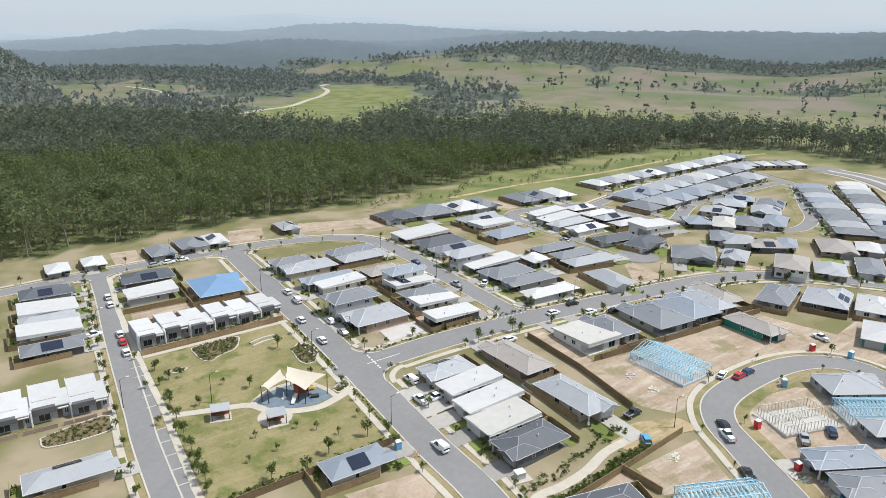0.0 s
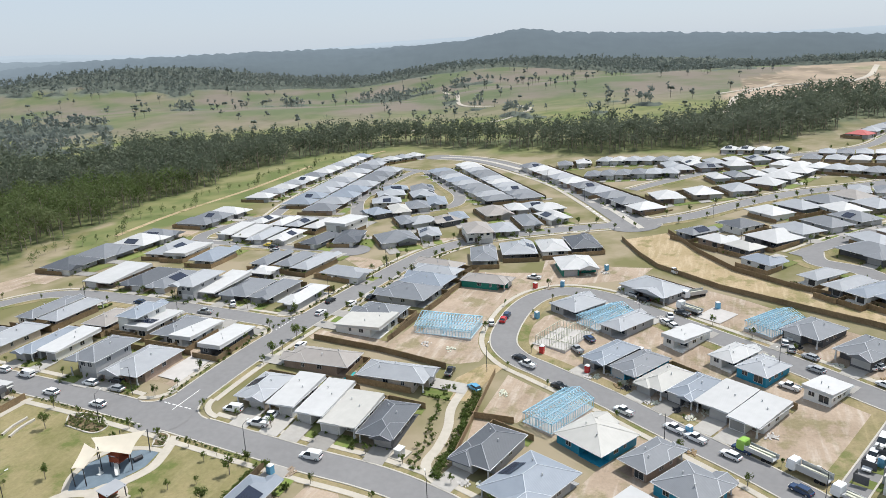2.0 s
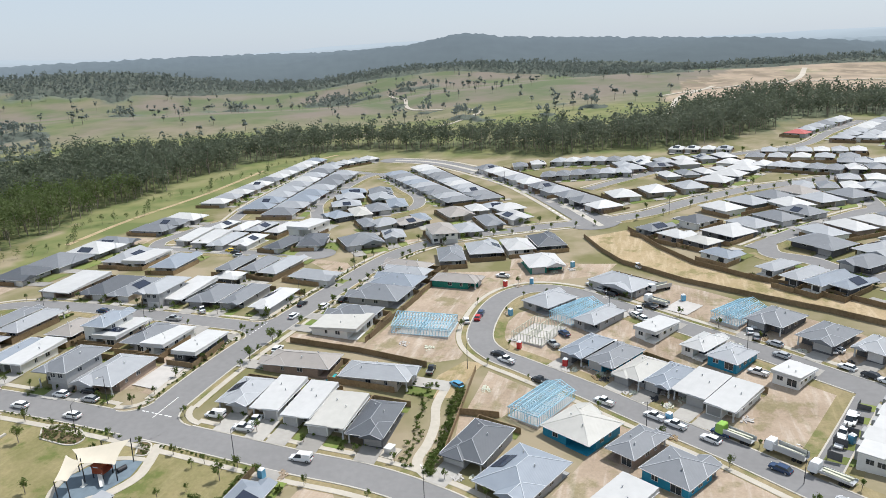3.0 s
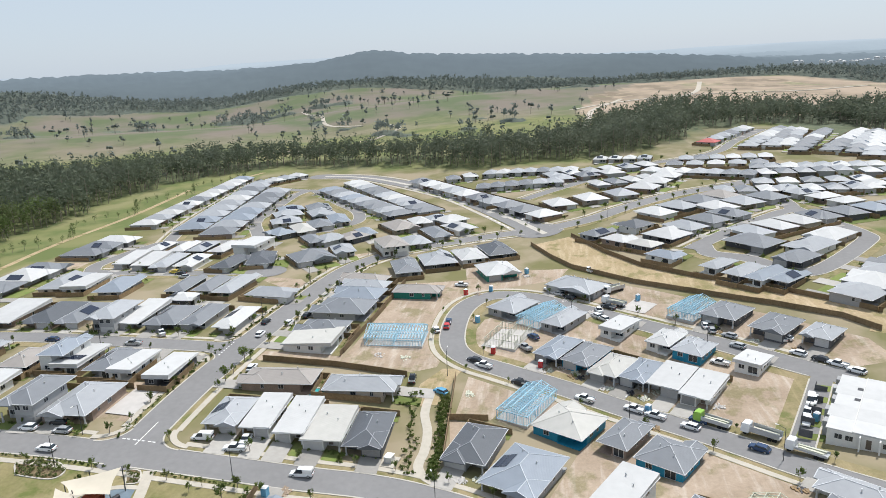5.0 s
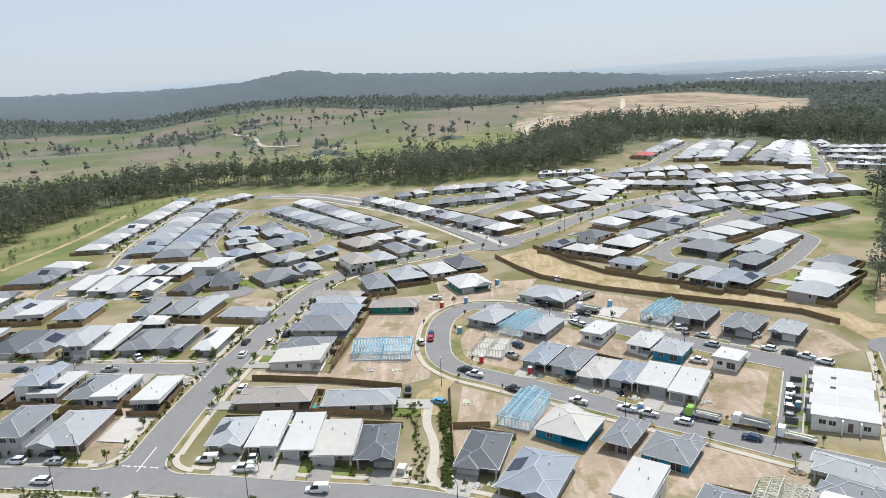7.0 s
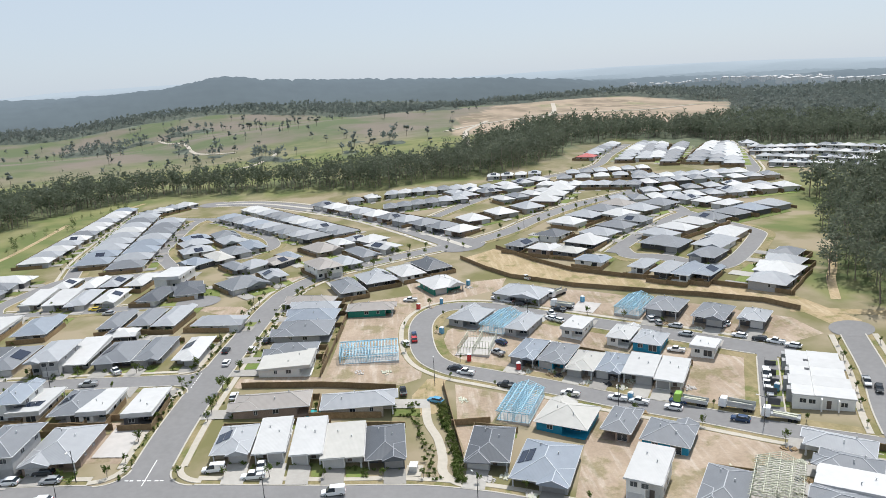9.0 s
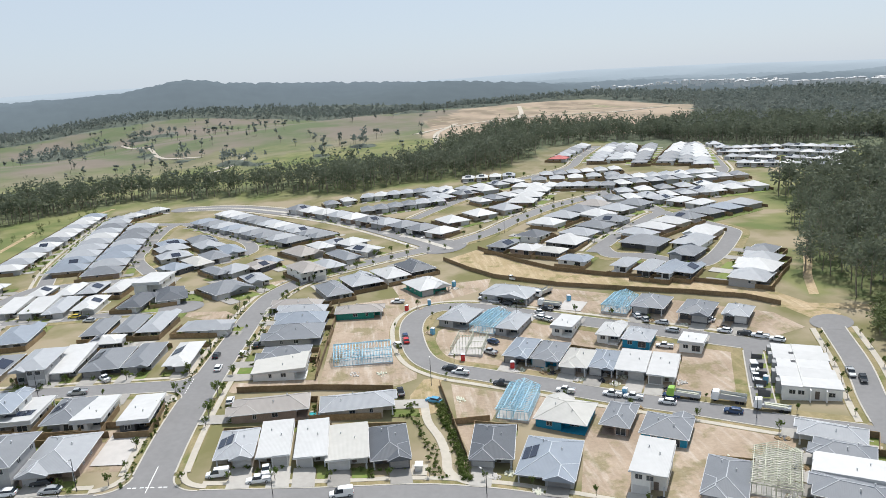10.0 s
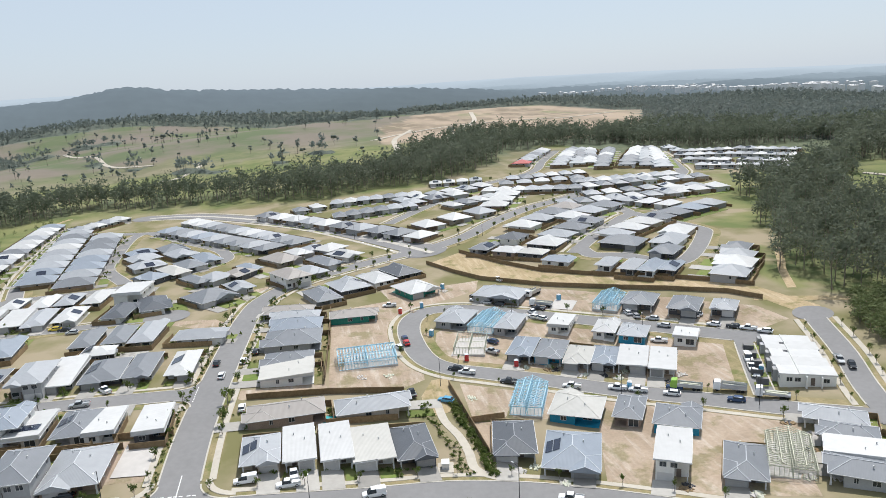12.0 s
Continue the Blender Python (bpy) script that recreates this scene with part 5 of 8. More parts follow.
STREET_ROWS = STREET_ROWS + MORE_ROWS

place(FRONT_ROW, 2, ["cream", "white", "white", "white", "dark", "brown", "cream"], [8, 0, 0, 0, 0, 0, 0])
place(STACKED_ROW, 2, ["white", "grey", "grey", "dark", "grey", "cream", "green", "green", "grey", "dark", "white", "dark"], [0, 0, 0, 0, 0, 8, 0, 0, 0, 10, 0, 0])
place(DRAIN_ROW, 2, site=True, walls= ["grey", "dark", "dark", "dark", "grey", "grey", "white", "white", "foil", "white"], panels=[0] * 10)
place(LOOP_ROW, 2, site=True, walls= ["dark", "foil", "grey", "dark", "grey", "white", "grey", "foil", "grey", "brown", "foil", "white", "grey", "white", "grey", "grey", "grey"], panels=[0, 0, 0, 0, 0, 0, 0, 0, 10] + [0] * 8)
place(FRONT_WEST, 2, ["brown", "grey", "white", "grey", "cream", "dark", "brown"], [0, 0, 0, 0, 0, 0, 0, 0, 0, 0, 8, 12, 0, 0])
place(PARALLEL_ROW, 1, (), [10])
place(FOREST_EDGE, 1)
place(WEST_SIDE, 1)
place(NORTH_MID, 1)
place(FAN_BLOCK, 1)
place(EAST_NEAR, 1)
def front_of(x, y, yaw):
    """The side of a house that looks to the nearest street."""
    best = {}
    for side, s in (("-y", -1), ("+y", 1)):
        px, py = x - s * math.sin(radians(yaw)) * 12, y + s * math.cos(radians(yaw)) * 12
        best[side] = min(np.hypot(c[:, 0] - px, c[:, 1] - py).min() for c, _ in CENTRES)
    return min(best, key=best.get)


FAR_ROWS = []


def row_yards(row, p, q, depth):
    """Turf behind and before a row of houses, and the paling fences between its yards."""
    side = 1 if row[0][8] == "-y" else -1
    line = smooth_line([p, q], 4.0)
    tagged(ribbon("lawn", line, side * (depth / 2 + 1.3), 3.0, 0.09, 0.1, M_LAWN), "strip of back-yard turf behind a row of houses", "lawn", kind="structure")
    tagged(ribbon("lawn", line, -side * (depth / 2 + 2.4), 4.2, 0.11, 0.1, M_LAWN), "front lawns before a row of houses", "lawn", kind="structure")
    b = Build()
    for x, y, w, d, yaw, _, _, _, front in row:
        t = yaw + (0 if front == "-y" else 180)
        for u in (-w / 2 - 0.5, w / 2 + 0.5):
            b.bar((*local(x, y, t, u, -d / 2 + 3), gz(x, y) + 0.75), (*local(x, y, t, u, d / 2 + 2.5), gz(x, y) + 0.75), 0.1, 1.7)
    tagged(new("yard_fences", b.mesh("yard_fences", M_FENCE)), "brown timber fences between the yards of a row of houses", "fences", kind="stuff")


for (x0, y0), (x1, y1), roofs, depth in STREET_ROWS:
    length = math.hypot(x1 - x0, y1 - y0)
    n = max(len(roofs), int(length / 14.5) + 1)
    roofs = "".join(roofs[i * len(roofs) // n] for i in range(n))
    yaw = math.degrees(math.atan2(y1 - y0, x1 - x0))
    rnd = random.Random(int(x0))
    pitch_len = length / max(1, n - 1)
    row = []
    for i, c in enumerate(roofs):
        u = i / max(1, n - 1)
        row.append((x0 + (x1 - x0) * u, y0 + (y1 - y0) * u, min(max(pitch_len * 0.82, 9.0), 14), depth, yaw + rnd.uniform(-2, 2), 2.6, c, "h", front_of(x0 + (x1 - x0) * u, y0 + (y1 - y0) * u, yaw)))
    row_yards(row, (x0, y0), (x1, y1), depth)
    if math.hypot((x0 + x1) / 2 + 30, (y0 + y1) / 2 - 90) > 447:
        FAR_ROWS.append(row)
        continue
    place(row, 0, yards=False)
    drives = []
    for x, y, w, d, a, _, _, _, side in row:
        t = a + (0 if side == "-y" else 180)
        drives.append([local(x, y, t, q, v) for q, v in ((-w * 0.4, -d / 2), (-w * 0.4, -d / 2 - 5), (-w * 0.02, -d / 2 - 5), (-w * 0.02, -d / 2))])
        drives.append([local(x, y, t, q, v) for q, v in ((-w * 0.53, -d / 2 + 2), (-w * 0.53, d / 2 + 3), (-w * 0.50, d / 2 + 3), (-w * 0.50, -d / 2 + 2))])
    vv, ff = [], []
    for q in drives[::2]:
        ff.append(tuple(range(len(vv), len(vv) + 4)))
        vv += [(px, py, gz(px, py) + 0.24) for px, py in q]
    tagged(mesh_object("driveways", vv, ff, M_DRIVE), "pale concrete driveways in front of a row of houses", "driveway", kind="stuff")
    n2 = normals(np.array([(x0, y0), (x1, y1)]))[0] * (1 if row[0][8] == "-y" else -1) * (depth / 2 + 2.6)
    fence_run([(x0 + n2[0], y0 + n2[1]), (x1 + n2[0], y1 + n2[1])])


def far_houses(rows):
    """The farthest rows of the estate, past the three hundred nearest houses, as one mass of small houses."""
    mats = [WALL["white"], WALL["grey"], WALL["brown"], M_GLASS, M_GARAGE, M_DRIVE, M_FENCE] + list(ROOF.values())
    slot = {k: 7 + i for i, k in enumerate(ROOF)}
    b, idx, rnd = Build(), [], random.Random(77)
    uv = []

    def put(v, f, m, k):
        b.add([m @ Vector(q) for q in v], f)
        idx.extend([k] * len(f))
        uv.extend(planar_uv(v, f))

    for row in rows:
        for x, y, w, d, yaw, eave, roof, _, side in row:
            m = pose(x, y, gz(x, y), 0, 0, yaw + (0 if side == "-y" else 180))
            w, d = w - 0.9 + rnd.uniform(-0.6, 0.3), d - 0.9 + rnd.uniform(-1.5, 1)
            put(*box_data(-w / 2, -d / 2, -1.5, w / 2, d / 2, eave), m, rnd.choice([0, 1, 1, 2]))
            v, f, _, rise = hip_roof(w, d, eave, 21, 0.45)
            put(v, f, m, slot[roof])
            put(*box_data(-w * 0.42, -d / 2 - 0.06, 0, -w * 0.02, -d / 2, 2.15), m, 4)
            for px in (w * 0.15, w * 0.36):
                put(*box_data(px - 0.7, -d / 2 - 0.05, 0.9, px + 0.7, -d / 2, 2.1), m, 3)
            for py in (-d * 0.2, d * 0.2):
                for sx in (-1, 1):
                    put(*box_data(sx * w / 2 - 0.05, py - 0.6, 1.0, sx * w / 2 + 0.05, py + 0.6, 2.1), m, 3)
                put(*box_data(py - 0.9, d / 2, 0.9, py + 0.9, d / 2 + 0.05, 2.1), m, 3)
            put([(-w * 0.42, -d / 2 - 5, 0.2), (-w * 0.02, -d / 2 - 5, 0.2), (-w * 0.02, -d / 2, 0.2), (-w * 0.42, -d / 2, 0.2)], [(0, 1, 2, 3)], m, 5)
            put(*box_data(-w / 2 - 0.6, d / 2 + 2.6, -1, w / 2 + 0.6, d / 2 + 2.7, 1.6), m, 6)
            if rnd.random() < 0.25:
                s = 2.4
                put([(-2, -d / 2 + s - 1.4, eave + (s - 0.95) * 0.384 + 0.1), (2, -d / 2 + s - 1.4, eave + (s - 0.95) * 0.384 + 0.1), (2, -d / 2 + s + 1.4, eave + (s + 1.85) * 0.384 + 0.1), (-2, -d / 2 + s + 1.4, eave + (s + 1.85) * 0.384 + 0.1)], [(0, 1, 2, 3)], m, 3)
    me = b.mesh("far_houses", None)
    for m in mats:
        me.materials.append(m)
    me.polygons.foreach_set("material_index", np.array(idx, np.int32))
    me.uv_layers.new(name="UVMap").data.foreach_set("uv", np.asarray(uv, np.float32).ravel())
    tagged(new("far_houses", me), "far rows of small new houses with white and grey roofs", "houses", kind="stuff")


far_houses(FAR_ROWS)

# ---- bare lots, the drain, slabs ----
def lot(points, mat, lift, label, cat):
    return tagged(patch(cat.replace(" ", "_"), points, lift, mat, 4), label, cat, kind="structure")


LOTS = [
    [(75.5, 171.3), (94.2, 173.5), (93.9, 161.2), (74.8, 160.5)],
    [(112.7, 123.3), (187.6, 119.8), (188, 99), (168.1, 98), (150.1, 100.5), (132.4, 99.3), (123.1, 95.5), (116.5, 96.1), (112.2, 102.2)],
    [(114.6, 149), (118.7, 148.4), (119.5, 123.9), (111.8, 123.2), (112.3, 146.1)],
    [(112.5, 86.8), (93.7, 87.6), (92.3, 79), (106.2, 72.2)],
    [(90.8, 88.7), (76.7, 86.5), (90.3, 81.2)],
    [(151.8, 86.5), (164.6, 73.8), (147.3, 42.6), (132.4, 18.9), (115.7, -0.1), (87.6, 13.9), (98.8, 31.2), (115.5, 58.8), (123.8, 77), (129.9, 86.3), (138.6, 89.3)],
    [(110.1, 70.6), (102.6, 58.6), (86.4, 34.7), (67.2, 13.3), (51.7, 24.3), (38.2, 30), (46.2, 49.7), (58.1, 66), (86.5, 56.5), (92, 77.2)],
    [(195.7, 58.7), (179, 30.4), (154.8, -2.9), (136.3, -21), (122.4, -23.2), (120.3, -11.3), (139.3, 6.5), (159.8, 39), (178.9, 63.3)],
    [(187.2, 117.1), (192.3, 97.5), (209.4, 100.2), (204.2, 73.1), (205.2, 59.6), (192.3, 63.4), (183, 82.3), (173.1, 95.2), (155.7, 117.2)],
    [(107.8, 299.8), (142.3, 287.7), (126.8, 276.8), (100.7, 282.3)],
    [(77.1, 305), (91.6, 302.3), (86.3, 283.7), (71.2, 283.2)],
    [(27.9, 299.7), (37.7, 298.3), (35.8, 282.5), (27.1, 282.2)],
    [(20.2, 226.6), (41.6, 225.2), (41.1, 216.5), (19.7, 215.6)],
    [(37.5, 113), (54.4, 111.3), (55.6, 105.6), (50.8, 102), (39.5, 106.2)],
    [(174, 159), (193.9, 183.9), (191, 162.4), (183.6, 156.9)],
    [(127.6, 291.7), (140.6, 291.6), (139.6, 272.9), (129.3, 271.9)],
    [(192, 286.5), (213.2, 287.2), (213.3, 268.9), (191.5, 267.7)],
    [(207.2, 146.9), (226.2, 156.1), (231.9, 145.6), (218.7, 140.8)],
]
for k, poly in enumerate(LOTS):
    lot(poly, M_DIRT, 0.030 + 0.002 * (k % 4), "bare pinkish-brown earth of an unbuilt house lot", "bare lot")
lot([(239.9, 75.5), (250.5, 58.1), (223.7, 45.1), (204.3, 32.6), (188.7, 14.2), (175.4, -7.0), (164.7, -19.0), (152.3, -30.7), (126.5, -37.4), (122.2, -29.3), (140.3, -25.9), (151.0, -19.2),
     (162.7, -3.7), (175.8, 18.4), (186.8, 36.9), (194.9, 46.1), (205.2, 57.9), (219.9, 66.5)], M_DRAIN, 0.04,
    "wide sandy drainage strip between timber fences", "drain")
for pts, w in (([(295.4, 282.7), (318.8, 285.8), (364.5, 294.2), (422.6, 304.6), (468.8, 295.6)], 3.5), ([(142.3, -23.8), (131.9, -41.5), (119, -65), (108.5, -103.4)], 4.0), ([(193.9, -68.3), (174, -56.4), (162, -48.7), (144.3, -39.9)], 3.0),
               ([(196.7, 305.9), (246, 311.5), (314.4, 311.7), (395.1, 319.6)], 3.0)):
    tagged(ribbon("track", smooth_line(pts), 0, w, 0.06, 0.1, M_DRAIN), "sandy vehicle track through rough grass", "track", kind="structure")
for poly, lab in (([(77.7, 170.5), (92, 170.2), (90.1, 163.4), (77.3, 163)], "new"), ([(166.8, 31.1), (171.3, 38), (163.1, 43.1), (159.3, 36.1)], "new"), ([(131.4, 85.6), (130.1, 75.3), (144.4, 70.2), (144.7, 80.2)], "new")):
    tagged(patch("slab", poly, 0.22, M_SLAB, 4), "freshly poured pale concrete house slab on bare earth", "slab", kind="structure")
# drain fences and long boundary fences
for pts in ([(250.5, 58.1), (223.7, 45.1), (204.3, 32.6), (188.7, 14.2), (175.4, -7), (164.7, -19), (152.3, -30.7)], [(239.9, 75.5), (219.9, 66.5), (205.2, 57.9), (194.9, 46.1), (186.8, 36.9), (175.8, 18.4), (162.7, -3.7), (151, -19.2), (140.3, -25.9)], [(112.3, 144.9), (111.8, 123.1), (109.4, 102.9)],
            [(111.8, 90.1), (92.5, 88.8), (74.9, 87.6)], [(92, 79.4), (90.5, 89.2)], [(188.5, 120.3), (150.6, 122.1), (120.9, 124)], [(20.5, 214.7), (42.5, 215.9), (58.8, 216.6)], [(19.4, 227.8), (41.2, 226.5)], [(17.7, 194.5), (57.8, 193.4)],
            [(56, 122.5), (37.7, 122.1), (15.5, 120.8)], [(95.5, 174.2), (94.9, 160.3)]):
    fence_run(pts)


# ---- plants ----
def clump_mesh(name, mat, seed, radius, height, base, leaves, leaf):
    """A bush or crown: many small leaf blades gathered in lumps with gaps between them."""
    r = np.random.RandomState(seed)
    v, f = [], []
    lumps = [(r.normal(0, 0.36, 3), r.uniform(0.4, 0.6)) for _ in range(7)]
    for i in range(leaves):
        c, s = lumps[i % 7]
        p = c + r.normal(0, 0.5, 3) * s
        p = np.array((p[0] * radius, p[1] * radius, base + height * (0.5 + 0.42 * np.clip(p[2], -1.1, 1.2))))
        a, b = r.normal(0, 1, 3), r.normal(0, 1, 3)
        a, b = a / np.linalg.norm(a) * leaf, b / np.linalg.norm(b) * leaf * 0.6
        k = len(v)
        v += [p - a, p + b, p + a, p - b]
        f.append((k, k + 1, k + 2, k + 3))
    me = bpy.data.meshes.new(name)
    me.from_pydata([tuple(q) for q in v], [], f)
    me.materials.append(mat)
    return me


def stem_mesh(seed, height, r0):
    r = random.Random(seed)
    b = Build()
    top = Vector((r.uniform(-0.2, 0.2), r.uniform(-0.2, 0.2), height))
    b.rod((0, 0, -0.3), top * 0.55, r0, r0 * 0.7).rod(top * 0.55, top, r0 * 0.7, r0 * 0.3)
    for i in range(4):
        a = i * 1.7 + r.random()
        q = top * r.uniform(0.45, 0.8)
        b.rod(q, q + Vector((math.cos(a), math.sin(a), 0.9)) * height * 0.2, r0 * 0.4, r0 * 0.15, 4)
    return b.mesh("trunk", M_BARK)


STREET_TREES = []
for k in range(4):
    hgt = (2.4, 3.0, 3.6, 4.6)[k]
    STREET_TREES.append((stem_mesh(k, hgt * 0.75, 0.06 + 0.02 * k), clump_mesh("crown", M_SHRUB, k, 0.5 + 0.2 * k, hgt * 0.72, hgt * 0.32, 150 + 40 * k, 0.15 + 0.03 * k)))
BUSHES = [clump_mesh("shrub", M_SHRUB, 20 + k, 0.45 + 0.12 * k, 0.7 + 0.25 * k, 0.0, 50, 0.2) for k in range(3)]


def street_tree(x, y, k, s=1.0):
    t = new("tree", None)
    t.matrix_basis = pose(x, y, gz(x, y), 0, 0, random.uniform(0, 360)) @ Matrix.Scale(s, 4)
    tagged(t, "young leafy street tree with a thin trunk on the verge" if k < 3 else "rounded dark green tree with a short trunk", "tree", group="street trees")
    part_of("trunk", STREET_TREES[k][0], t)
    part_of("crown", STREET_TREES[k][1], t)


def shrubbery(spots, label, size=1.0, mat=None):
    """A planted bed's low growth as one mass of small bushes."""
    v, f = [], []
    for x, y in spots:
        me = BUSHES[random.randrange(3)]
        m = pose(x, y, gz(x, y) + 0.03, 0, 0, random.uniform(0, 360)) @ Matrix.Scale(size * random.uniform(0.7, 1.25), 4)
        k = len(v)
        v += [m @ q.co for q in me.vertices]
        f += [tuple(i + k for i in p.vertices) for p in me.polygons]
    tagged(mesh_object("shrubbery", v, f, mat or M_SHRUB), label, "shrubbery", kind="stuff")


random.seed(5)
for spots in FRONT_GARDENS:
    shrubbery(spots, "a few green shrubs against a house front", 0.8)
TREE_LINES = [  # road, offset, from, to (share of its length), spacing, size
    (0, 6.6, 0.02, 0.95, 11, 1), (0, -6.6, 0.25, 0.95, 11, 1), (1, 6.0, 0.1, 0.95, 14, 1), (1, -6.0, 0.1, 0.95, 16, 0), (2, -4.6, 0.05, 0.98, 7, 2), (2, 6.9, 0.42, 0.98, 6, 2),
    (3, -6.4, 0.12, 0.97, 9, 2), (3, 6.4, 0.05, 0.97, 10, 2), (4, 6.5, 0.05, 0.95, 12, 2), (4, -6.5, 0.05, 0.95, 12, 2), (5, 5.6, 0.1, 0.9, 15, 1), (5, -5.6, 0.1, 0.9, 22, 0),
    (7, 5.6, 0.1, 0.95, 8, 1), (7, -5.6, 0.1, 0.95, 8, 1), (8, 5.4, 0.1, 0.9, 14, 1), (10, 5.4, 0.1, 0.95, 16, 1), (13, 5.4, 0.1, 0.95, 14, 1), (16, 5.4, 0.1, 0.9, 16, 2),
]
for ri, off, u0, u1, gap, size in TREE_LINES:
    line = smooth_line(ROADS[ri][0], 1.0)
    nrm = normals(line)
    seg = np.hypot(*np.diff(line, axis=0).T)
    total = seg.sum()
    arc = np.concatenate([[0], np.cumsum(seg)])
    s = u0 * total
    while s < u1 * total:
        i = int(np.searchsorted(arc, s))
        if 0 < i < len(line):
            p = line[i] + nrm[i] * (off + random.uniform(-0.4, 0.4))
            street_tree(p[0], p[1], max(0, min(3, size + random.choice([-1, 0, 0]))), random.uniform(0.8, 1.2))
        s += gap * random.uniform(0.7, 1.4)
for x, y, k, s in ((110.4, 149.5, 3, 1.1), (98, 149.2, 3, 1.1), (23.2, 175.9, 1, 1), (35.8, 161.1, 3, 0.8), (40.7, 126.4, 3, 1), (50.7, 127.6, 3, 1.0), (34, 122.5, 3, 1), (27, 124.2, 3, 1),
                   (23, 160.1, 2, 0.9), (20.2, 176.6, 2, 0.9), (55.5, 126.6, 2, 1), (49.6, 177.2, 3, 1), (29.4, 140.1, 1, .7), (31.8, 133.1, 1, .7), (42.1, 135.8, 1, .8), (45.6, 131.7, 1, .7), (25.3, 132.3, 1, .7), (38.6, 138.8, 1, .7),
                   (50.8, 158.2, 1, .9), (30.9, 166.5, 1, .7), (17.3, 163.8, 2, 1.2), (16.8, 156, 3, 0.9), (16.5, 149.2, 3, .9), (16.2, 142.3, 3, .9), (15.9, 136.4, 3, 1.0), (15.7, 130.6, 3, 1.1), (13, 156.6, 3, 0.6), (14.3, 175.3, 2, 0.8), (15.5, 192.8, 3, 0.6), (52.4, 135.4, 1, .8)):
    street_tree(x, y, k, s)

# ---- the park ----
lot([(17.6, 192.7), (58.9, 192), (56.7, 122.5), (14.1, 121.8)], M_PARK, 0.06, "dry mown turf of a small park", "park turf")
PARK_PATHS = [([(15.5, 159.5), (21.1, 157.5), (25.7, 156), (32.9, 153.5), (35.9, 148.9), (40.8, 145.6), (46.3, 143.9), (51, 144.8), (57.6, 147.1)], 2.2), ([(33.1, 153.3), (37.8, 156.7), (43.4, 157.6), (48.4, 155.9), (51.3, 150.3), (52, 145.9)], 1.3),
              ([(17.5, 193.3), (58.5, 192.3)], 1.6)]
for pts, w in PARK_PATHS:
    tagged(ribbon("footpath", smooth_line(pts, 1.0), 0, w, 0.13, 0.1, M_CONCRETE), "pale concrete path winding through the park", "footpath", kind="structure")
lot([(33.8, 153.1), (37.7, 156.2), (43.3, 157), (47.9, 155.3), (50.8, 149.8), (51.3, 146.3), (46.4, 145.3), (40.9, 146.8), (36.5, 150.3)], M_RUBBER, 0.10, "blue-grey rubber soft-fall under the playground", "soft fall")
tagged(disc("paving", 36.2, 145.6, 4.0, 0.12, M_CONCRETE), "pale concrete paving by the picnic shelter", "paving", kind="structure")


def garden_bed(outline, n, label):
    p = smooth_line(outline + outline[:1], 1.0)
    tagged(ribbon("bed_edge", p, 0, 0.35, 0.22, 0.2, M_KERB), "pale concrete edging around a garden bed", "bed edge", kind="structure")
    lot([tuple(q) for q in p[:-1:2]], M_MULCH, 0.10, label, "garden bed")
    xs, ys = [q[0] for q in outline], [q[1] for q in outline]
    spots = [(random.uniform(min(xs), max(xs)), random.uniform(min(ys), max(ys))) for _ in range(n * 12)]
    spots = [q for q in spots if inside(np.array([q[0]]), np.array([q[1]]), outline)[0]][:n]
    shrubbery(spots[:len(spots) * 2 // 3], "pale tussock grasses massed in a garden bed", 0.62, M_TUFT)
    shrubbery(spots[len(spots) * 2 // 3:], "low green shrubs massed in a garden bed", 0.66)


garden_bed([(29.5, 189.4), (31.1, 191.2), (42.1, 191), (41.7, 186.7), (39.4, 183.5), (34.9, 182.1), (31.9, 180.3), (30.2, 182.9)], 230, "mulched garden bed thick with low green shrubs")
garden_bed([(52, 173.7), (55.8, 176.6), (57.6, 173.6), (57.5, 168.3), (54.8, 164.4), (51.7, 165.5)], 150, "mulched garden bed with grasses and shrubs")
garden_bed([(21.1, 180.6), (23.8, 181.5), (25.7, 180.1), (23.2, 179)], 10, "small oval garden bed with a few shrubs")
garden_bed([(52.6, 149.2), (56.9, 151.6), (57.1, 148.7), (53.5, 147.1)], 22, "small planted bed beside the park path")
garden_bed([(-10, 165.2), (-2.5, 167), (4, 167.4), (4.1, 161.1), (-2.9, 159.8), (-9.4, 160.8)], 120, "curved planted bed with young trees and shrubs")
shrubbery([(16.2 + i * 0.51 + random.uniform(-0.3, 0.3), 123.3 + i * 0.012 + random.uniform(-0.5, 0.5)) for i in range(78)], "low shrubs in the mulched strip along the park fence", 0.9)
walkway = smooth_line([(64.5, 86.6), (66.4, 89.9), (70.2, 92.4), (76.8, 92.2), (84.3, 92.9), (92.3, 95), (101.4, 95.2)], 0.5)
strip_s, strip_n = [], []
for q in walkway[8:]:
    strip_s += [(q[0] + random.uniform(-0.5, 0.5), 88.8 + (q[0] - 75) * 0.07 + random.uniform(-0.6, 1.6)) for _ in range(2)]
    if random.random() < 0.7:
        strip_n.append((q[0], q[1] + random.uniform(1.8, 4.6)))
shrubbery(strip_s, "dense green hedge planting between walkway and fence", 1.15)
shrubbery(strip_n, "loose shrubs planted beside the walkway", 1.0)
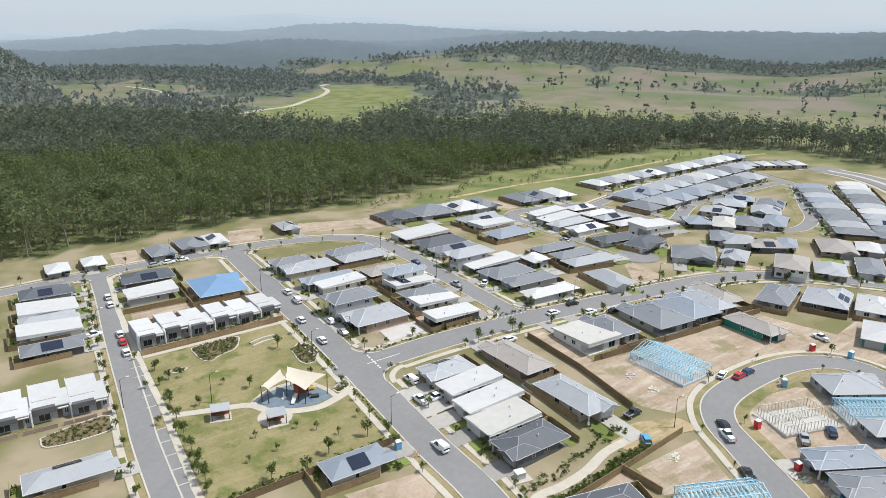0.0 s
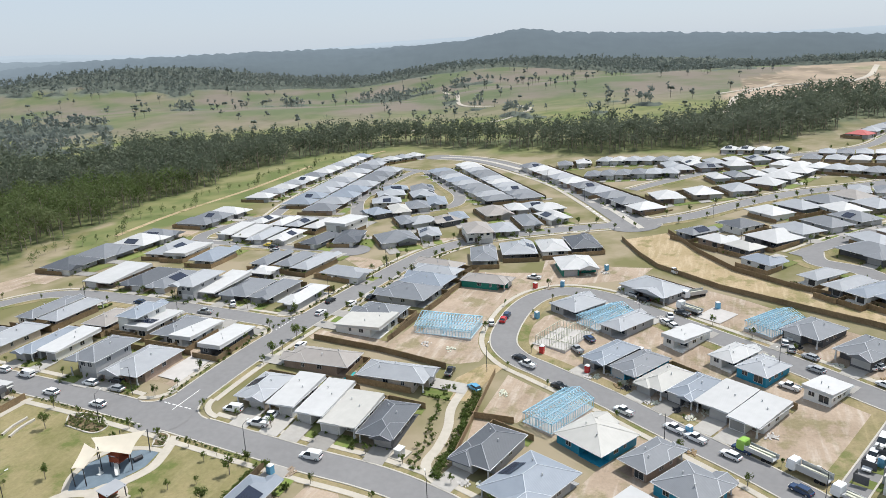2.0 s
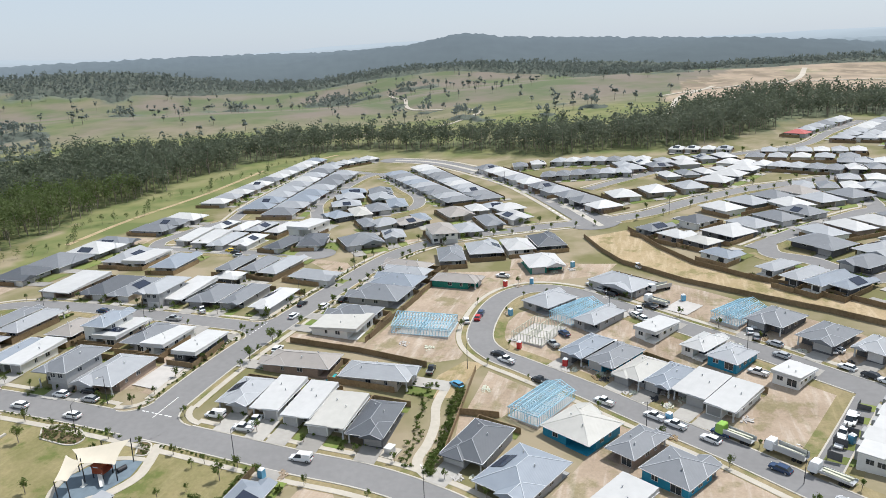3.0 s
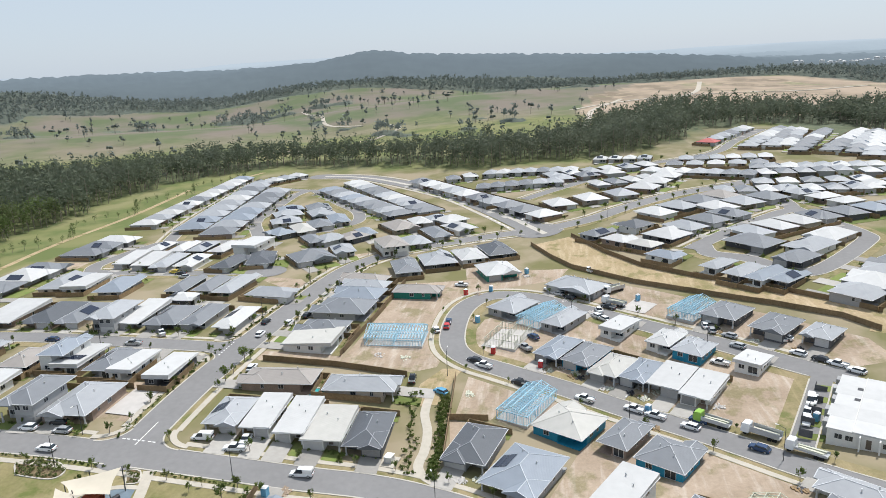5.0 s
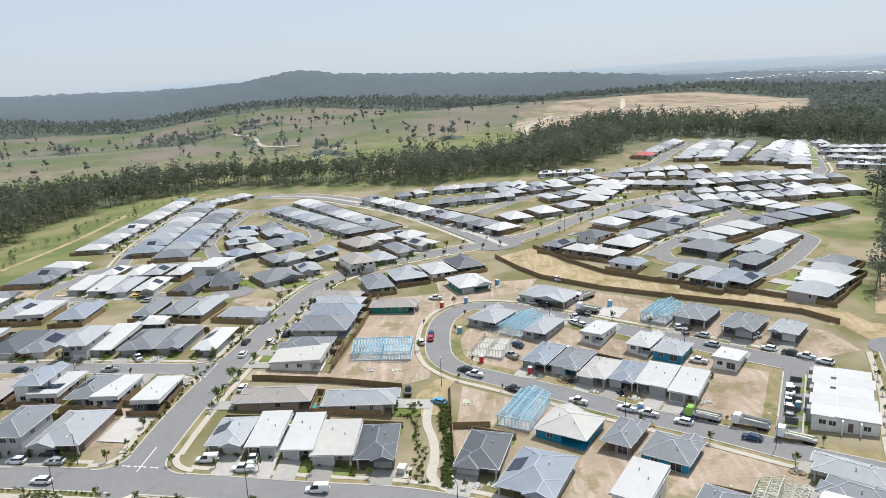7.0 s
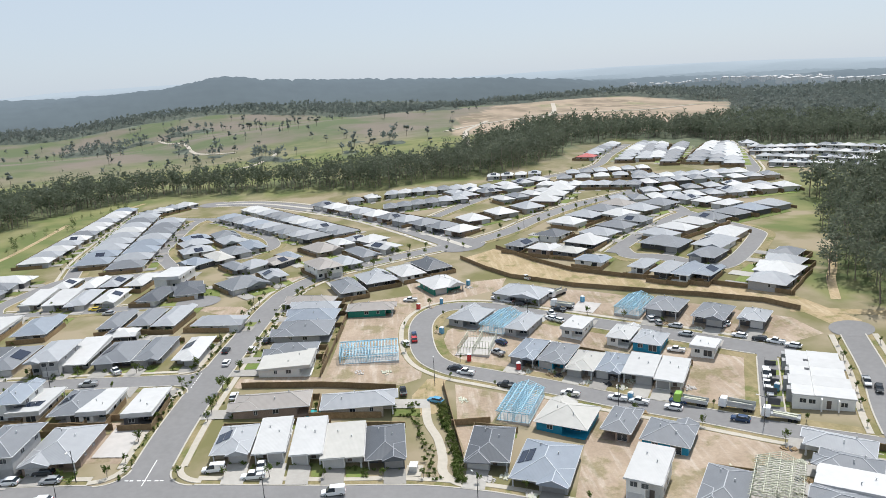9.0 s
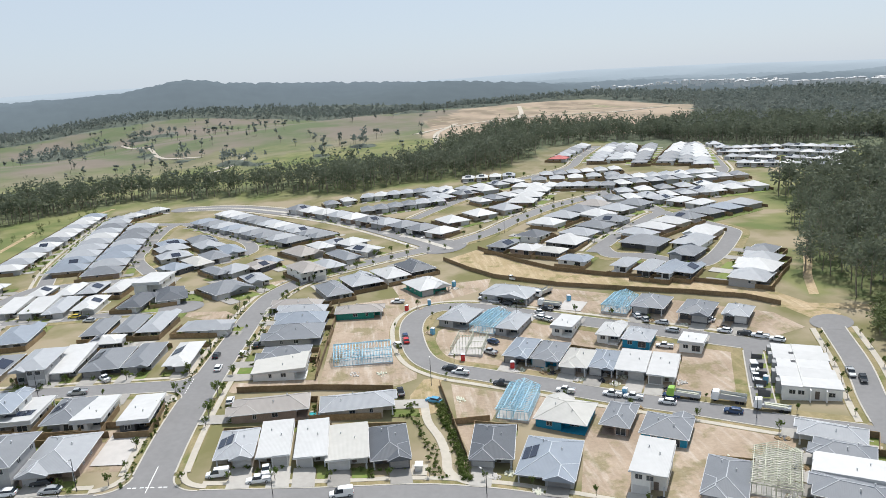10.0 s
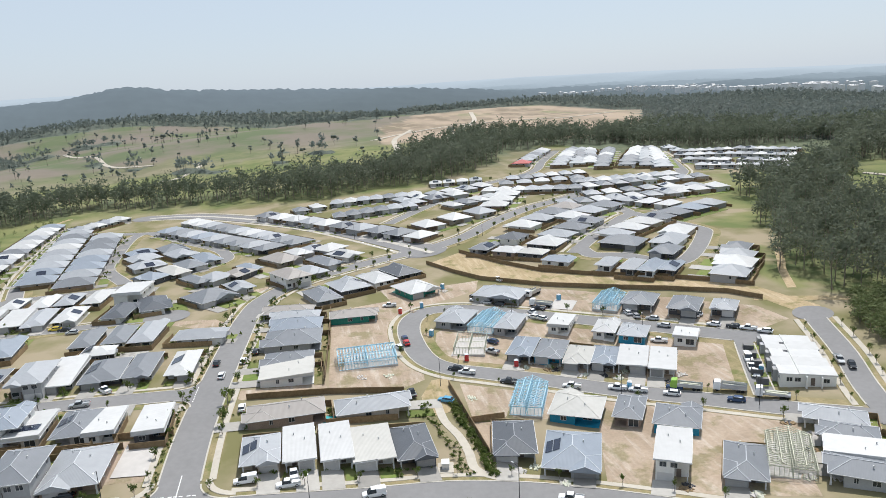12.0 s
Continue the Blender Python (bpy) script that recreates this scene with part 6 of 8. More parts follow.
for off, lo, hi in ((5.4, 0.02, 0.5), (-6.9, 0.3, 0.62)):
    rl = smooth_line(ROADS[3][0], 1.2)
    rn = normals(rl)
    k0, k1 = int(lo * len(rl)), int(hi * len(rl))
    shrubbery([tuple(rl[i] + rn[i] * (off + random.uniform(-0.7, 0.7))) for i in range(k0, k1) if random.random() < 0.75], "shrubs planted along the verge of the street", 0.9)
tagged(ribbon("footpath", smooth_line([(64.5, 86.6), (66.4, 89.9), (70.2, 92.4), (76.8, 92.2), (84.3, 92.9), (92.3, 95), (101.4, 95.2)], 1.0), 0, 2.2, 0.14, 0.1, M_CONCRETE), "pale concrete walkway curving between planted beds", "footpath", kind="structure")
lot([(96.7, 92.3), (94.7, 99), (106.1, 98.7), (115.6, 94.3), (116.7, 88.6), (110.9, 90.3)], M_DRAIN, 0.11, "sandy gravel apron at the end of the walkway", "apron")
tagged(ribbon("pool_edge", smooth_line([(93.8, 125.4), (98.3, 125.3), (98.2, 121.6), (93.7, 121.7), (93.8, 125.4)], 0.8), 0, 0.5, 0.3, 0.4, M_KERB), "pale paving around a small pool", "pool edge", kind="structure")
lot([(94, 125.2), (98.2, 125.1), (98.1, 121.8), (93.9, 121.9)], M_POOL, 0.27, "small turquoise back-yard swimming pool", "pool")

shrubbery([(58.7 - i * 0.045 + random.uniform(-0.3, 0.3), 191 - i * 1.12 + random.uniform(-0.3, 0.3)) for i in range(58) if not 30 < i < 40], "row of small shrubs along the park's edge", 0.7)
shrubbery([(20.1 + i * 0.8 + random.uniform(-0.3, 0.3), 197.8 + random.uniform(-0.4, 0.4)) for i in range(46)], "low planting in front of the town houses", 0.75)
SMALL_BUSH = clump_mesh("shrub", M_SHRUB, 41, 0.7, 1.3, 0.0, 14, 0.42)
v, f = [], []
for x, y in YARD_BUSHES:
    m = pose(x, y, gz(x, y) + 0.1, 0, 0, random.uniform(0, 360)) @ Matrix.Scale(random.uniform(0.6, 1.4), 4)
    k = len(v)
    v += [m @ q.co for q in SMALL_BUSH.vertices]
    f += [tuple(i + k for i in p.vertices) for p in SMALL_BUSH.polygons]
tagged(mesh_object("yard_shrubs", v, f, M_SHRUB), "small green bushes in the yards of the farther houses", "shrubbery", kind="stuff")


def playground():
    t = new("playground", None)
    t.matrix_basis = pose(43.0, 151.0, gz(43.0, 151.0))
    tagged(t, "playground tower with slides under cream shade sails on blue soft fall", "playground")
    posts = [(-6.9, 2.4, 4.2), (-6.0, 0.4, 4.0), (-0.9, 1.6, 5.6), (7.6, -3.0, 5.6), (1.6, 5.2, 5.4), (1.4, -4.2, 3.6), (6.2, 3.2, 5.0)]
    for x, y, h in posts:
        Build().rod((x, y, -0.4), (x * 1.02, y * 1.02, h), 0.12, 0.09, 8).part("post", M_POST, t)

    def sail(a, b, c, d):
        n = 8
        v, f = [], []
        for i in range(n + 1):
            for j in range(n + 1):
                u, w = i / n, j / n
                p = (Vector(a) * (1 - u) + Vector(b) * u) * (1 - w) + (Vector(d) * (1 - u) + Vector(c) * u) * w
                pull = 0.16 * math.sin(math.pi * u) * math.sin(math.pi * w)
                edge = 0.10 * (math.sin(math.pi * u) * abs(2 * w - 1) + math.sin(math.pi * w) * abs(2 * u - 1))
                mid = (Vector(a) + Vector(b) + Vector(c) + Vector(d)) / 4
                p = p.lerp(mid, edge) + Vector((0, 0, -pull * 2))
                v.append(p)
        m = n + 1
        f = [(i * m + j, (i + 1) * m + j, (i + 1) * m + j + 1, i * m + j + 1) for i in range(n) for j in range(n)]
        o = mesh_object("shade_sail", v + [p + Vector((0, 0, -0.03)) for p in v], f + [tuple(k + m * m for k in q[::-1]) for q in f], M_SAIL, t, smooth=True)
        o["label"] = "cream stretched shade sail"

    sail((-7.0, 2.5, 4.1), (-1.0, 5.0, 5.9), (-0.8, 1.5, 4.9), (-6.0, 0.4, 3.9))
    sail((1.0, 5.4, 5.9), (7.6, -3.0, 5.5), (1.5, -4.2, 3.5), (-1.6, 1.8, 4.9))
    Build().box(0.6, -1.6, 1.3, 3.4, 1.0, 1.5).box(0.6, -1.6, 1.5, 0.75, 1.0, 2.6).box(3.25, -1.6, 1.5, 3.4, 1.0, 2.6).part("platform", M_RED, t, "rust red panelled platform")
    Build().add([(0.4, -1.9, 3.0), (3.6, -1.9, 3.0), (3.6, 1.3, 3.0), (0.4, 1.3, 3.0), (2.0, -0.3, 4.0)], [(0, 1, 4), (1, 2, 4), (2, 3, 4), (3, 0, 4), (3, 2, 1, 0)]).part("tower_roof", M_RED, t, "dark red pointed roof")
    for x, y in ((0.7, -1.5), (3.3, -1.5), (0.7, 0.9), (3.3, 0.9)):
        Build().box(x - 0.08, y - 0.08, -0.2, x + 0.08, y + 0.08, 3.05).part("tower_post", M_POST, t)
    Build().bar((0.6, -0.8, 1.4), (-1.4, -3.0, 0.25), 0.7, 0.1).bar((0.3, -0.55, 1.65), (-1.7, -2.75, 0.5), 0.06, 0.35).bar((0.9, -1.05, 1.65), (-1.1, -3.25, 0.5), 0.06, 0.35).part("slide", M_LAMP_GLASS, t, "pale grey slide")
    Build().bar((3.3, 0.2, 1.9), (6.2, 0.9, 0.6), 0.6, 0.5).part("slide", M_YELLOW, t, "yellow tube slide")
    Build().rod((3.6, -2.4, 0.5), (5.4, -3.0, 0.5), 0.5, 0.5, 10).part("tunnel", M_POST, t)
    Build().box(-2.6, 0.6, 0.05, -1.4, 1.4, 0.25).rod((-2.0, 1.0, 0.2), (-2.0, 1.0, 1.7), 0.25, 0.1, 8).part("spinner", M_LAMP_GLASS, t)


playground()


def shelter(x, y, yaw):
    t = new("picnic_shelter", None)
    t.matrix_basis = pose(x, y, gz(x, y), 0, 0, yaw)
    tagged(t, "small park shelter with grey steel roof and timber table", "picnic shelter", group="picnic shelters")
    Build().add([(-2.2, -1.6, 2.5), (2.2, -1.6, 2.5), (2.2, 1.6, 2.9), (-2.2, 1.6, 2.9), (-2.2, -1.6, 2.62), (2.2, -1.6, 2.62), (2.2, 1.6, 3.02), (-2.2, 1.6, 3.02)],
                [(0, 3, 2, 1), (4, 5, 6, 7), (0, 1, 5, 4), (1, 2, 6, 5), (2, 3, 7, 6), (3, 0, 4, 7)]).part("roof", ROOF["l"], t)
    Build().box(-2.4, -2.0, -0.3, 2.4, 2.0, 0.16).part("floor", M_CONCRETE, t)
    for px in (-1.9, 1.9):
        for py in (-1.3, 1.3):
            Build().box(px - 0.08, py - 0.08, 0, px + 0.08, py + 0.08, 2.7).part("post", M_POST, t)
    Build().box(-1.9, 1.2, 0.16, 1.9, 1.3, 2.2).part("screen", M_RED, t, "rust brown slatted screen")
    Build().box(-0.9, -0.4, 0.85, 0.9, 0.4, 0.92).box(-0.1, -0.1, 0.1, 0.1, 0.1, 0.86).part("table", M_FENCE, t)
    for py in (-0.75, 0.75):
        Build().box(-0.9, py - 0.15, 0.55, 0.9, py + 0.15, 0.6).box(-0.06, py - 0.06, 0.1, 0.06, py + 0.06, 0.56).part("bench", M_FENCE, t)


shelter(35.7, 143.2, -8)
shelter(25.6, 152.1, -15)
for y in (186.5, 184.2):
    tagged(ribbon("seat_wall", smooth_line([(44.2, y - 2.4), (47.6, y - 1.5), (51.4, y - 1.5)], 0.8), 0, 0.5, 0.5, 0.5, M_KERB), "low curved pale concrete seating wall on the turf", "seat wall", kind="structure")


def street_lamp(x, y, yaw):
    t = new("street_lamp", None)
    t.matrix_basis = pose(x, y, gz(x, y), 0, 0, yaw)
    tagged(t, "slender grey steel street lamp with an outreach arm", "street lamp", group="street lamps")
    Build().rod((0, 0, -0.3), (0, 0, 7.5), 0.09, 0.06, 6).part("pole", M_POST, t)
    Build().rod((0, 0, 7.4), (1.6, 0, 7.9), 0.05, 0.04, 5).part("arm", M_POST, t)
    Build().box(1.4, -0.12, 7.84, 2.1, 0.12, 7.96).part("lamp_head", M_LAMP_GLASS, t)


for x, y, a in ((55.4, 167.1, -2), (25.9, 159.7, -2), (56, 86.1, 30), (78.3, 16.7, 60), (68.1, 169.6, 179), (111.8, 92.4, 0), (226.1, 30.5, -2), (61.1, 220.4, -1), (57.3, 128.3, -2), (115.3, 235.8, -1), (115.8, 197.3, 1), (143.5, 158.1, 266), (182.6, 155.7, 264),
                (133.1, 21.8, 145), (156.8, 59, 147), (95.1, 46.2, 147), (10.5, 216.9, -2), (7.8, 168.8, -2), (272.4, 41.2, -3), (307.8, 103.7, -1), (352.2, 133.5, -1), (46.6, 279.9, 268), (91.6, 275.7, 268)):
    street_lamp(x, y, a)


# ---- the rows of town houses with flat white roofs ----
def terrace(x, y, length, depth, yaw, units):
    t = new("terrace_house", None)
    t.matrix_basis = pose(x, y, gz(x, y), 0, 0, yaw)
    tagged(t, "attached town houses with flat white roofs and dark grey fronts", "terrace house")
    u, F, B = length / units, -depth / 2, depth / 2
    for i in range(units):
        x0 = -length / 2 + i * u
        s = 0.9 if i % 2 else 0.0
        h = 3.0 + 0.3 * (i % 2)
        cut = 5.2
        c0 = x0 + u - 1.5                                   # a narrow court is cut into the back of each unit
        Build().box(x0, F + s, -1.2, c0, B, h).box(c0, F + s, -1.2, x0 + u, B - cut, h).part("wall", WALL["grey"], t)
        rf = Build().box(x0 + 0.02, F + s - 0.5, h, c0 + 0.15, B + 0.25, h + 0.22).box(c0 + 0.15, F + s - 0.5, h, x0 + u - 0.02, B - cut + 0.22, h + 0.22)
        rf.box(x0 + 0.02, F + s - 0.5, h + 0.22, x0 + 0.25, B + 0.25, h + 0.5).box(x0 + 0.25, F + s + 3.6, h + 0.22, x0 + u * 0.7, F + s + 3.85, h + 0.4)
        rf.part("roof", ROOF["w"], t)
        Build().box(x0 - 0.16, F - 0.6, -0.6, x0 + 0.16, F + 2, h + 0.3).part("fin_wall", WALL["white"], t)
        Build().box(x0 + 0.35, F + s - 1.3, 2.35, x0 + u * 0.62, F + s - 0.02, h + 0.55).part("front_panel", WALL["dark"], t, "dark grey parapet box")
        Build().box(x0 + u * 0.66, F + s - 0.7, 2.6, x0 + u - 0.4, F + s - 0.03, 2.8).part("door_canopy", WALL["white"], t)
        for px, ww, hh, z in ((u * 0.32, 2.4, 1.9, 0.15), (u * 0.92, 0.9, 1.2, 0.95)):
            fr, gl, both = window_mesh(ww, hh)
            part_of("pane", gl, part_of("window", fr, t, pose(x0 + px - (0.25 if ww < 1 else 0), F + s - 0.01, z)))
        part_of("front_door", W_MESH["door"], t, pose(x0 + u * 0.72, F + s - 0.01, 0.02))
        fr, gl, both = window_mesh(1.5, 1.2)
        part_of("pane", gl, part_of("window", fr, t, pose(x0 + u * 0.4, B + 0.01, 1.0, 0, 0, 180)))
        Build().box(x0 + 0.2, F - 3.4, -0.5, x0 + u * 0.6, F - 3.2, 0.9).box(x0 + u * 0.75, F - 3.4, -0.5, x0 + u, F - 3.2, 0.9).part("front_fence", WALL["brown"], t, "low grey-brown front wall")
    return t


terrace(38.8, 205.2, 42, 13, 1, 6)
terrace(-6.5, 178.7, 24, 14, -2, 3)


def white_terrace(x, y, yaw):
    """Five attached houses under one low white roof, stepped along both sides."""
    t = new("terrace_house", None)
    t.matrix_basis = pose(x, y, gz(x, y), 0, 0, yaw)
    tagged(t, "attached white town houses under one broad low white roof", "terrace house")
    u, half = 6.1, 15.25
    for i in range(5):
        x0 = -half + i * u
        x1 = x0 + u
        f, b = -5.6 - 0.55 * (i % 2) - 0.5 * (i == 0), 6.4 + (0, 0.7, 0.2, 0.9, 1.3)[i]
        m, r = -0.9, -0.35 * (i == 0)
        Build().box(x0, f, -1.2, x1, b, 2.75 + r).part("wall", WALL["white" if i else "grey"], t)
        rf = Build()
        ys = (f - 0.3, m, m, b + 0.3)
        for k in range(2):
            ya, yb = ys[2 * k], ys[2 * k + 1]
            rf.box(x0 + 0.01, ya, 2.76 + r, x1 - 0.01, yb, 3.0 + r + 0.16 * k)
        rf.part("roof", ROOF["w"], t)
        Build().box(x0 - 0.1, m - 0.1, 3.01 + r, x1 - 0.1, m - 0.004, 3.3 + r).part("parapet", WALL["white"], t)
        Build().box(x0 + 0.3, f - 1.2, -0.9, x0 + 2.6, f - 0.02, 2.55 + r).part("porch", WALL["grey"], t, "pale grey entry box")
        # thin dark plate laid on the roof for the shade inside a light well
        if i in (1, 2):
            Build().box(x0 + 0.9, m - 1.4, 3.004, x0 + 2.4, m - 0.2, 3.03).part("well_shade_plate", M_POST, t, "dark plate painting a shaded recess on the white roof")
        Build().box(x0 + 3.2, f - 5.4, -0.8, x0 + 5.6, f - 5.3, 1.0).box(x0 + 5.5, f - 5.3, -0.8, x0 + 5.6, f - 2.6, 1.0).part("front_fence", WALL["dark"], t, "charcoal slatted court screen")
        fr, gl, both = window_mesh(1.5, 1.2)
        part_of("pane", gl, part_of("window", fr, t, pose(x0 + 4.4, f - 0.01, 0.9)))
        part_of("pane", gl, part_of("window", fr, t, pose(x0 + 2.6, b + 0.01, 0.9, 0, 0, 180)))
        part_of("front_door", W_MESH["door"], t, pose(x0 + 1.4, f - 1.21, 0.02))
    fr, gl, both = window_mesh(1.5, 1.2)                # the end wall towards the street
    for v in (-3.4, -1.4, 5.4):
        part_of("pane", gl, part_of("window", fr, t, pose(half + 0.01, v, 0.9, 0, 0, 90)))
    part_of("front_door", W_MESH["door"], t, pose(half + 0.01, 2.2, 0.02, 0, 0, 90))
    for v in (0.6, 4.2):
        Build().box(half + 0.01, v - 0.15, -0.9, half + 1.2, v + 0.15, 2.74).part("fin_wall", WALL["white"], t)
    return t


white_terrace(96.0, -5.2, 154)
for i in range(5):
    a = local(96.0, -5.2, 154, -12.8 + i * 6.1 + 1.7, -8.7)
    tagged(patch("lawn", rect(a[0], a[1], 3.0, 5.6, 154), 0.16, M_LAWN, 3), "tiny green court between garages", "lawn", kind="structure")


# ---- houses being framed ----
def truss_mesh(span, rise, mat):
    b = Build()
    h = span / 2
    b.bar((-h, 0, 0), (h, 0, 0), 0.11).bar((-h - 0.4, 0, -0.1), (0, 0, rise), 0.11).bar((h + 0.4, 0, -0.1), (0, 0, rise), 0.11)
    b.bar((0, 0, 0), (0, 0, rise), 0.09).bar((-h / 2, 0, 0), (-h / 2, 0, rise / 2), 0.09).bar((h / 2, 0, 0), (h / 2, 0, rise / 2), 0.09)
    b.bar((-h / 2, 0, rise / 2), (0, 0, 0), 0.09).bar((h / 2, 0, rise / 2), (0, 0, 0), 0.09)
    return b.mesh("truss", mat)


def framed_house(x, y, w, d, yaw, mat, label, roofed=True, height=2.5):
    t = new("unfinished_house", None)
    t.matrix_basis = pose(x, y, gz(x, y) + 0.05, 0, 0, yaw)
    tagged(t, label, "unfinished house", group="houses under construction")
    Build().box(-w / 2 - 0.2, -d / 2 - 0.2, -0.8, w / 2 + 0.2, d / 2 + 0.2, 0.2).part("slab", M_SLAB, t)

    def stud_wall(a, b):
        q = Build()
        L = math.hypot(b[0] - a[0], b[1] - a[1])
        n = max(2, int(L / 0.9))
        for z in (0.25, height):
            q.bar((a[0], a[1], z), (b[0], b[1], z), 0.11)
        for i in range(n + 1):
            p = (a[0] + (b[0] - a[0]) * i / n, a[1] + (b[1] - a[1]) * i / n)
            q.bar((p[0], p[1], 0.2), (p[0], p[1], height), 0.10)
        q.part("stud_wall", mat, t)

    A, B = w / 2, d / 2
    for a, b in (((-A, -B), (A, -B)), ((A, -B), (A, B)), ((A, B), (-A, B)), ((-A, B), (-A, -B)), ((-A, 0.1), (A, 0.1)), ((-A * 0.3, -B), (-A * 0.3, B)), ((A * 0.4, 0), (A * 0.4, B))):
        stud_wall(a, b)
    if roofed:
        me = truss_mesh(min(w, d), min(w, d) * 0.2, mat)
        n = int(max(w, d) / 0.95)
        for i in range(n + 1):
            s = -max(w, d) / 2 + max(w, d) * i / n
            part_of("truss", me, t, pose(0, s, height + 0.1) if d > w else pose(s, 0, height + 0.1, 0, 0, 90))
        ridge = Build()
        for k in (-0.5, -0.25, 0.0, 0.25, 0.5):
            zz = height + 0.2 + min(w, d) * 0.2 * (1 - 2 * abs(k))
            if d > w:
                ridge.bar((k * w, -d / 2, zz), (k * w, d / 2, zz), 0.12)
            else:
                ridge.bar((-w / 2, k * d, zz), (w / 2, k * d, zz), 0.12)
        ridge.part("batten", mat, t)


BLUE = "unfinished house of pale blue steel studs and trusses"
framed_house(133.2, 111.2, 11.5, 17.2, 1, M_STEEL_FRAME, BLUE)
framed_house(99.3, 70.5, 16.5, 8.2, -24, M_STEEL_FRAME, BLUE)
framed_house(153.7, 68.5, 15.5, 8.5, -33, M_STEEL_FRAME, BLUE)
framed_house(159.9, 21.6, 15, 8.6, -36, M_STEEL_FRAME, BLUE)
framed_house(137.5, 77.9, 14, 9.5, -18, M_TIMBER_FRAME, "unfinished house of open pine wall frames", False)
framed_house(52.5, 26.8, 15.5, 9.0, -31, M_TIMBER_FRAME, "unfinished house with pine wall frames and trusses", True, 2.4)


# ---- vehicles ----
def loft(sections):
    """A closed body through cross-sections, each a list of points."""
    v, f, n = [], [], len(sections[0])
    for s in sections:
        v += s
    for i in range(len(sections) - 1):
        f += [(i * n + j, i * n + (j + 1) % n, (i + 1) * n + (j + 1) % n, (i + 1) * n + j) for j in range(n)]
    f += [tuple(range(n))[::-1], tuple(range(len(v) - n, len(v)))]
    return v, f


def ring(x, half, z0, z1, tuck=0.08):
    return [(x, -half, z0), (x, half, z0), (x, half + 0.02, (z0 + z1) / 2), (x, half - tuck, z1), (x, -half + tuck, z1), (x, -half - 0.02, (z0 + z1) / 2)]


WHEEL = Build().rod((0, -0.12, 0), (0, 0.12, 0), 0.34, 0.34, 12).mesh("wheel", M_TYRE)
RIM = Build().rod((0, -0.13, 0), (0, 0.13, 0), 0.21, 0.21, 10).mesh("rim", PAINT["silver"])
CAR_MESH = {}


def car_meshes(kind, paint):
    key = kind, paint
    if key in CAR_MESH:
        return CAR_MESH[key]
    L = {"c": 4.5, "u": 5.2, "v": 5.0}[kind] / 2
    body = Build().add(*loft([ring(-L, 0.78, 0.45, 0.85), ring(-L + 0.15, 0.86, 0.3, 0.95), ring(-0.6, 0.9, 0.26, 0.98), ring(L - 1.2, 0.9, 0.26, 0.95), ring(L - 0.2, 0.84, 0.3, 0.82), ring(L, 0.74, 0.42, 0.7)]))
    if kind == "c":
        a, b, c, d, top = -L + 0.25, -L + 0.8, 0.5, L - 1.25, 1.48
    elif kind == "v":
        a, b, c, d, top = -L + 0.06, -L + 0.2, L - 1.9, L - 1.0, 1.92
    else:
        a, b, c, d, top = -0.75, -0.45, 0.75, L - 1.3, 1.72
    glass = Build().add(*loft([ring(a, 0.80, 0.9, 0.96), ring(b, 0.78, 0.9, top - 0.06, 0.12), ring(c, 0.78, 0.9, top - 0.06, 0.12), ring(d, 0.80, 0.9, 0.97)]))
    roof = Build().add(*loft([ring(b - 0.05, 0.66, top - 0.08, top - 0.02), ring(b + 0.15, 0.70, top - 0.08, top), ring(c - 0.1, 0.70, top - 0.08, top), ring(c + 0.08, 0.64, top - 0.08, top - 0.02)]))
    tray = None
    if kind == "u":
        tray = Build().box(-L + 0.05, -0.9, 0.85, -0.85, 0.9, 0.93).box(-L + 0.05, -0.9, 0.93, -0.85, -0.84, 1.2).box(-L + 0.05, 0.84, 0.93, -0.85, 0.9, 1.2).box(-L + 0.05, -0.84, 0.93, -L + 0.11, 0.84, 1.2).mesh("tray", PAINT["silver"])
    if kind == "v":
        roof.box(a + 0.05, -0.82, 0.95, c - 1.0, 0.82, top - 0.06)
    CAR_MESH[key] = (body.mesh("body", PAINT[paint]), glass.mesh("glazing", M_GLASS), roof.mesh("roof", PAINT[paint]), tray, L)
    return CAR_MESH[key]


HEAD = Build().box(-0.05, -0.17, -0.08, 0.05, 0.17, 0.08).mesh("headlight", M_LAMP_GLASS)
TAIL = Build().box(-0.05, -0.14, -0.1, 0.05, 0.14, 0.1).mesh("tail_light", M_TAIL)


def car(x, y, yaw, kind, paint):
    body, glass, roof, tray, L = car_meshes(kind, paint)
    name = {"c": "car", "u": "utility_vehicle", "v": "van"}[kind]
    t = new(name, None)
    t.matrix_basis = pose(x, y, gz(x, y) + 0.10, 0, 0, yaw)
    what = {"c": "car with dark windows parked by the kerb", "u": "utility vehicle with an open tray parked by the kerb", "v": "van with a high roof parked by the kerb"}[kind]
    tagged(t, {"dark": "black", "navy": "dark navy blue", "blue": "light blue", "white": "clean white", "silver": "silver grey", "red": "bright red", "green": "lime green", "yellow": "bright yellow"}[paint] + " " + what, name.replace("_", " "), group="parked vehicles")
    part_of("body", body, t)
    part_of("glazing", glass, t)
    part_of("roof", roof, t)
    if tray:
        part_of("tray", tray, t)
    for sx in (-L + 0.85, L - 0.9):
        for sy in (-0.8, 0.8):
            part_of("rim", RIM, part_of("wheel", WHEEL, t, pose(sx, sy, 0.34)))
    for sy in (-0.62, 0.62):
        part_of("headlight", HEAD, t, pose(L - 0.04, sy, 0.66))
        part_of("tail_light", TAIL, t, pose(-L + 0.03, sy, 0.75))


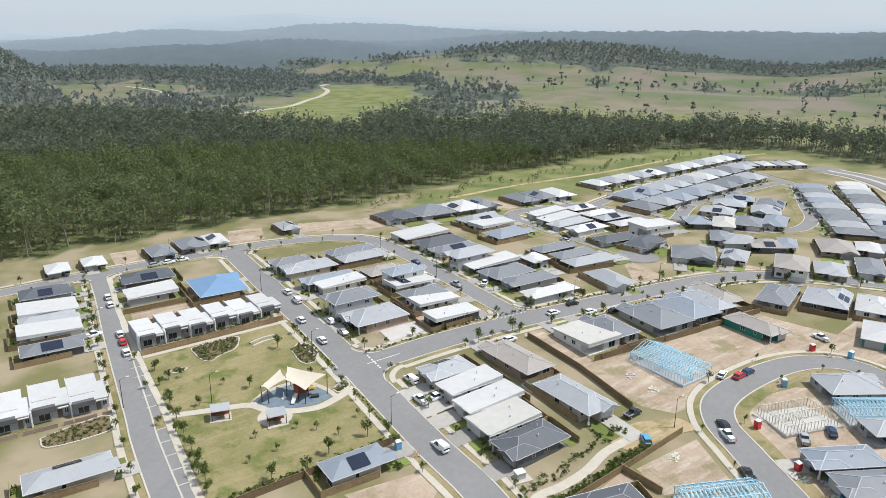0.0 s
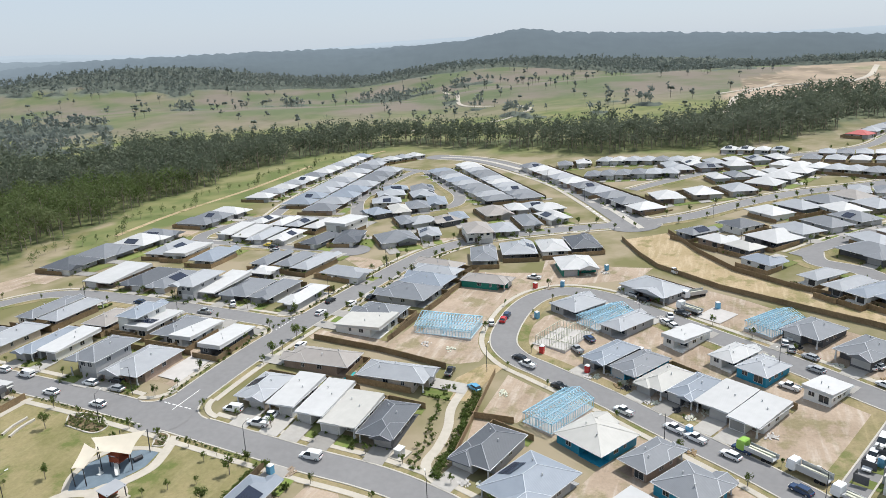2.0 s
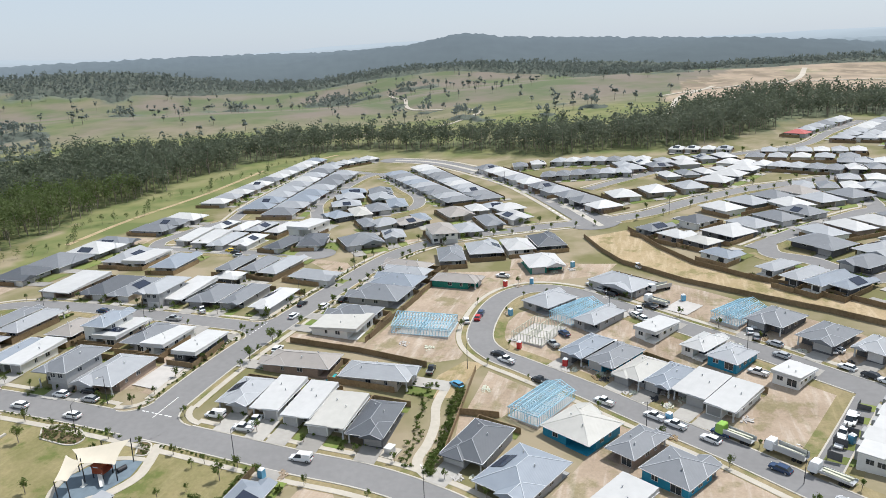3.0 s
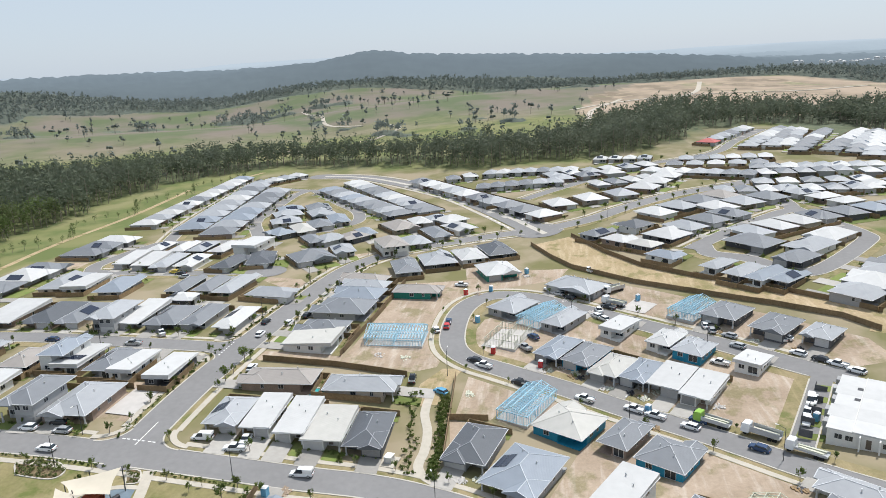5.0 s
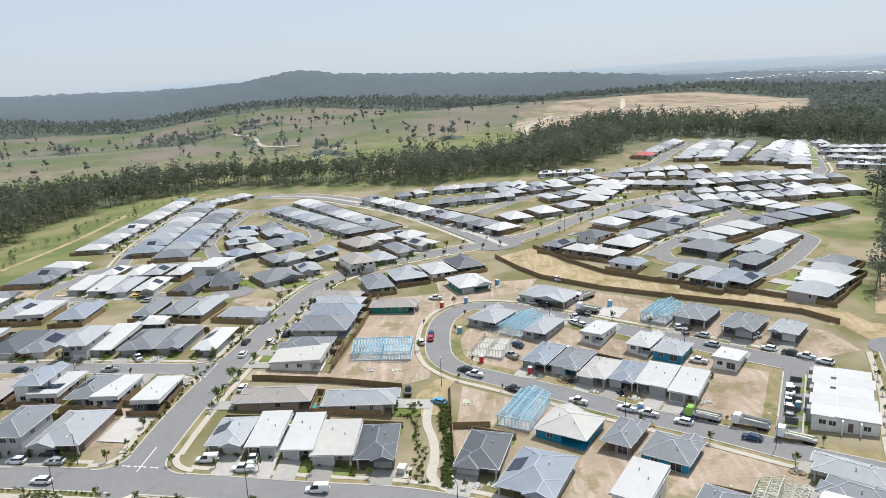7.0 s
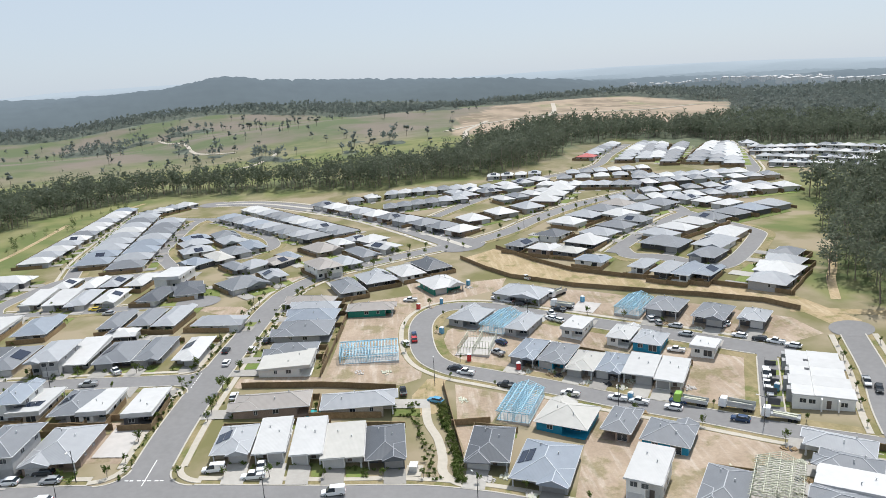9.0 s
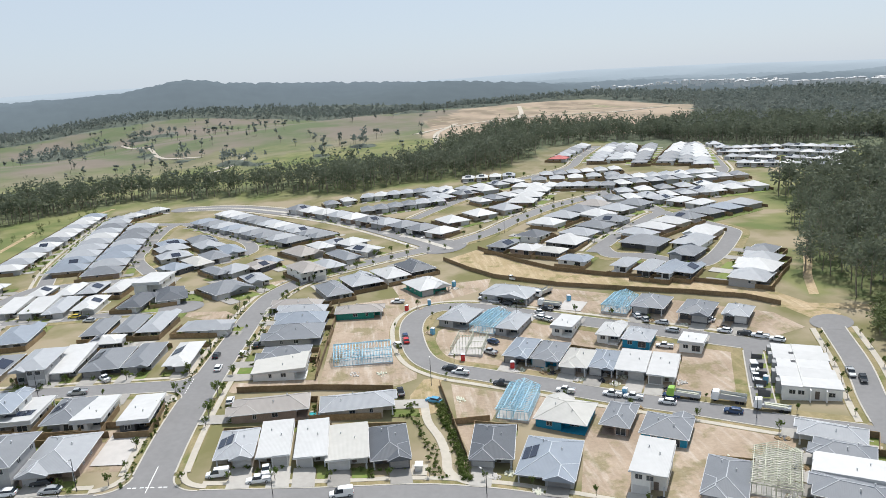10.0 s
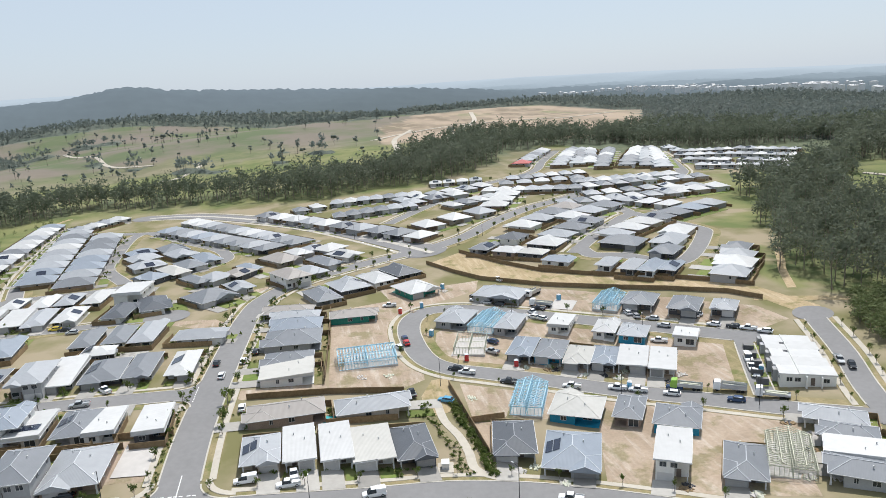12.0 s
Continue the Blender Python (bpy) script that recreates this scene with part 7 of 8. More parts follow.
CARS_STREET = [(71.6, 131.8, 5, "u", "white"), (70.9, 141.8, 92, "v", "white"), (62.1, 115.4, 92, "v", "white"), (53.1, 76, 62, "u", "white"), (118.8, 83.3, 64, "u", "white"), (121.4, 86.2, 64, "c", "dark"),
               (110.8, 72.8, 61, "u", "dark"), (105.3, 56.3, 61, "u", "white"), (101.2, 44.5, 59, "u", "white"), (98.3, 39.8, 59, "u", "white"), (93.1, 32.6, 58, "c", "white"), (96.1, 30.3, 58, "c", "navy"), (82.7, 20.2, 56, "c", "navy"),
               (98.2, 6, 156, "u", "white"), (103.7, 3.6, 156, "v", "white"), (93.8, 7.4, 156, "c", "white"), (86.7, -16.3, 152, "c", "dark")]
CARS_SITES = [(107.5, 101.1, 5, "u", "dark"), (102.4, 92.6, 55, "c", "blue"), (144, 97.6, 5, "c", "red"), (140.8, 100.4, 20, "c", "white"), (147.8, 97.6, 3, "c", "navy"), (139, 70.5, 42, "c", "navy"), (135.7, 55.8, 81, "u", "white"),
              (133.6, 60.5, 76, "c", "white"), (172.2, 59.3, 57, "c", "dark"), (175.8, 63.3, 57, "c", "silver"), (180.1, 66.2, 56, "u", "white"), (163.7, 47, 57, "u", "dark"), (149.6, 19.4, -1, "c", "white"), (146.1, 18, -1, "c", "silver"),
              (138.7, 0.4, -1, "c", "white"), (129.3, -1.1, 50, "c", "white")]
CARS_EAST = [(125, -5.3, 50, "c", "dark"), (121.6, -8.4, 49, "u", "white"), (117.3, -11.3, 49, "c", "white"), (135.6, 13, 54, "c", "silver"), (140.7, 155.9, -3, "c", "dark"), (126.5, 183.9, 39, "u", "white"),
             (132.7, 207.2, -0, "c", "silver"), (71.6, 177.9, 90, "c", "dark"), (106.2, 145.5, -0, "c", "white"), (148.2, 144.9, -4, "c", "dark"), (140.8, 148.1, -3, "c", "white"), (195.2, 215.8, 89, "c", "dark"), (197.4, 219.7, 90, "c", "yellow"),
             (190.6, 211.8, 89, "c", "silver"), (160.4, 50.2, 12, "u", "white"), (149.5, 41.7, 57, "c", "dark")]
CARS_WEST = [(67.2, 213, 89, "c", "white"), (66.8, 204.1, 89, "v", "white"), (61.8, 189.4, 89, "c", "white"), (68.6, 183.7, 90, "c", "white"), (61.2, 173.5, 88, "c", "white"), (68.4, 174.9, 90, "c", "silver"), (14.3, 198, 88, "c", "white"),
             (14.9, 205.6, 88, "c", "red"), (15.3, 211.6, 88, "c", "white"), (18.1, 245.7, 87, "c", "white"), (17.4, 237.7, 87, "c", "white"), (8.8, 215.8, 8, "u", "white"), (68.1, 132.9, 92, "u", "white"), 
             (118.7, 215.6, 87, "c", "navy"), (129.9, 153.2, -2, "c", "white")]
CARS_NORTH = [(153.0, 16.7, 140, "u", "white"), (139.1, -0.4, 52, "c", "white"), (142.1, 13.8, 53, "c", "silver"), (126.0, 19.6, 60, "u", "white"), (156.4, 51.2, 35, "c", "white"), (154.3, 49.0, 35, "c", "white"), (131.5, 72.6, 40, "u", "silver"),
              (104.0, 2.9, 157, "u", "white"), (91.0, -15.9, 157, "u", "silver"), (179.0, 59.0, 55, "u", "dark"), (184.8, 65.5, 55, "c", "dark"), (117.6, 187.9, 92, "u", "silver"), (38.8, 271.7, 1, "c", "silver"), (44.1, 271.9, 1, "c", "white"), (49.2, 272.1, -2, "c", "white"), (68.8, 281.9, 93, "c", "white"), (112.9, 202.9, 5, "c", "white"), (201.1, 52.1, 32, "u", "white"), (184.9, 98.5, 81, "u", "white")]
for row in (CARS_STREET, CARS_SITES, CARS_EAST, CARS_WEST, CARS_NORTH):
    for c in row:
        car(*c)


def truck(x, y, yaw, cab, load):
    t = new("truck", None)
    t.matrix_basis = pose(x, y, gz(x, y) + 0.1, 0, 0, yaw)
    tagged(t, f"{cab} flatbed work truck parked by the building sites", "truck", group="work trucks")
    Build().add(*loft([ring(2.3, 1.15, 0.6, 2.5), ring(2.5, 1.2, 0.5, 2.7), ring(3.9, 1.2, 0.5, 2.6), ring(4.2, 1.1, 0.5, 1.5)])).part("cab", PAINT[cab], t)
    Build().box(3.6, -1.05, 1.55, 4.16, 1.05, 2.3).part("windscreen", M_GLASS, t)
    Build().box(-4.2, -1.2, 0.95, 2.2, 1.2, 1.1).box(-4.2, -1.2, 1.1, 2.2, -1.12, 1.5 + load).box(-4.2, 1.12, 1.1, 2.2, 1.2, 1.5 + load).part("bed", PAINT["silver"], t)
    Build().box(-4.1, -0.5, 0.6, 3.6, 0.5, 0.95).part("chassis", M_POST, t)
    for sx in (-3.2, -2.1, 3.2):
        for sy in (-1.0, 1.0):
            part_of("wheel", WHEEL, t, pose(sx, sy, 0.48) @ Matrix.Scale(1.4, 4))
    Build().bar((-3.6, -0.8, 1.3), (1.8, -0.2, 1.5), 0.5, 0.4).bar((-3.4, 0.4, 1.3), (1.6, 0.5, 1.4), 0.6, 0.4).part("load", M_TIMBER_FRAME, t, "stacked building timber")


truck(166.6, 45.1, 55, "white", 0.4)
truck(178.7, 44.4, 130, "white", 0.7)
truck(88.7, 18.4, 56, "white", 0.8)
truck(80.6, 11.5, 56, "white", 0.0)
truck(94.7, 27.6, 57, "green", 0.4)


# ---- building-site clutter ----
def site_toilet(x, y, yaw, paint):
    t = new("portable_toilet", None)
    t.matrix_basis = pose(x, y, gz(x, y), 0, 0, yaw)
    tagged(t, f"{paint} plastic portable toilet on a building site", "portable toilet", group="portable toilets")
    Build().box(-0.6, -0.6, 0, 0.6, 0.6, 2.1).part("cabin", PAINT[paint], t)
    Build().add([(-0.65, -0.65, 2.1), (0.65, -0.65, 2.1), (0.65, 0.65, 2.1), (-0.65, 0.65, 2.1), (-0.3, -0.3, 2.4), (0.3, -0.3, 2.4), (0.3, 0.3, 2.4), (-0.3, 0.3, 2.4)],
                [(0, 1, 5, 4), (1, 2, 6, 5), (2, 3, 7, 6), (3, 0, 4, 7), (4, 5, 6, 7), (3, 2, 1, 0)]).part("roof", PAINT["white"], t)
    Build().box(-0.4, -0.66, 0.1, 0.4, -0.6, 1.95).part("door", PAINT["silver"], t)


for x, y, p in ((54.2, 120.1, "blue"), (149.5, 88.5, "blue"), (127.4, 81.5, "red"), (121, 67.8, "red"), (175.1, 95.6, "red"), (179.4, 87.1, "blue"), (200.1, 75.4, "blue"), (100.7, 41.3, "blue"), (94.8, 5.1, "blue"), (33.5, 17.3, "blue"), (170.4, 37, "blue"), (116.5, 47, "white")):
    site_toilet(x, y, random.uniform(0, 90), p)


def rubble(x, y, seed, size, mat, label):
    r = random.Random(seed)
    b = Build()
    for i in range(26):
        a, q = r.uniform(0, 6.3), size * r.random() ** 0.7
        px, py = x + q * math.cos(a), y + q * math.sin(a)
        z = gz(px, py) - 0.05
        s = r.uniform(0.12, 0.4)
        b.bar((px - s, py - s * r.uniform(-1, 1), z + s * 0.4), (px + s, py + s * r.uniform(-1, 1), z + s * r.uniform(0.4, 1.1) * (1.6 - q / size)), s * 1.1, s * 0.8)
    tagged(new("rubble_pile", b.mesh("rubble_pile", mat)), label, "rubble", group="heaps of building rubble", kind="stuff")


for i, (x, y) in enumerate(((121.8, 61.5), (118.7, 54.3), (116.4, 50), (113.7, 43.2), (110.6, 37.8), (106.5, 30.3), (103.3, 24.4), (119.6, 58.4), (176.2, 90.9), (196.9, 75.5), (193.2, 81.3), (150.4, 89.4), (120.9, 113.4), (120.2, 105.9), (133.4, 61.3), (160.2, 53.1), (103.4, 85.5), (56.3, 116.7), (94.1, 71.5), (62.7, 32.1), (126, 32.9), (42.4, 22.8))):
    rubble(x, y, i, 1.6, (M_SLAB, M_TIMBER_FRAME, M_DIRT)[i % 3], "loose heap of builders' rubble and offcuts on bare earth")

for i, (x, y) in enumerate(SITE_FRONTS):
    rubble(x, y, 60 + i, 1.3, (M_SLAB, M_TIMBER_FRAME, M_POST, M_FENCE)[i % 4], "loose heap of builders' rubble and offcuts before an unfinished house")


def substation(x, y):
    t = new("transformer_kiosk", None)
    t.matrix_basis = pose(x, y, gz(x, y), 0, 0, -10)
    tagged(t, "pale green electrical kiosk on a concrete pad", "transformer kiosk")
    Build().box(-2.2, -1.8, -0.5, 2.2, 1.8, 0.2).part("pad", M_CONCRETE, t)
    Build().box(-1.0, -0.8, 0.2, 1.0, 0.8, 1.6).part("cabinet", PAINT["silver"], t)
    Build().box(-1.1, -0.9, 1.6, 1.1, 0.9, 1.75).part("lid", M_LAMP_GLASS, t)


substation(70.8, 98.8)
import itertools



# ---- woods ----
def tree_template(seed, height, spread, blades, blade, sides):
    """One eucalypt: leaning tapered trunk with limbs (material 0) and a ragged crown of leaf clumps (material 1)."""
    r = np.random.RandomState(seed)
    v, f, m = [], [], []

    def limb(a, b, r0, r1):
        d = (b - a) / np.linalg.norm(b - a)
        s = np.cross(d, (0.3, 0.9, 0.1))
        s /= np.linalg.norm(s)
        u = np.cross(d, s)
        k = len(v)
        for p, q in ((a, r0), (b, r1)):
            for i in range(sides):
                t = 2 * math.pi * i / sides
                v.append(p + (s * math.cos(t) + u * math.sin(t)) * q)
        for i in range(sides):
            j = (i + 1) % sides
            f.append((k + i, k + j, k + sides + j, k + sides + i))
            m.append(0)

    top = np.array((r.uniform(-0.8, 0.8), r.uniform(-0.8, 0.8), height * 0.8))
    mid = top * 0.5 + np.array((r.uniform(-0.3, 0.3), r.uniform(-0.3, 0.3), 0))
    base = np.array((0, 0, -0.5))
    limb(base, mid, 0.24, 0.17)
    limb(mid, top, 0.17, 0.06)
    tips = [top]
    for i in range(5):
        a = i * 1.26 + r.uniform(0, 1)
        q = base + (top - base) * r.uniform(0.30, 0.8)
        e = q + np.array((math.cos(a) * spread * 0.7, math.sin(a) * spread * 0.7, height * r.uniform(0.12, 0.3)))
        if blades > 120:
            limb(q, e, 0.09, 0.03)
        tips.append(e)
    for i in range(blades):
        c = tips[i % len(tips)]
        p = c + r.normal(0, 1, 3) * np.array((spread * 0.34, spread * 0.34, height * 0.10))
        a, b = r.normal(0, 1, 3), r.normal(0, 1, 3)
        a[2] *= 0.6
        a, b = a / np.linalg.norm(a) * blade * r.uniform(0.7, 1.3), b / np.linalg.norm(b) * blade * 0.7
        k = len(v)
        v.extend([p - a, p + b, p + a, p - b])
        f.append((k, k + 1, k + 2, k + 3))
        m.append(1)
    return np.array(v), np.array(f), np.array(m)


def plant(name, spots, templates, seed, leaf, label):
    """One mesh of many trees at the given spots."""
    r = np.random.RandomState(seed)
    pick = r.randint(0, len(templates), len(spots))
    V, Fc, Mi, base = [], [], [], 0
    zs = ground_z(spots[:, 0], spots[:, 1])
    for k, (tv, tf, tm) in enumerate(templates):
        w = np.where(pick == k)[0]
        if not len(w):
            continue
        a = r.uniform(0, 2 * math.pi, len(w))
        s = r.uniform(0.72, 1.22, len(w))
        c, sn = np.cos(a) * s, np.sin(a) * s
        X = tv[None, :, 0] * c[:, None] - tv[None, :, 1] * sn[:, None] + spots[w, 0][:, None]
        Y = tv[None, :, 0] * sn[:, None] + tv[None, :, 1] * c[:, None] + spots[w, 1][:, None]
        Z = tv[None, :, 2] * (s * r.uniform(0.85, 1.15, len(w)))[:, None] + zs[w][:, None]
        V.append(np.stack([X, Y, Z], -1).reshape(-1, 3))
        Fc.append((tf[None] + (np.arange(len(w)) * len(tv))[:, None, None] + base).reshape(-1, 4))
        Mi.append(np.tile(tm, len(w)))
        base += len(w) * len(tv)
    V, Fc, Mi = np.concatenate(V), np.concatenate(Fc), np.concatenate(Mi)
    me = bpy.data.meshes.new(name)
    me.vertices.add(len(V))
    me.vertices.foreach_set("co", V.astype(np.float32).ravel())
    me.loops.add(Fc.size)
    me.loops.foreach_set("vertex_index", Fc.astype(np.int32).ravel())
    me.polygons.add(len(Fc))
    me.polygons.foreach_set("loop_start", np.arange(0, Fc.size, 4, dtype=np.int32))
    me.materials.append(M_BARK)
    me.materials.append(leaf)
    me.polygons.foreach_set("material_index", Mi.astype(np.int32))
    me.update()
    return tagged(new(name, me), label, "woods", kind="stuff")


def scatter(x0, x1, y0, y1, gap, seed):
    r = np.random.RandomState(seed)
    X, Y = np.meshgrid(np.arange(x0, x1, gap), np.arange(y0, y1, gap), indexing="ij")
    p = np.stack([X.ravel(), Y.ravel()], 1)
    return p + r.uniform(-0.48, 0.48, p.shape) * gap


FULL = [tree_template(k, 15 + 2 * (k % 3), 3.0 + 0.4 * (k % 4), 185, 0.62, 3) for k in range(7)]
MEDIUM = [tree_template(20 + k, 15 + 2 * (k % 3), 3.2 + 0.4 * (k % 4), 76, 1.0, 3) for k in range(6)]
SIMPLE = [tree_template(40 + k, 13 + 2 * (k % 3), 3.4, 44, 1.25, 3) for k in range(5)]


def grow(poly, gap, seed, name, leaf, label, box, near_to=430, thin=0.0):
    p = scatter(*box, gap, seed)
    jx, jy = p[:, 0] + 8 * wavy(p[:, 0], p[:, 1], 14, 1), p[:, 1] + 8 * wavy(p[:, 0], p[:, 1], 14, 5)
    p = p[inside(jx, jy, poly)]
    for field in CLEARINGS:
        p = p[~inside(p[:, 0], p[:, 1], field)]
    gaps = wavy(p[:, 0], p[:, 1], 19, seed)
    p = p[gaps > -0.75 + thin]
    dist = np.hypot(p[:, 0] + 20, p[:, 1] - 60)
    near = p[dist < near_to]
    rest = p[(dist >= near_to) & (dist < 620)]
    back = p[dist >= 620]
    # trees farther off get the leaf colour that has haze in it
    if len(back):
        plant(name, back, SIMPLE, seed + 2, M_LEAF_HAZY, label)
    if len(near):
        plant(name, near, FULL, seed, leaf, label)
    if len(rest):
        plant(name, rest, MEDIUM, seed + 1, M_LEAF_HAZY, label)


grow(NORTH_FOREST, 6.7, 3, "forest", M_LEAF, "dense olive-green eucalypt forest with thin pale trunks", (-110, 650, -70, 830))
grow(HILL_FOREST, 7.0, 5, "forest", M_LEAF_HAZY, "dark grey-green eucalypt forest on a rise", (580, 760, -240, 60))
grow(EAST_FOREST, 7.0, 7, "forest", M_LEAF_HAZY, "dark green eucalypt forest at the estate's edge", (90, 560, -420, -30), 330)
BACK_FOREST = [(553.4, -163.2), (599.3, -159.3), (669.5, -194.4), (706.9, -269.6), (644.7, -376.6), (470.3, -364.4), (415.8, -271.7), (475.9, -226.5), (522.3, -200.4)]
grow(BACK_FOREST, 6.6, 13, "forest", M_LEAF_HAZY, "dark eucalypt forest behind the last rows of houses", (490, 780, -440, -170))
# open woodland and far woods: small trees of a few lumps of foliage each
def far_tree_template(seed, height, spread):
    r = np.random.RandomState(seed)
    v, f, m = [], [], []
    for i in range(4):                                  # trunk
        a = i * math.pi / 2
        v += [(0.25 * math.cos(a), 0.25 * math.sin(a), -0.5), (0.15 * math.cos(a), 0.15 * math.sin(a), height * 0.7)]
    for i in range(4):
        j = (i + 1) % 4
        f.append((2 * i, 2 * j, 2 * j + 1, 2 * i + 1))
        m.append(0)
    for _ in range(4):
        c = np.array((r.uniform(-0.5, 0.5) * spread, r.uniform(-0.5, 0.5) * spread, height * r.uniform(0.5, 0.88)))
        k, s = len(v), spread * r.uniform(0.45, 0.7)
        for x, y, z in itertools.product((-1, 1), repeat=3):
            v.append(c + np.array((x, y, z * 0.8)) * s * 0.66 * r.uniform(0.6, 1.3) + r.uniform(-0.2, 0.2, 3) * s)
        for q in ((0, 1, 3, 2), (4, 6, 7, 5), (0, 4, 5, 1), (2, 3, 7, 6), (0, 2, 6, 4), (1, 5, 7, 3)):
            f.append(tuple(k + i for i in q))
            m.append(1)
    for _ in range(9):
        p = np.array((r.normal(0, 0.6) * spread, r.normal(0, 0.6) * spread, height * r.uniform(0.45, 1.0)))
        a, b = r.normal(0, 1, 3) * 0.8, r.normal(0, 1, 3) * 0.6
        k = len(v)
        v += [p - a, p + b, p + a, p - b]
        f.append((k, k + 1, k + 2, k + 3))
        m.append(1)
    return np.array(v, float), np.array(f), np.array(m)


FAR_TREES = [far_tree_template(70 + k, 8.5 + 1.5 * (k % 4), 2.1 + 0.4 * (k % 3)) for k in range(8)]
def far_places(gap, seed, wooded):
    """Spots for the trees of the far land: close together in its woods, strewn over its paddocks."""
    p = scatter(-200, 1520, -950, 1620, gap, seed)
    r, a = np.hypot(p[:, 0], p[:, 1] - 100), np.degrees(np.arctan2(p[:, 1] - 100, p[:, 0]))
    p = p[(r > 560) & (r < 1500) & (a > -50) & (a < 96)]
    x, y = p[:, 0], p[:, 1]
    taken = inside(x, y, NORTH_FOREST) | inside(x, y, HILL_FOREST) | inside(x, y, EARTHWORKS) | inside(x, y, PASTURE) | ((x < 600) & (y < 60) & (y > -320))
    edge = 0.5 + 0.5 * wavy(x, y, 22, 6)
    wood = wood_mask(x, y) > 0.5
    chance = np.where(wood, 0.72 + 0.25 * edge, 0) if wooded else np.where(wood, 0, 0.05 + 0.14 * (wavy(x, y, 60, 3) > 0.35) * edge)
    return p[(np.random.RandomState(seed).random_sample(len(p)) < chance) & ~taken]


def wood_tree_template(seed, height, spread):
    """A gum tree of the far woods: a thin trunk and two tiers of ragged foliage."""
    r = np.random.RandomState(seed)
    v = [(0.2, 0, -0.5), (-0.1, 0.17, -0.5), (-0.08, 0.12, height * 0.75), (0.12, 0, height * 0.75)]
    f, m = [(0, 1, 2, 3)], [0]
    for i in range(17):
        p = np.array((r.normal(0, 0.45) * spread, r.normal(0, 0.45) * spread, height * (0.5 + 0.45 * r.random_sample() ** 0.8)))
        a, b = r.normal(0, 1, 3), r.normal(0, 1, 3)
        a, b = a / np.linalg.norm(a) * r.uniform(1.2, 2.2), b / np.linalg.norm(b) * r.uniform(0.9, 1.5)
        k = len(v)
        v += [p - a, p + b, p + a, p - b]
        f.append((k, k + 1, k + 2, k + 3))
        m.append(1)
    return np.array(v, float), np.array(f), np.array(m)


WOOD_TREES = [wood_tree_template(90 + k, 10 + 1.5 * (k % 4), 3.0 + 0.4 * (k % 3)) for k in range(8)]
# these leaves carry the haze of distance in their base colour
plant("far_woods", far_places(13, 11, False), FAR_TREES, 9, M_LEAF_FAR_HAZE, "scattered paddock trees on the far grey-green land")
plant("far_woods", far_places(9.2, 12, True), WOOD_TREES, 10, M_LEAF_FAR_HAZE, "far grey-green eucalypt woods in strips and patches")


def far_canopy(x0, x1, y0, y1, gap):
    """The closed lower growth of the far woods as one lumpy cover, running out to the ground at its edges."""
    r = np.random.RandomState(31)
    X, Y = np.meshgrid(np.arange(x0, x1, gap), np.arange(y0, y1, gap), indexing="ij")
    X, Y = X + r.uniform(-0.4, 0.4, X.shape) * gap, Y + r.uniform(-0.4, 0.4, Y.shape) * gap
    R, A = np.hypot(X, Y - 100), np.degrees(np.arctan2(Y - 100, X))
    wood = (wood_mask(X, Y) > 0.5) & (R > 600) & (R < 1560) & (A > -50) & (A < 97)
    wood &= ~(inside(X, Y, NORTH_FOREST) | inside(X, Y, HILL_FOREST) | ((X < 640) & (Y < 60) & (Y > -320)))
    depth, ring = wood.astype(float), wood.copy()       # 1 at the edge, growing inwards
    for _ in range(3):
        core = ring.copy()
        core[1:-1, 1:-1] &= ring[2:, 1:-1] & ring[:-2, 1:-1] & ring[1:-1, 2:] & ring[1:-1, :-2]
        ring = core
        depth = depth + ring
    full = depth > 0.5
    H = np.where(full, (0.9 * depth) * (0.25 + 1.25 * r.random_sample(X.shape) ** 1.4), -0.6)
    Z = ground_z(X, Y) + H
    nx, ny = X.shape
    i, j = np.where(full[:-1, :-1] | full[1:, :-1] | full[:-1, 1:] | full[1:, 1:])
    faces = np.stack([i * ny + j, (i + 1) * ny + j, (i + 1) * ny + j + 1, i * ny + j + 1], 1)
    used, inv = np.unique(faces, return_inverse=True)
    co = np.stack([X, Y, Z], -1).reshape(-1, 3)[used]
    faces = inv.reshape(-1, 4)
    me = bpy.data.meshes.new("far_canopy")
    me.vertices.add(len(co))
    me.vertices.foreach_set("co", co.astype(np.float32).ravel())
    me.loops.add(faces.size)
    me.loops.foreach_set("vertex_index", faces.astype(np.int32).ravel())
    me.polygons.add(len(faces))
    me.polygons.foreach_set("loop_start", np.arange(0, faces.size, 4, dtype=np.int32))
    me.materials.append(M_FAR_WOOD)
    me.update()
    tagged(new("far_canopy", me), "closed grey-green lower growth of the far woods", "woods", kind="stuff")


far_canopy(-180, 1560, -950, 1660, 5.6)
# saplings on the grassy strip between the estate and the forest
strip = np.array([(148 + 298 * u, 301.5 + 18 * math.sin(3 * u) + 8 * math.sin(31 * u)) for u in np.linspace(0, 1, 60)])
plant("saplings", strip, [(v * 0.3, f, m) for v, f, m in MEDIUM], 12, M_LEAF, "young trees planted along the grassy strip")

thicket = scatter(88, 128, -68, -30, 2.2, 17)
thicket = thicket[inside(thicket[:, 0], thicket[:, 1], [(126, -47), (124, -66), (91, -45), (91, -34), (98, -32), (113, -39)])]
plant("thicket", thicket, [(v * np.array((0.5, 0.5, 0.3)), f, m) for v, f, m in MEDIUM], 18, M_LEAF, "dense low green bushes beside the turning circle")

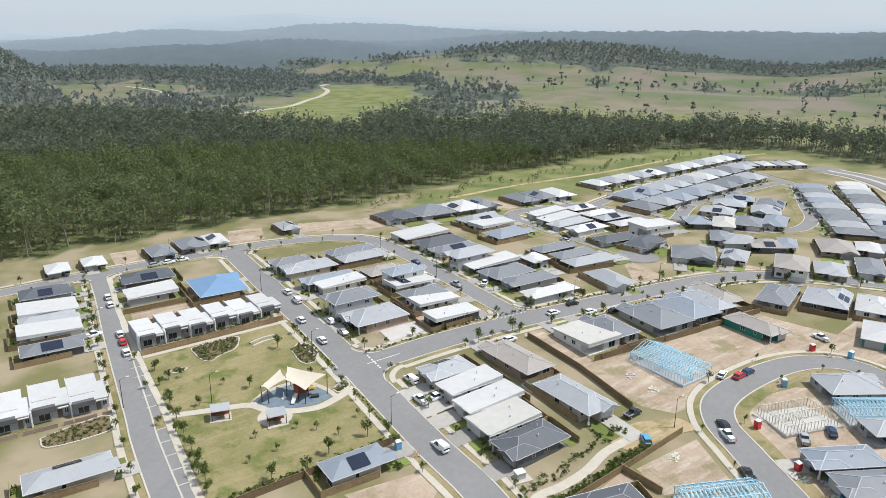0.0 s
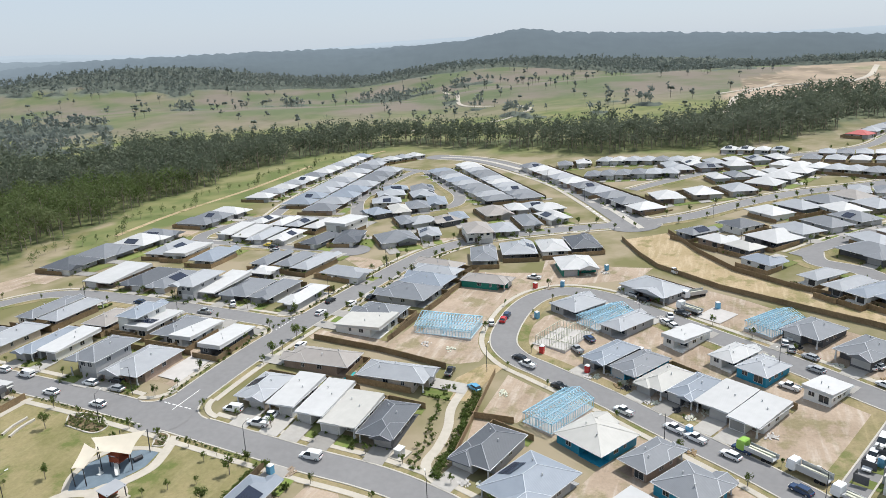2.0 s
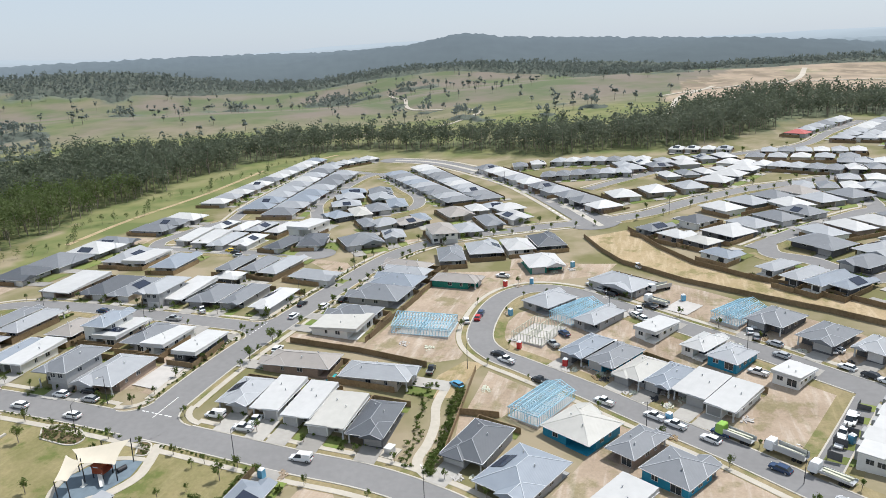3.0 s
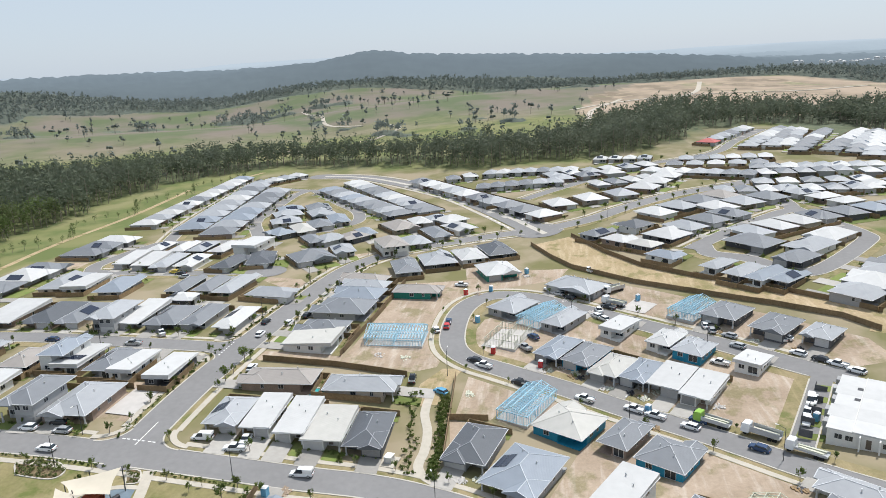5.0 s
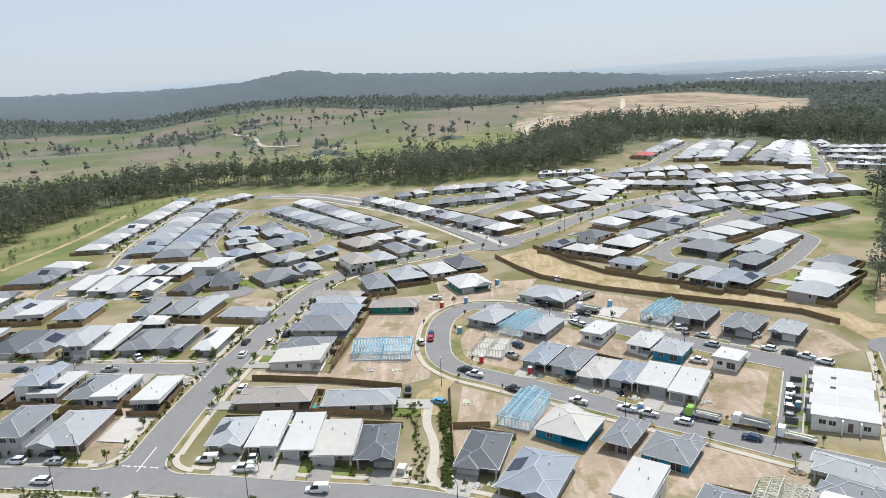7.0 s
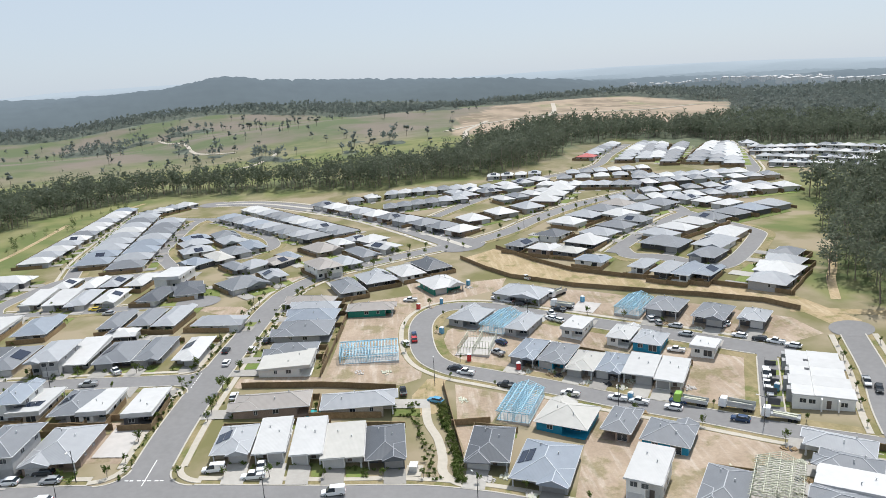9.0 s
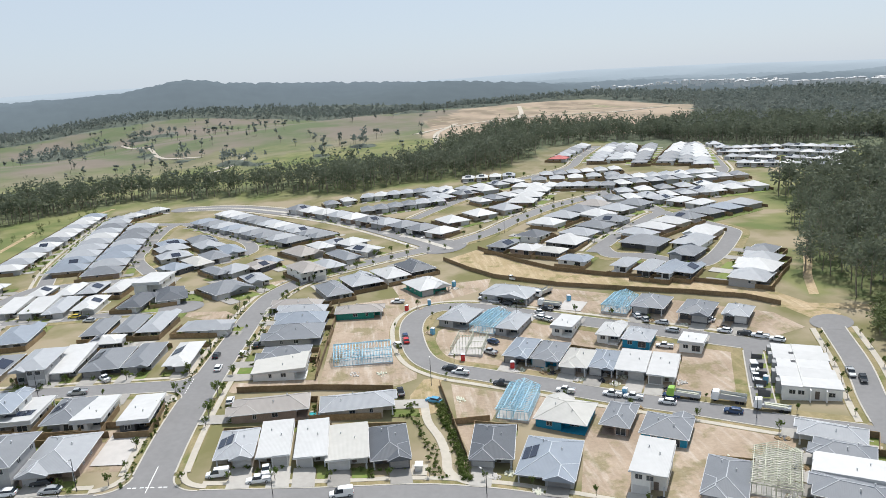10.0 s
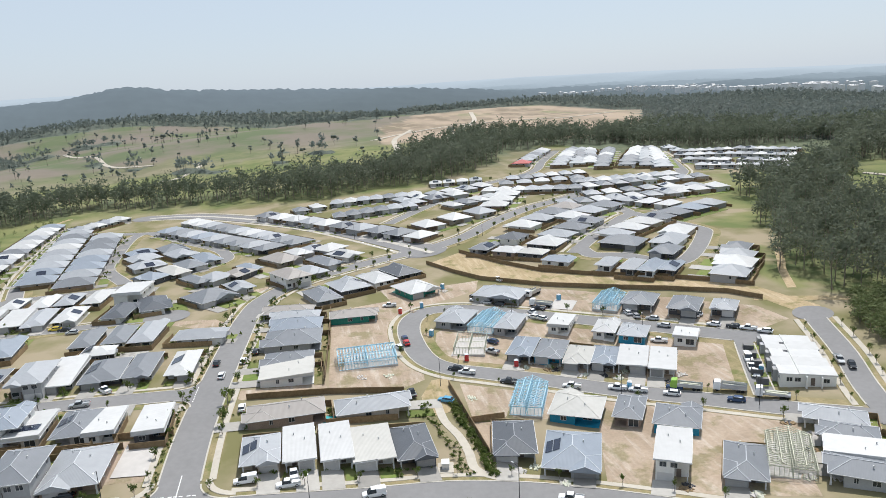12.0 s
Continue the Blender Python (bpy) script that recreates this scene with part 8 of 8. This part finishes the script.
# ---- pale tracks winding over the far land ----
FAR_TRACKS = [([(209.7, 713.1), (250, 746.1), (302, 790.3), (361.6, 866.6), (399.6, 902.7), (432.2, 950.8), (451.4, 1015.8), (496.9, 1086.9)], 7), ([(167.7, 804.1), (201.7, 890), (227.3, 1006), (225.8, 1084), (201.8, 1140.1)], 6),
              ([(582.2, 419.1), (590, 354), (585.7, 308.2)], 3.5), ([(1101.7, 493.2), (917.6, 399.6), (800.5, 350.7), (767.9, 296.4)], 5), ([(621, 264.3), (639.3, 244.7), (718.6, 240.1), (766.2, 267.8)], 4), ([(597.5, -206.4), (686.4, -293.3), (619.1, -296), (627.7, -329)], 4),
              ([(774.5, 51.6), (835, 11), (901.5, -75.5), (882.3, -149.6), (849.3, -218), (916.7, -312.3)], 7), ([(610.8, 40), (753.7, 27.7), (894.6, -11.4)], 6), ([(309.9, -208.2), (299.1, -212.2), (283.6, -215.1)], 4), ([(678.5, -9.6), (795.7, -58.1), (974.2, -117.2), (1175, -157.7)], 7)]
for pts, w in FAR_TRACKS:
    tagged(ribbon("track", smooth_line(pts, 8), 0, w, 0.5, 0.6, M_TRACK), "pale dirt track winding over the far hills", "track", kind="structure")


def far_town():
    """White specks of a town among the far trees."""
    r = random.Random(8)
    b, idx = Build(), []
    for cx, cy, n, s in ((1660, -790, 60, 110), (1500, -930, 44, 90), (1330, -930, 24, 60), (1210, -900, 16, 40), (1800, -640, 30, 70)):
        for _ in range(n):
            x, y = cx + r.gauss(0, s), cy + r.gauss(0, s)
            w, d, z = r.uniform(7, 15), r.uniform(6, 10), gz(x, y)
            m = pose(x, y, z, 0, 0, r.uniform(0, 180))
            v, f = box_data(-w / 2, -d / 2, -2, w / 2, d / 2, 16)
            b.add([m @ Vector(q) for q in v], f)
            v2, f2, _, _ = hip_roof(w, d, 16, 20, 0.5)
            b.add([m @ Vector(q) for q in v2], f2)
            idx += [0] * len(f) + [r.choice((1, 1, 2))] * len(f2)
    me = b.mesh("far_town", WALL["white"])
    me.materials.append(ROOF["w"])
    me.materials.append(ROOF["l"])
    me.polygons.foreach_set("material_index", np.array(idx, np.int32))
    me.uv_layers.new(name="UVMap")
    tagged(new("far_town", me), "white and grey buildings of a town among far trees", "town", kind="stuff")


far_town()


# ---- far ranges, a backdrop in the distance with its haze painted on ----
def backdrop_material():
    m = material("wooded ranges with painted haze", (0.035, 0.045, 0.045), 1.0, 0, 0.02, 0.35, spec=0.0)
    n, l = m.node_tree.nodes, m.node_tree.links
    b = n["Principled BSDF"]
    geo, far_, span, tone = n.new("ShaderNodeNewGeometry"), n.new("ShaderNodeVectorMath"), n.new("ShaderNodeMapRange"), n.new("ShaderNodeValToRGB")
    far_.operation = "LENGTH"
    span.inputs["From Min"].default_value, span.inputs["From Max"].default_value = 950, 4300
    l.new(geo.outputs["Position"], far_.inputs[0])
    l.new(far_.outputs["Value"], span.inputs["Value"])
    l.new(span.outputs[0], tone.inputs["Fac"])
    # aerial haze as emission: bluer and paler the farther the slope
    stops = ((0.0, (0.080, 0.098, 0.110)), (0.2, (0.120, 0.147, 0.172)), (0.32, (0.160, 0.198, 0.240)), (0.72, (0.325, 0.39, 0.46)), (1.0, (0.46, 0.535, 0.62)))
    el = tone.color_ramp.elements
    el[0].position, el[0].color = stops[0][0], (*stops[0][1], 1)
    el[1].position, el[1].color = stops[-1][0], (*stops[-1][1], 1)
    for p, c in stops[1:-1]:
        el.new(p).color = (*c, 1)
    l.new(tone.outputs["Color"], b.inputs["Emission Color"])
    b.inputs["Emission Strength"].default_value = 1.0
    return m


def ranges(r0, r1, lift):
    az = np.radians(np.linspace(-62, 112, 620))
    rr = np.linspace(0, 1, 84) ** 1.6
    A, T = np.meshgrid(az, rr, indexing="ij")
    start = r0 + 60 * np.sin(A * 9) + 35 * np.sin(A * 23 + 2)
    R = start + (r1 - start) * T
    X, Y = R * np.cos(A), 100 + R * np.sin(A)
    ragged = np.random.RandomState(6).random_sample(X.shape) * 7 * (R < 3800)
    Z = ground_z(X, Y) + (lift + ragged) * np.minimum(1, T * 12) - 2 * (T == 0)
    n, k = A.shape
    verts = np.stack([X, Y, Z], -1).reshape(-1, 3)
    faces = [(i * k + j, i * k + j + 1, (i + 1) * k + j + 1, (i + 1) * k + j) for i in range(n - 1) for j in range(k - 1)]
    tagged(mesh_object("backdrop", verts, faces, backdrop_material(), smooth=True), "wooded ranges on the horizon, blue haze painted as glow", "backdrop", kind="structure")


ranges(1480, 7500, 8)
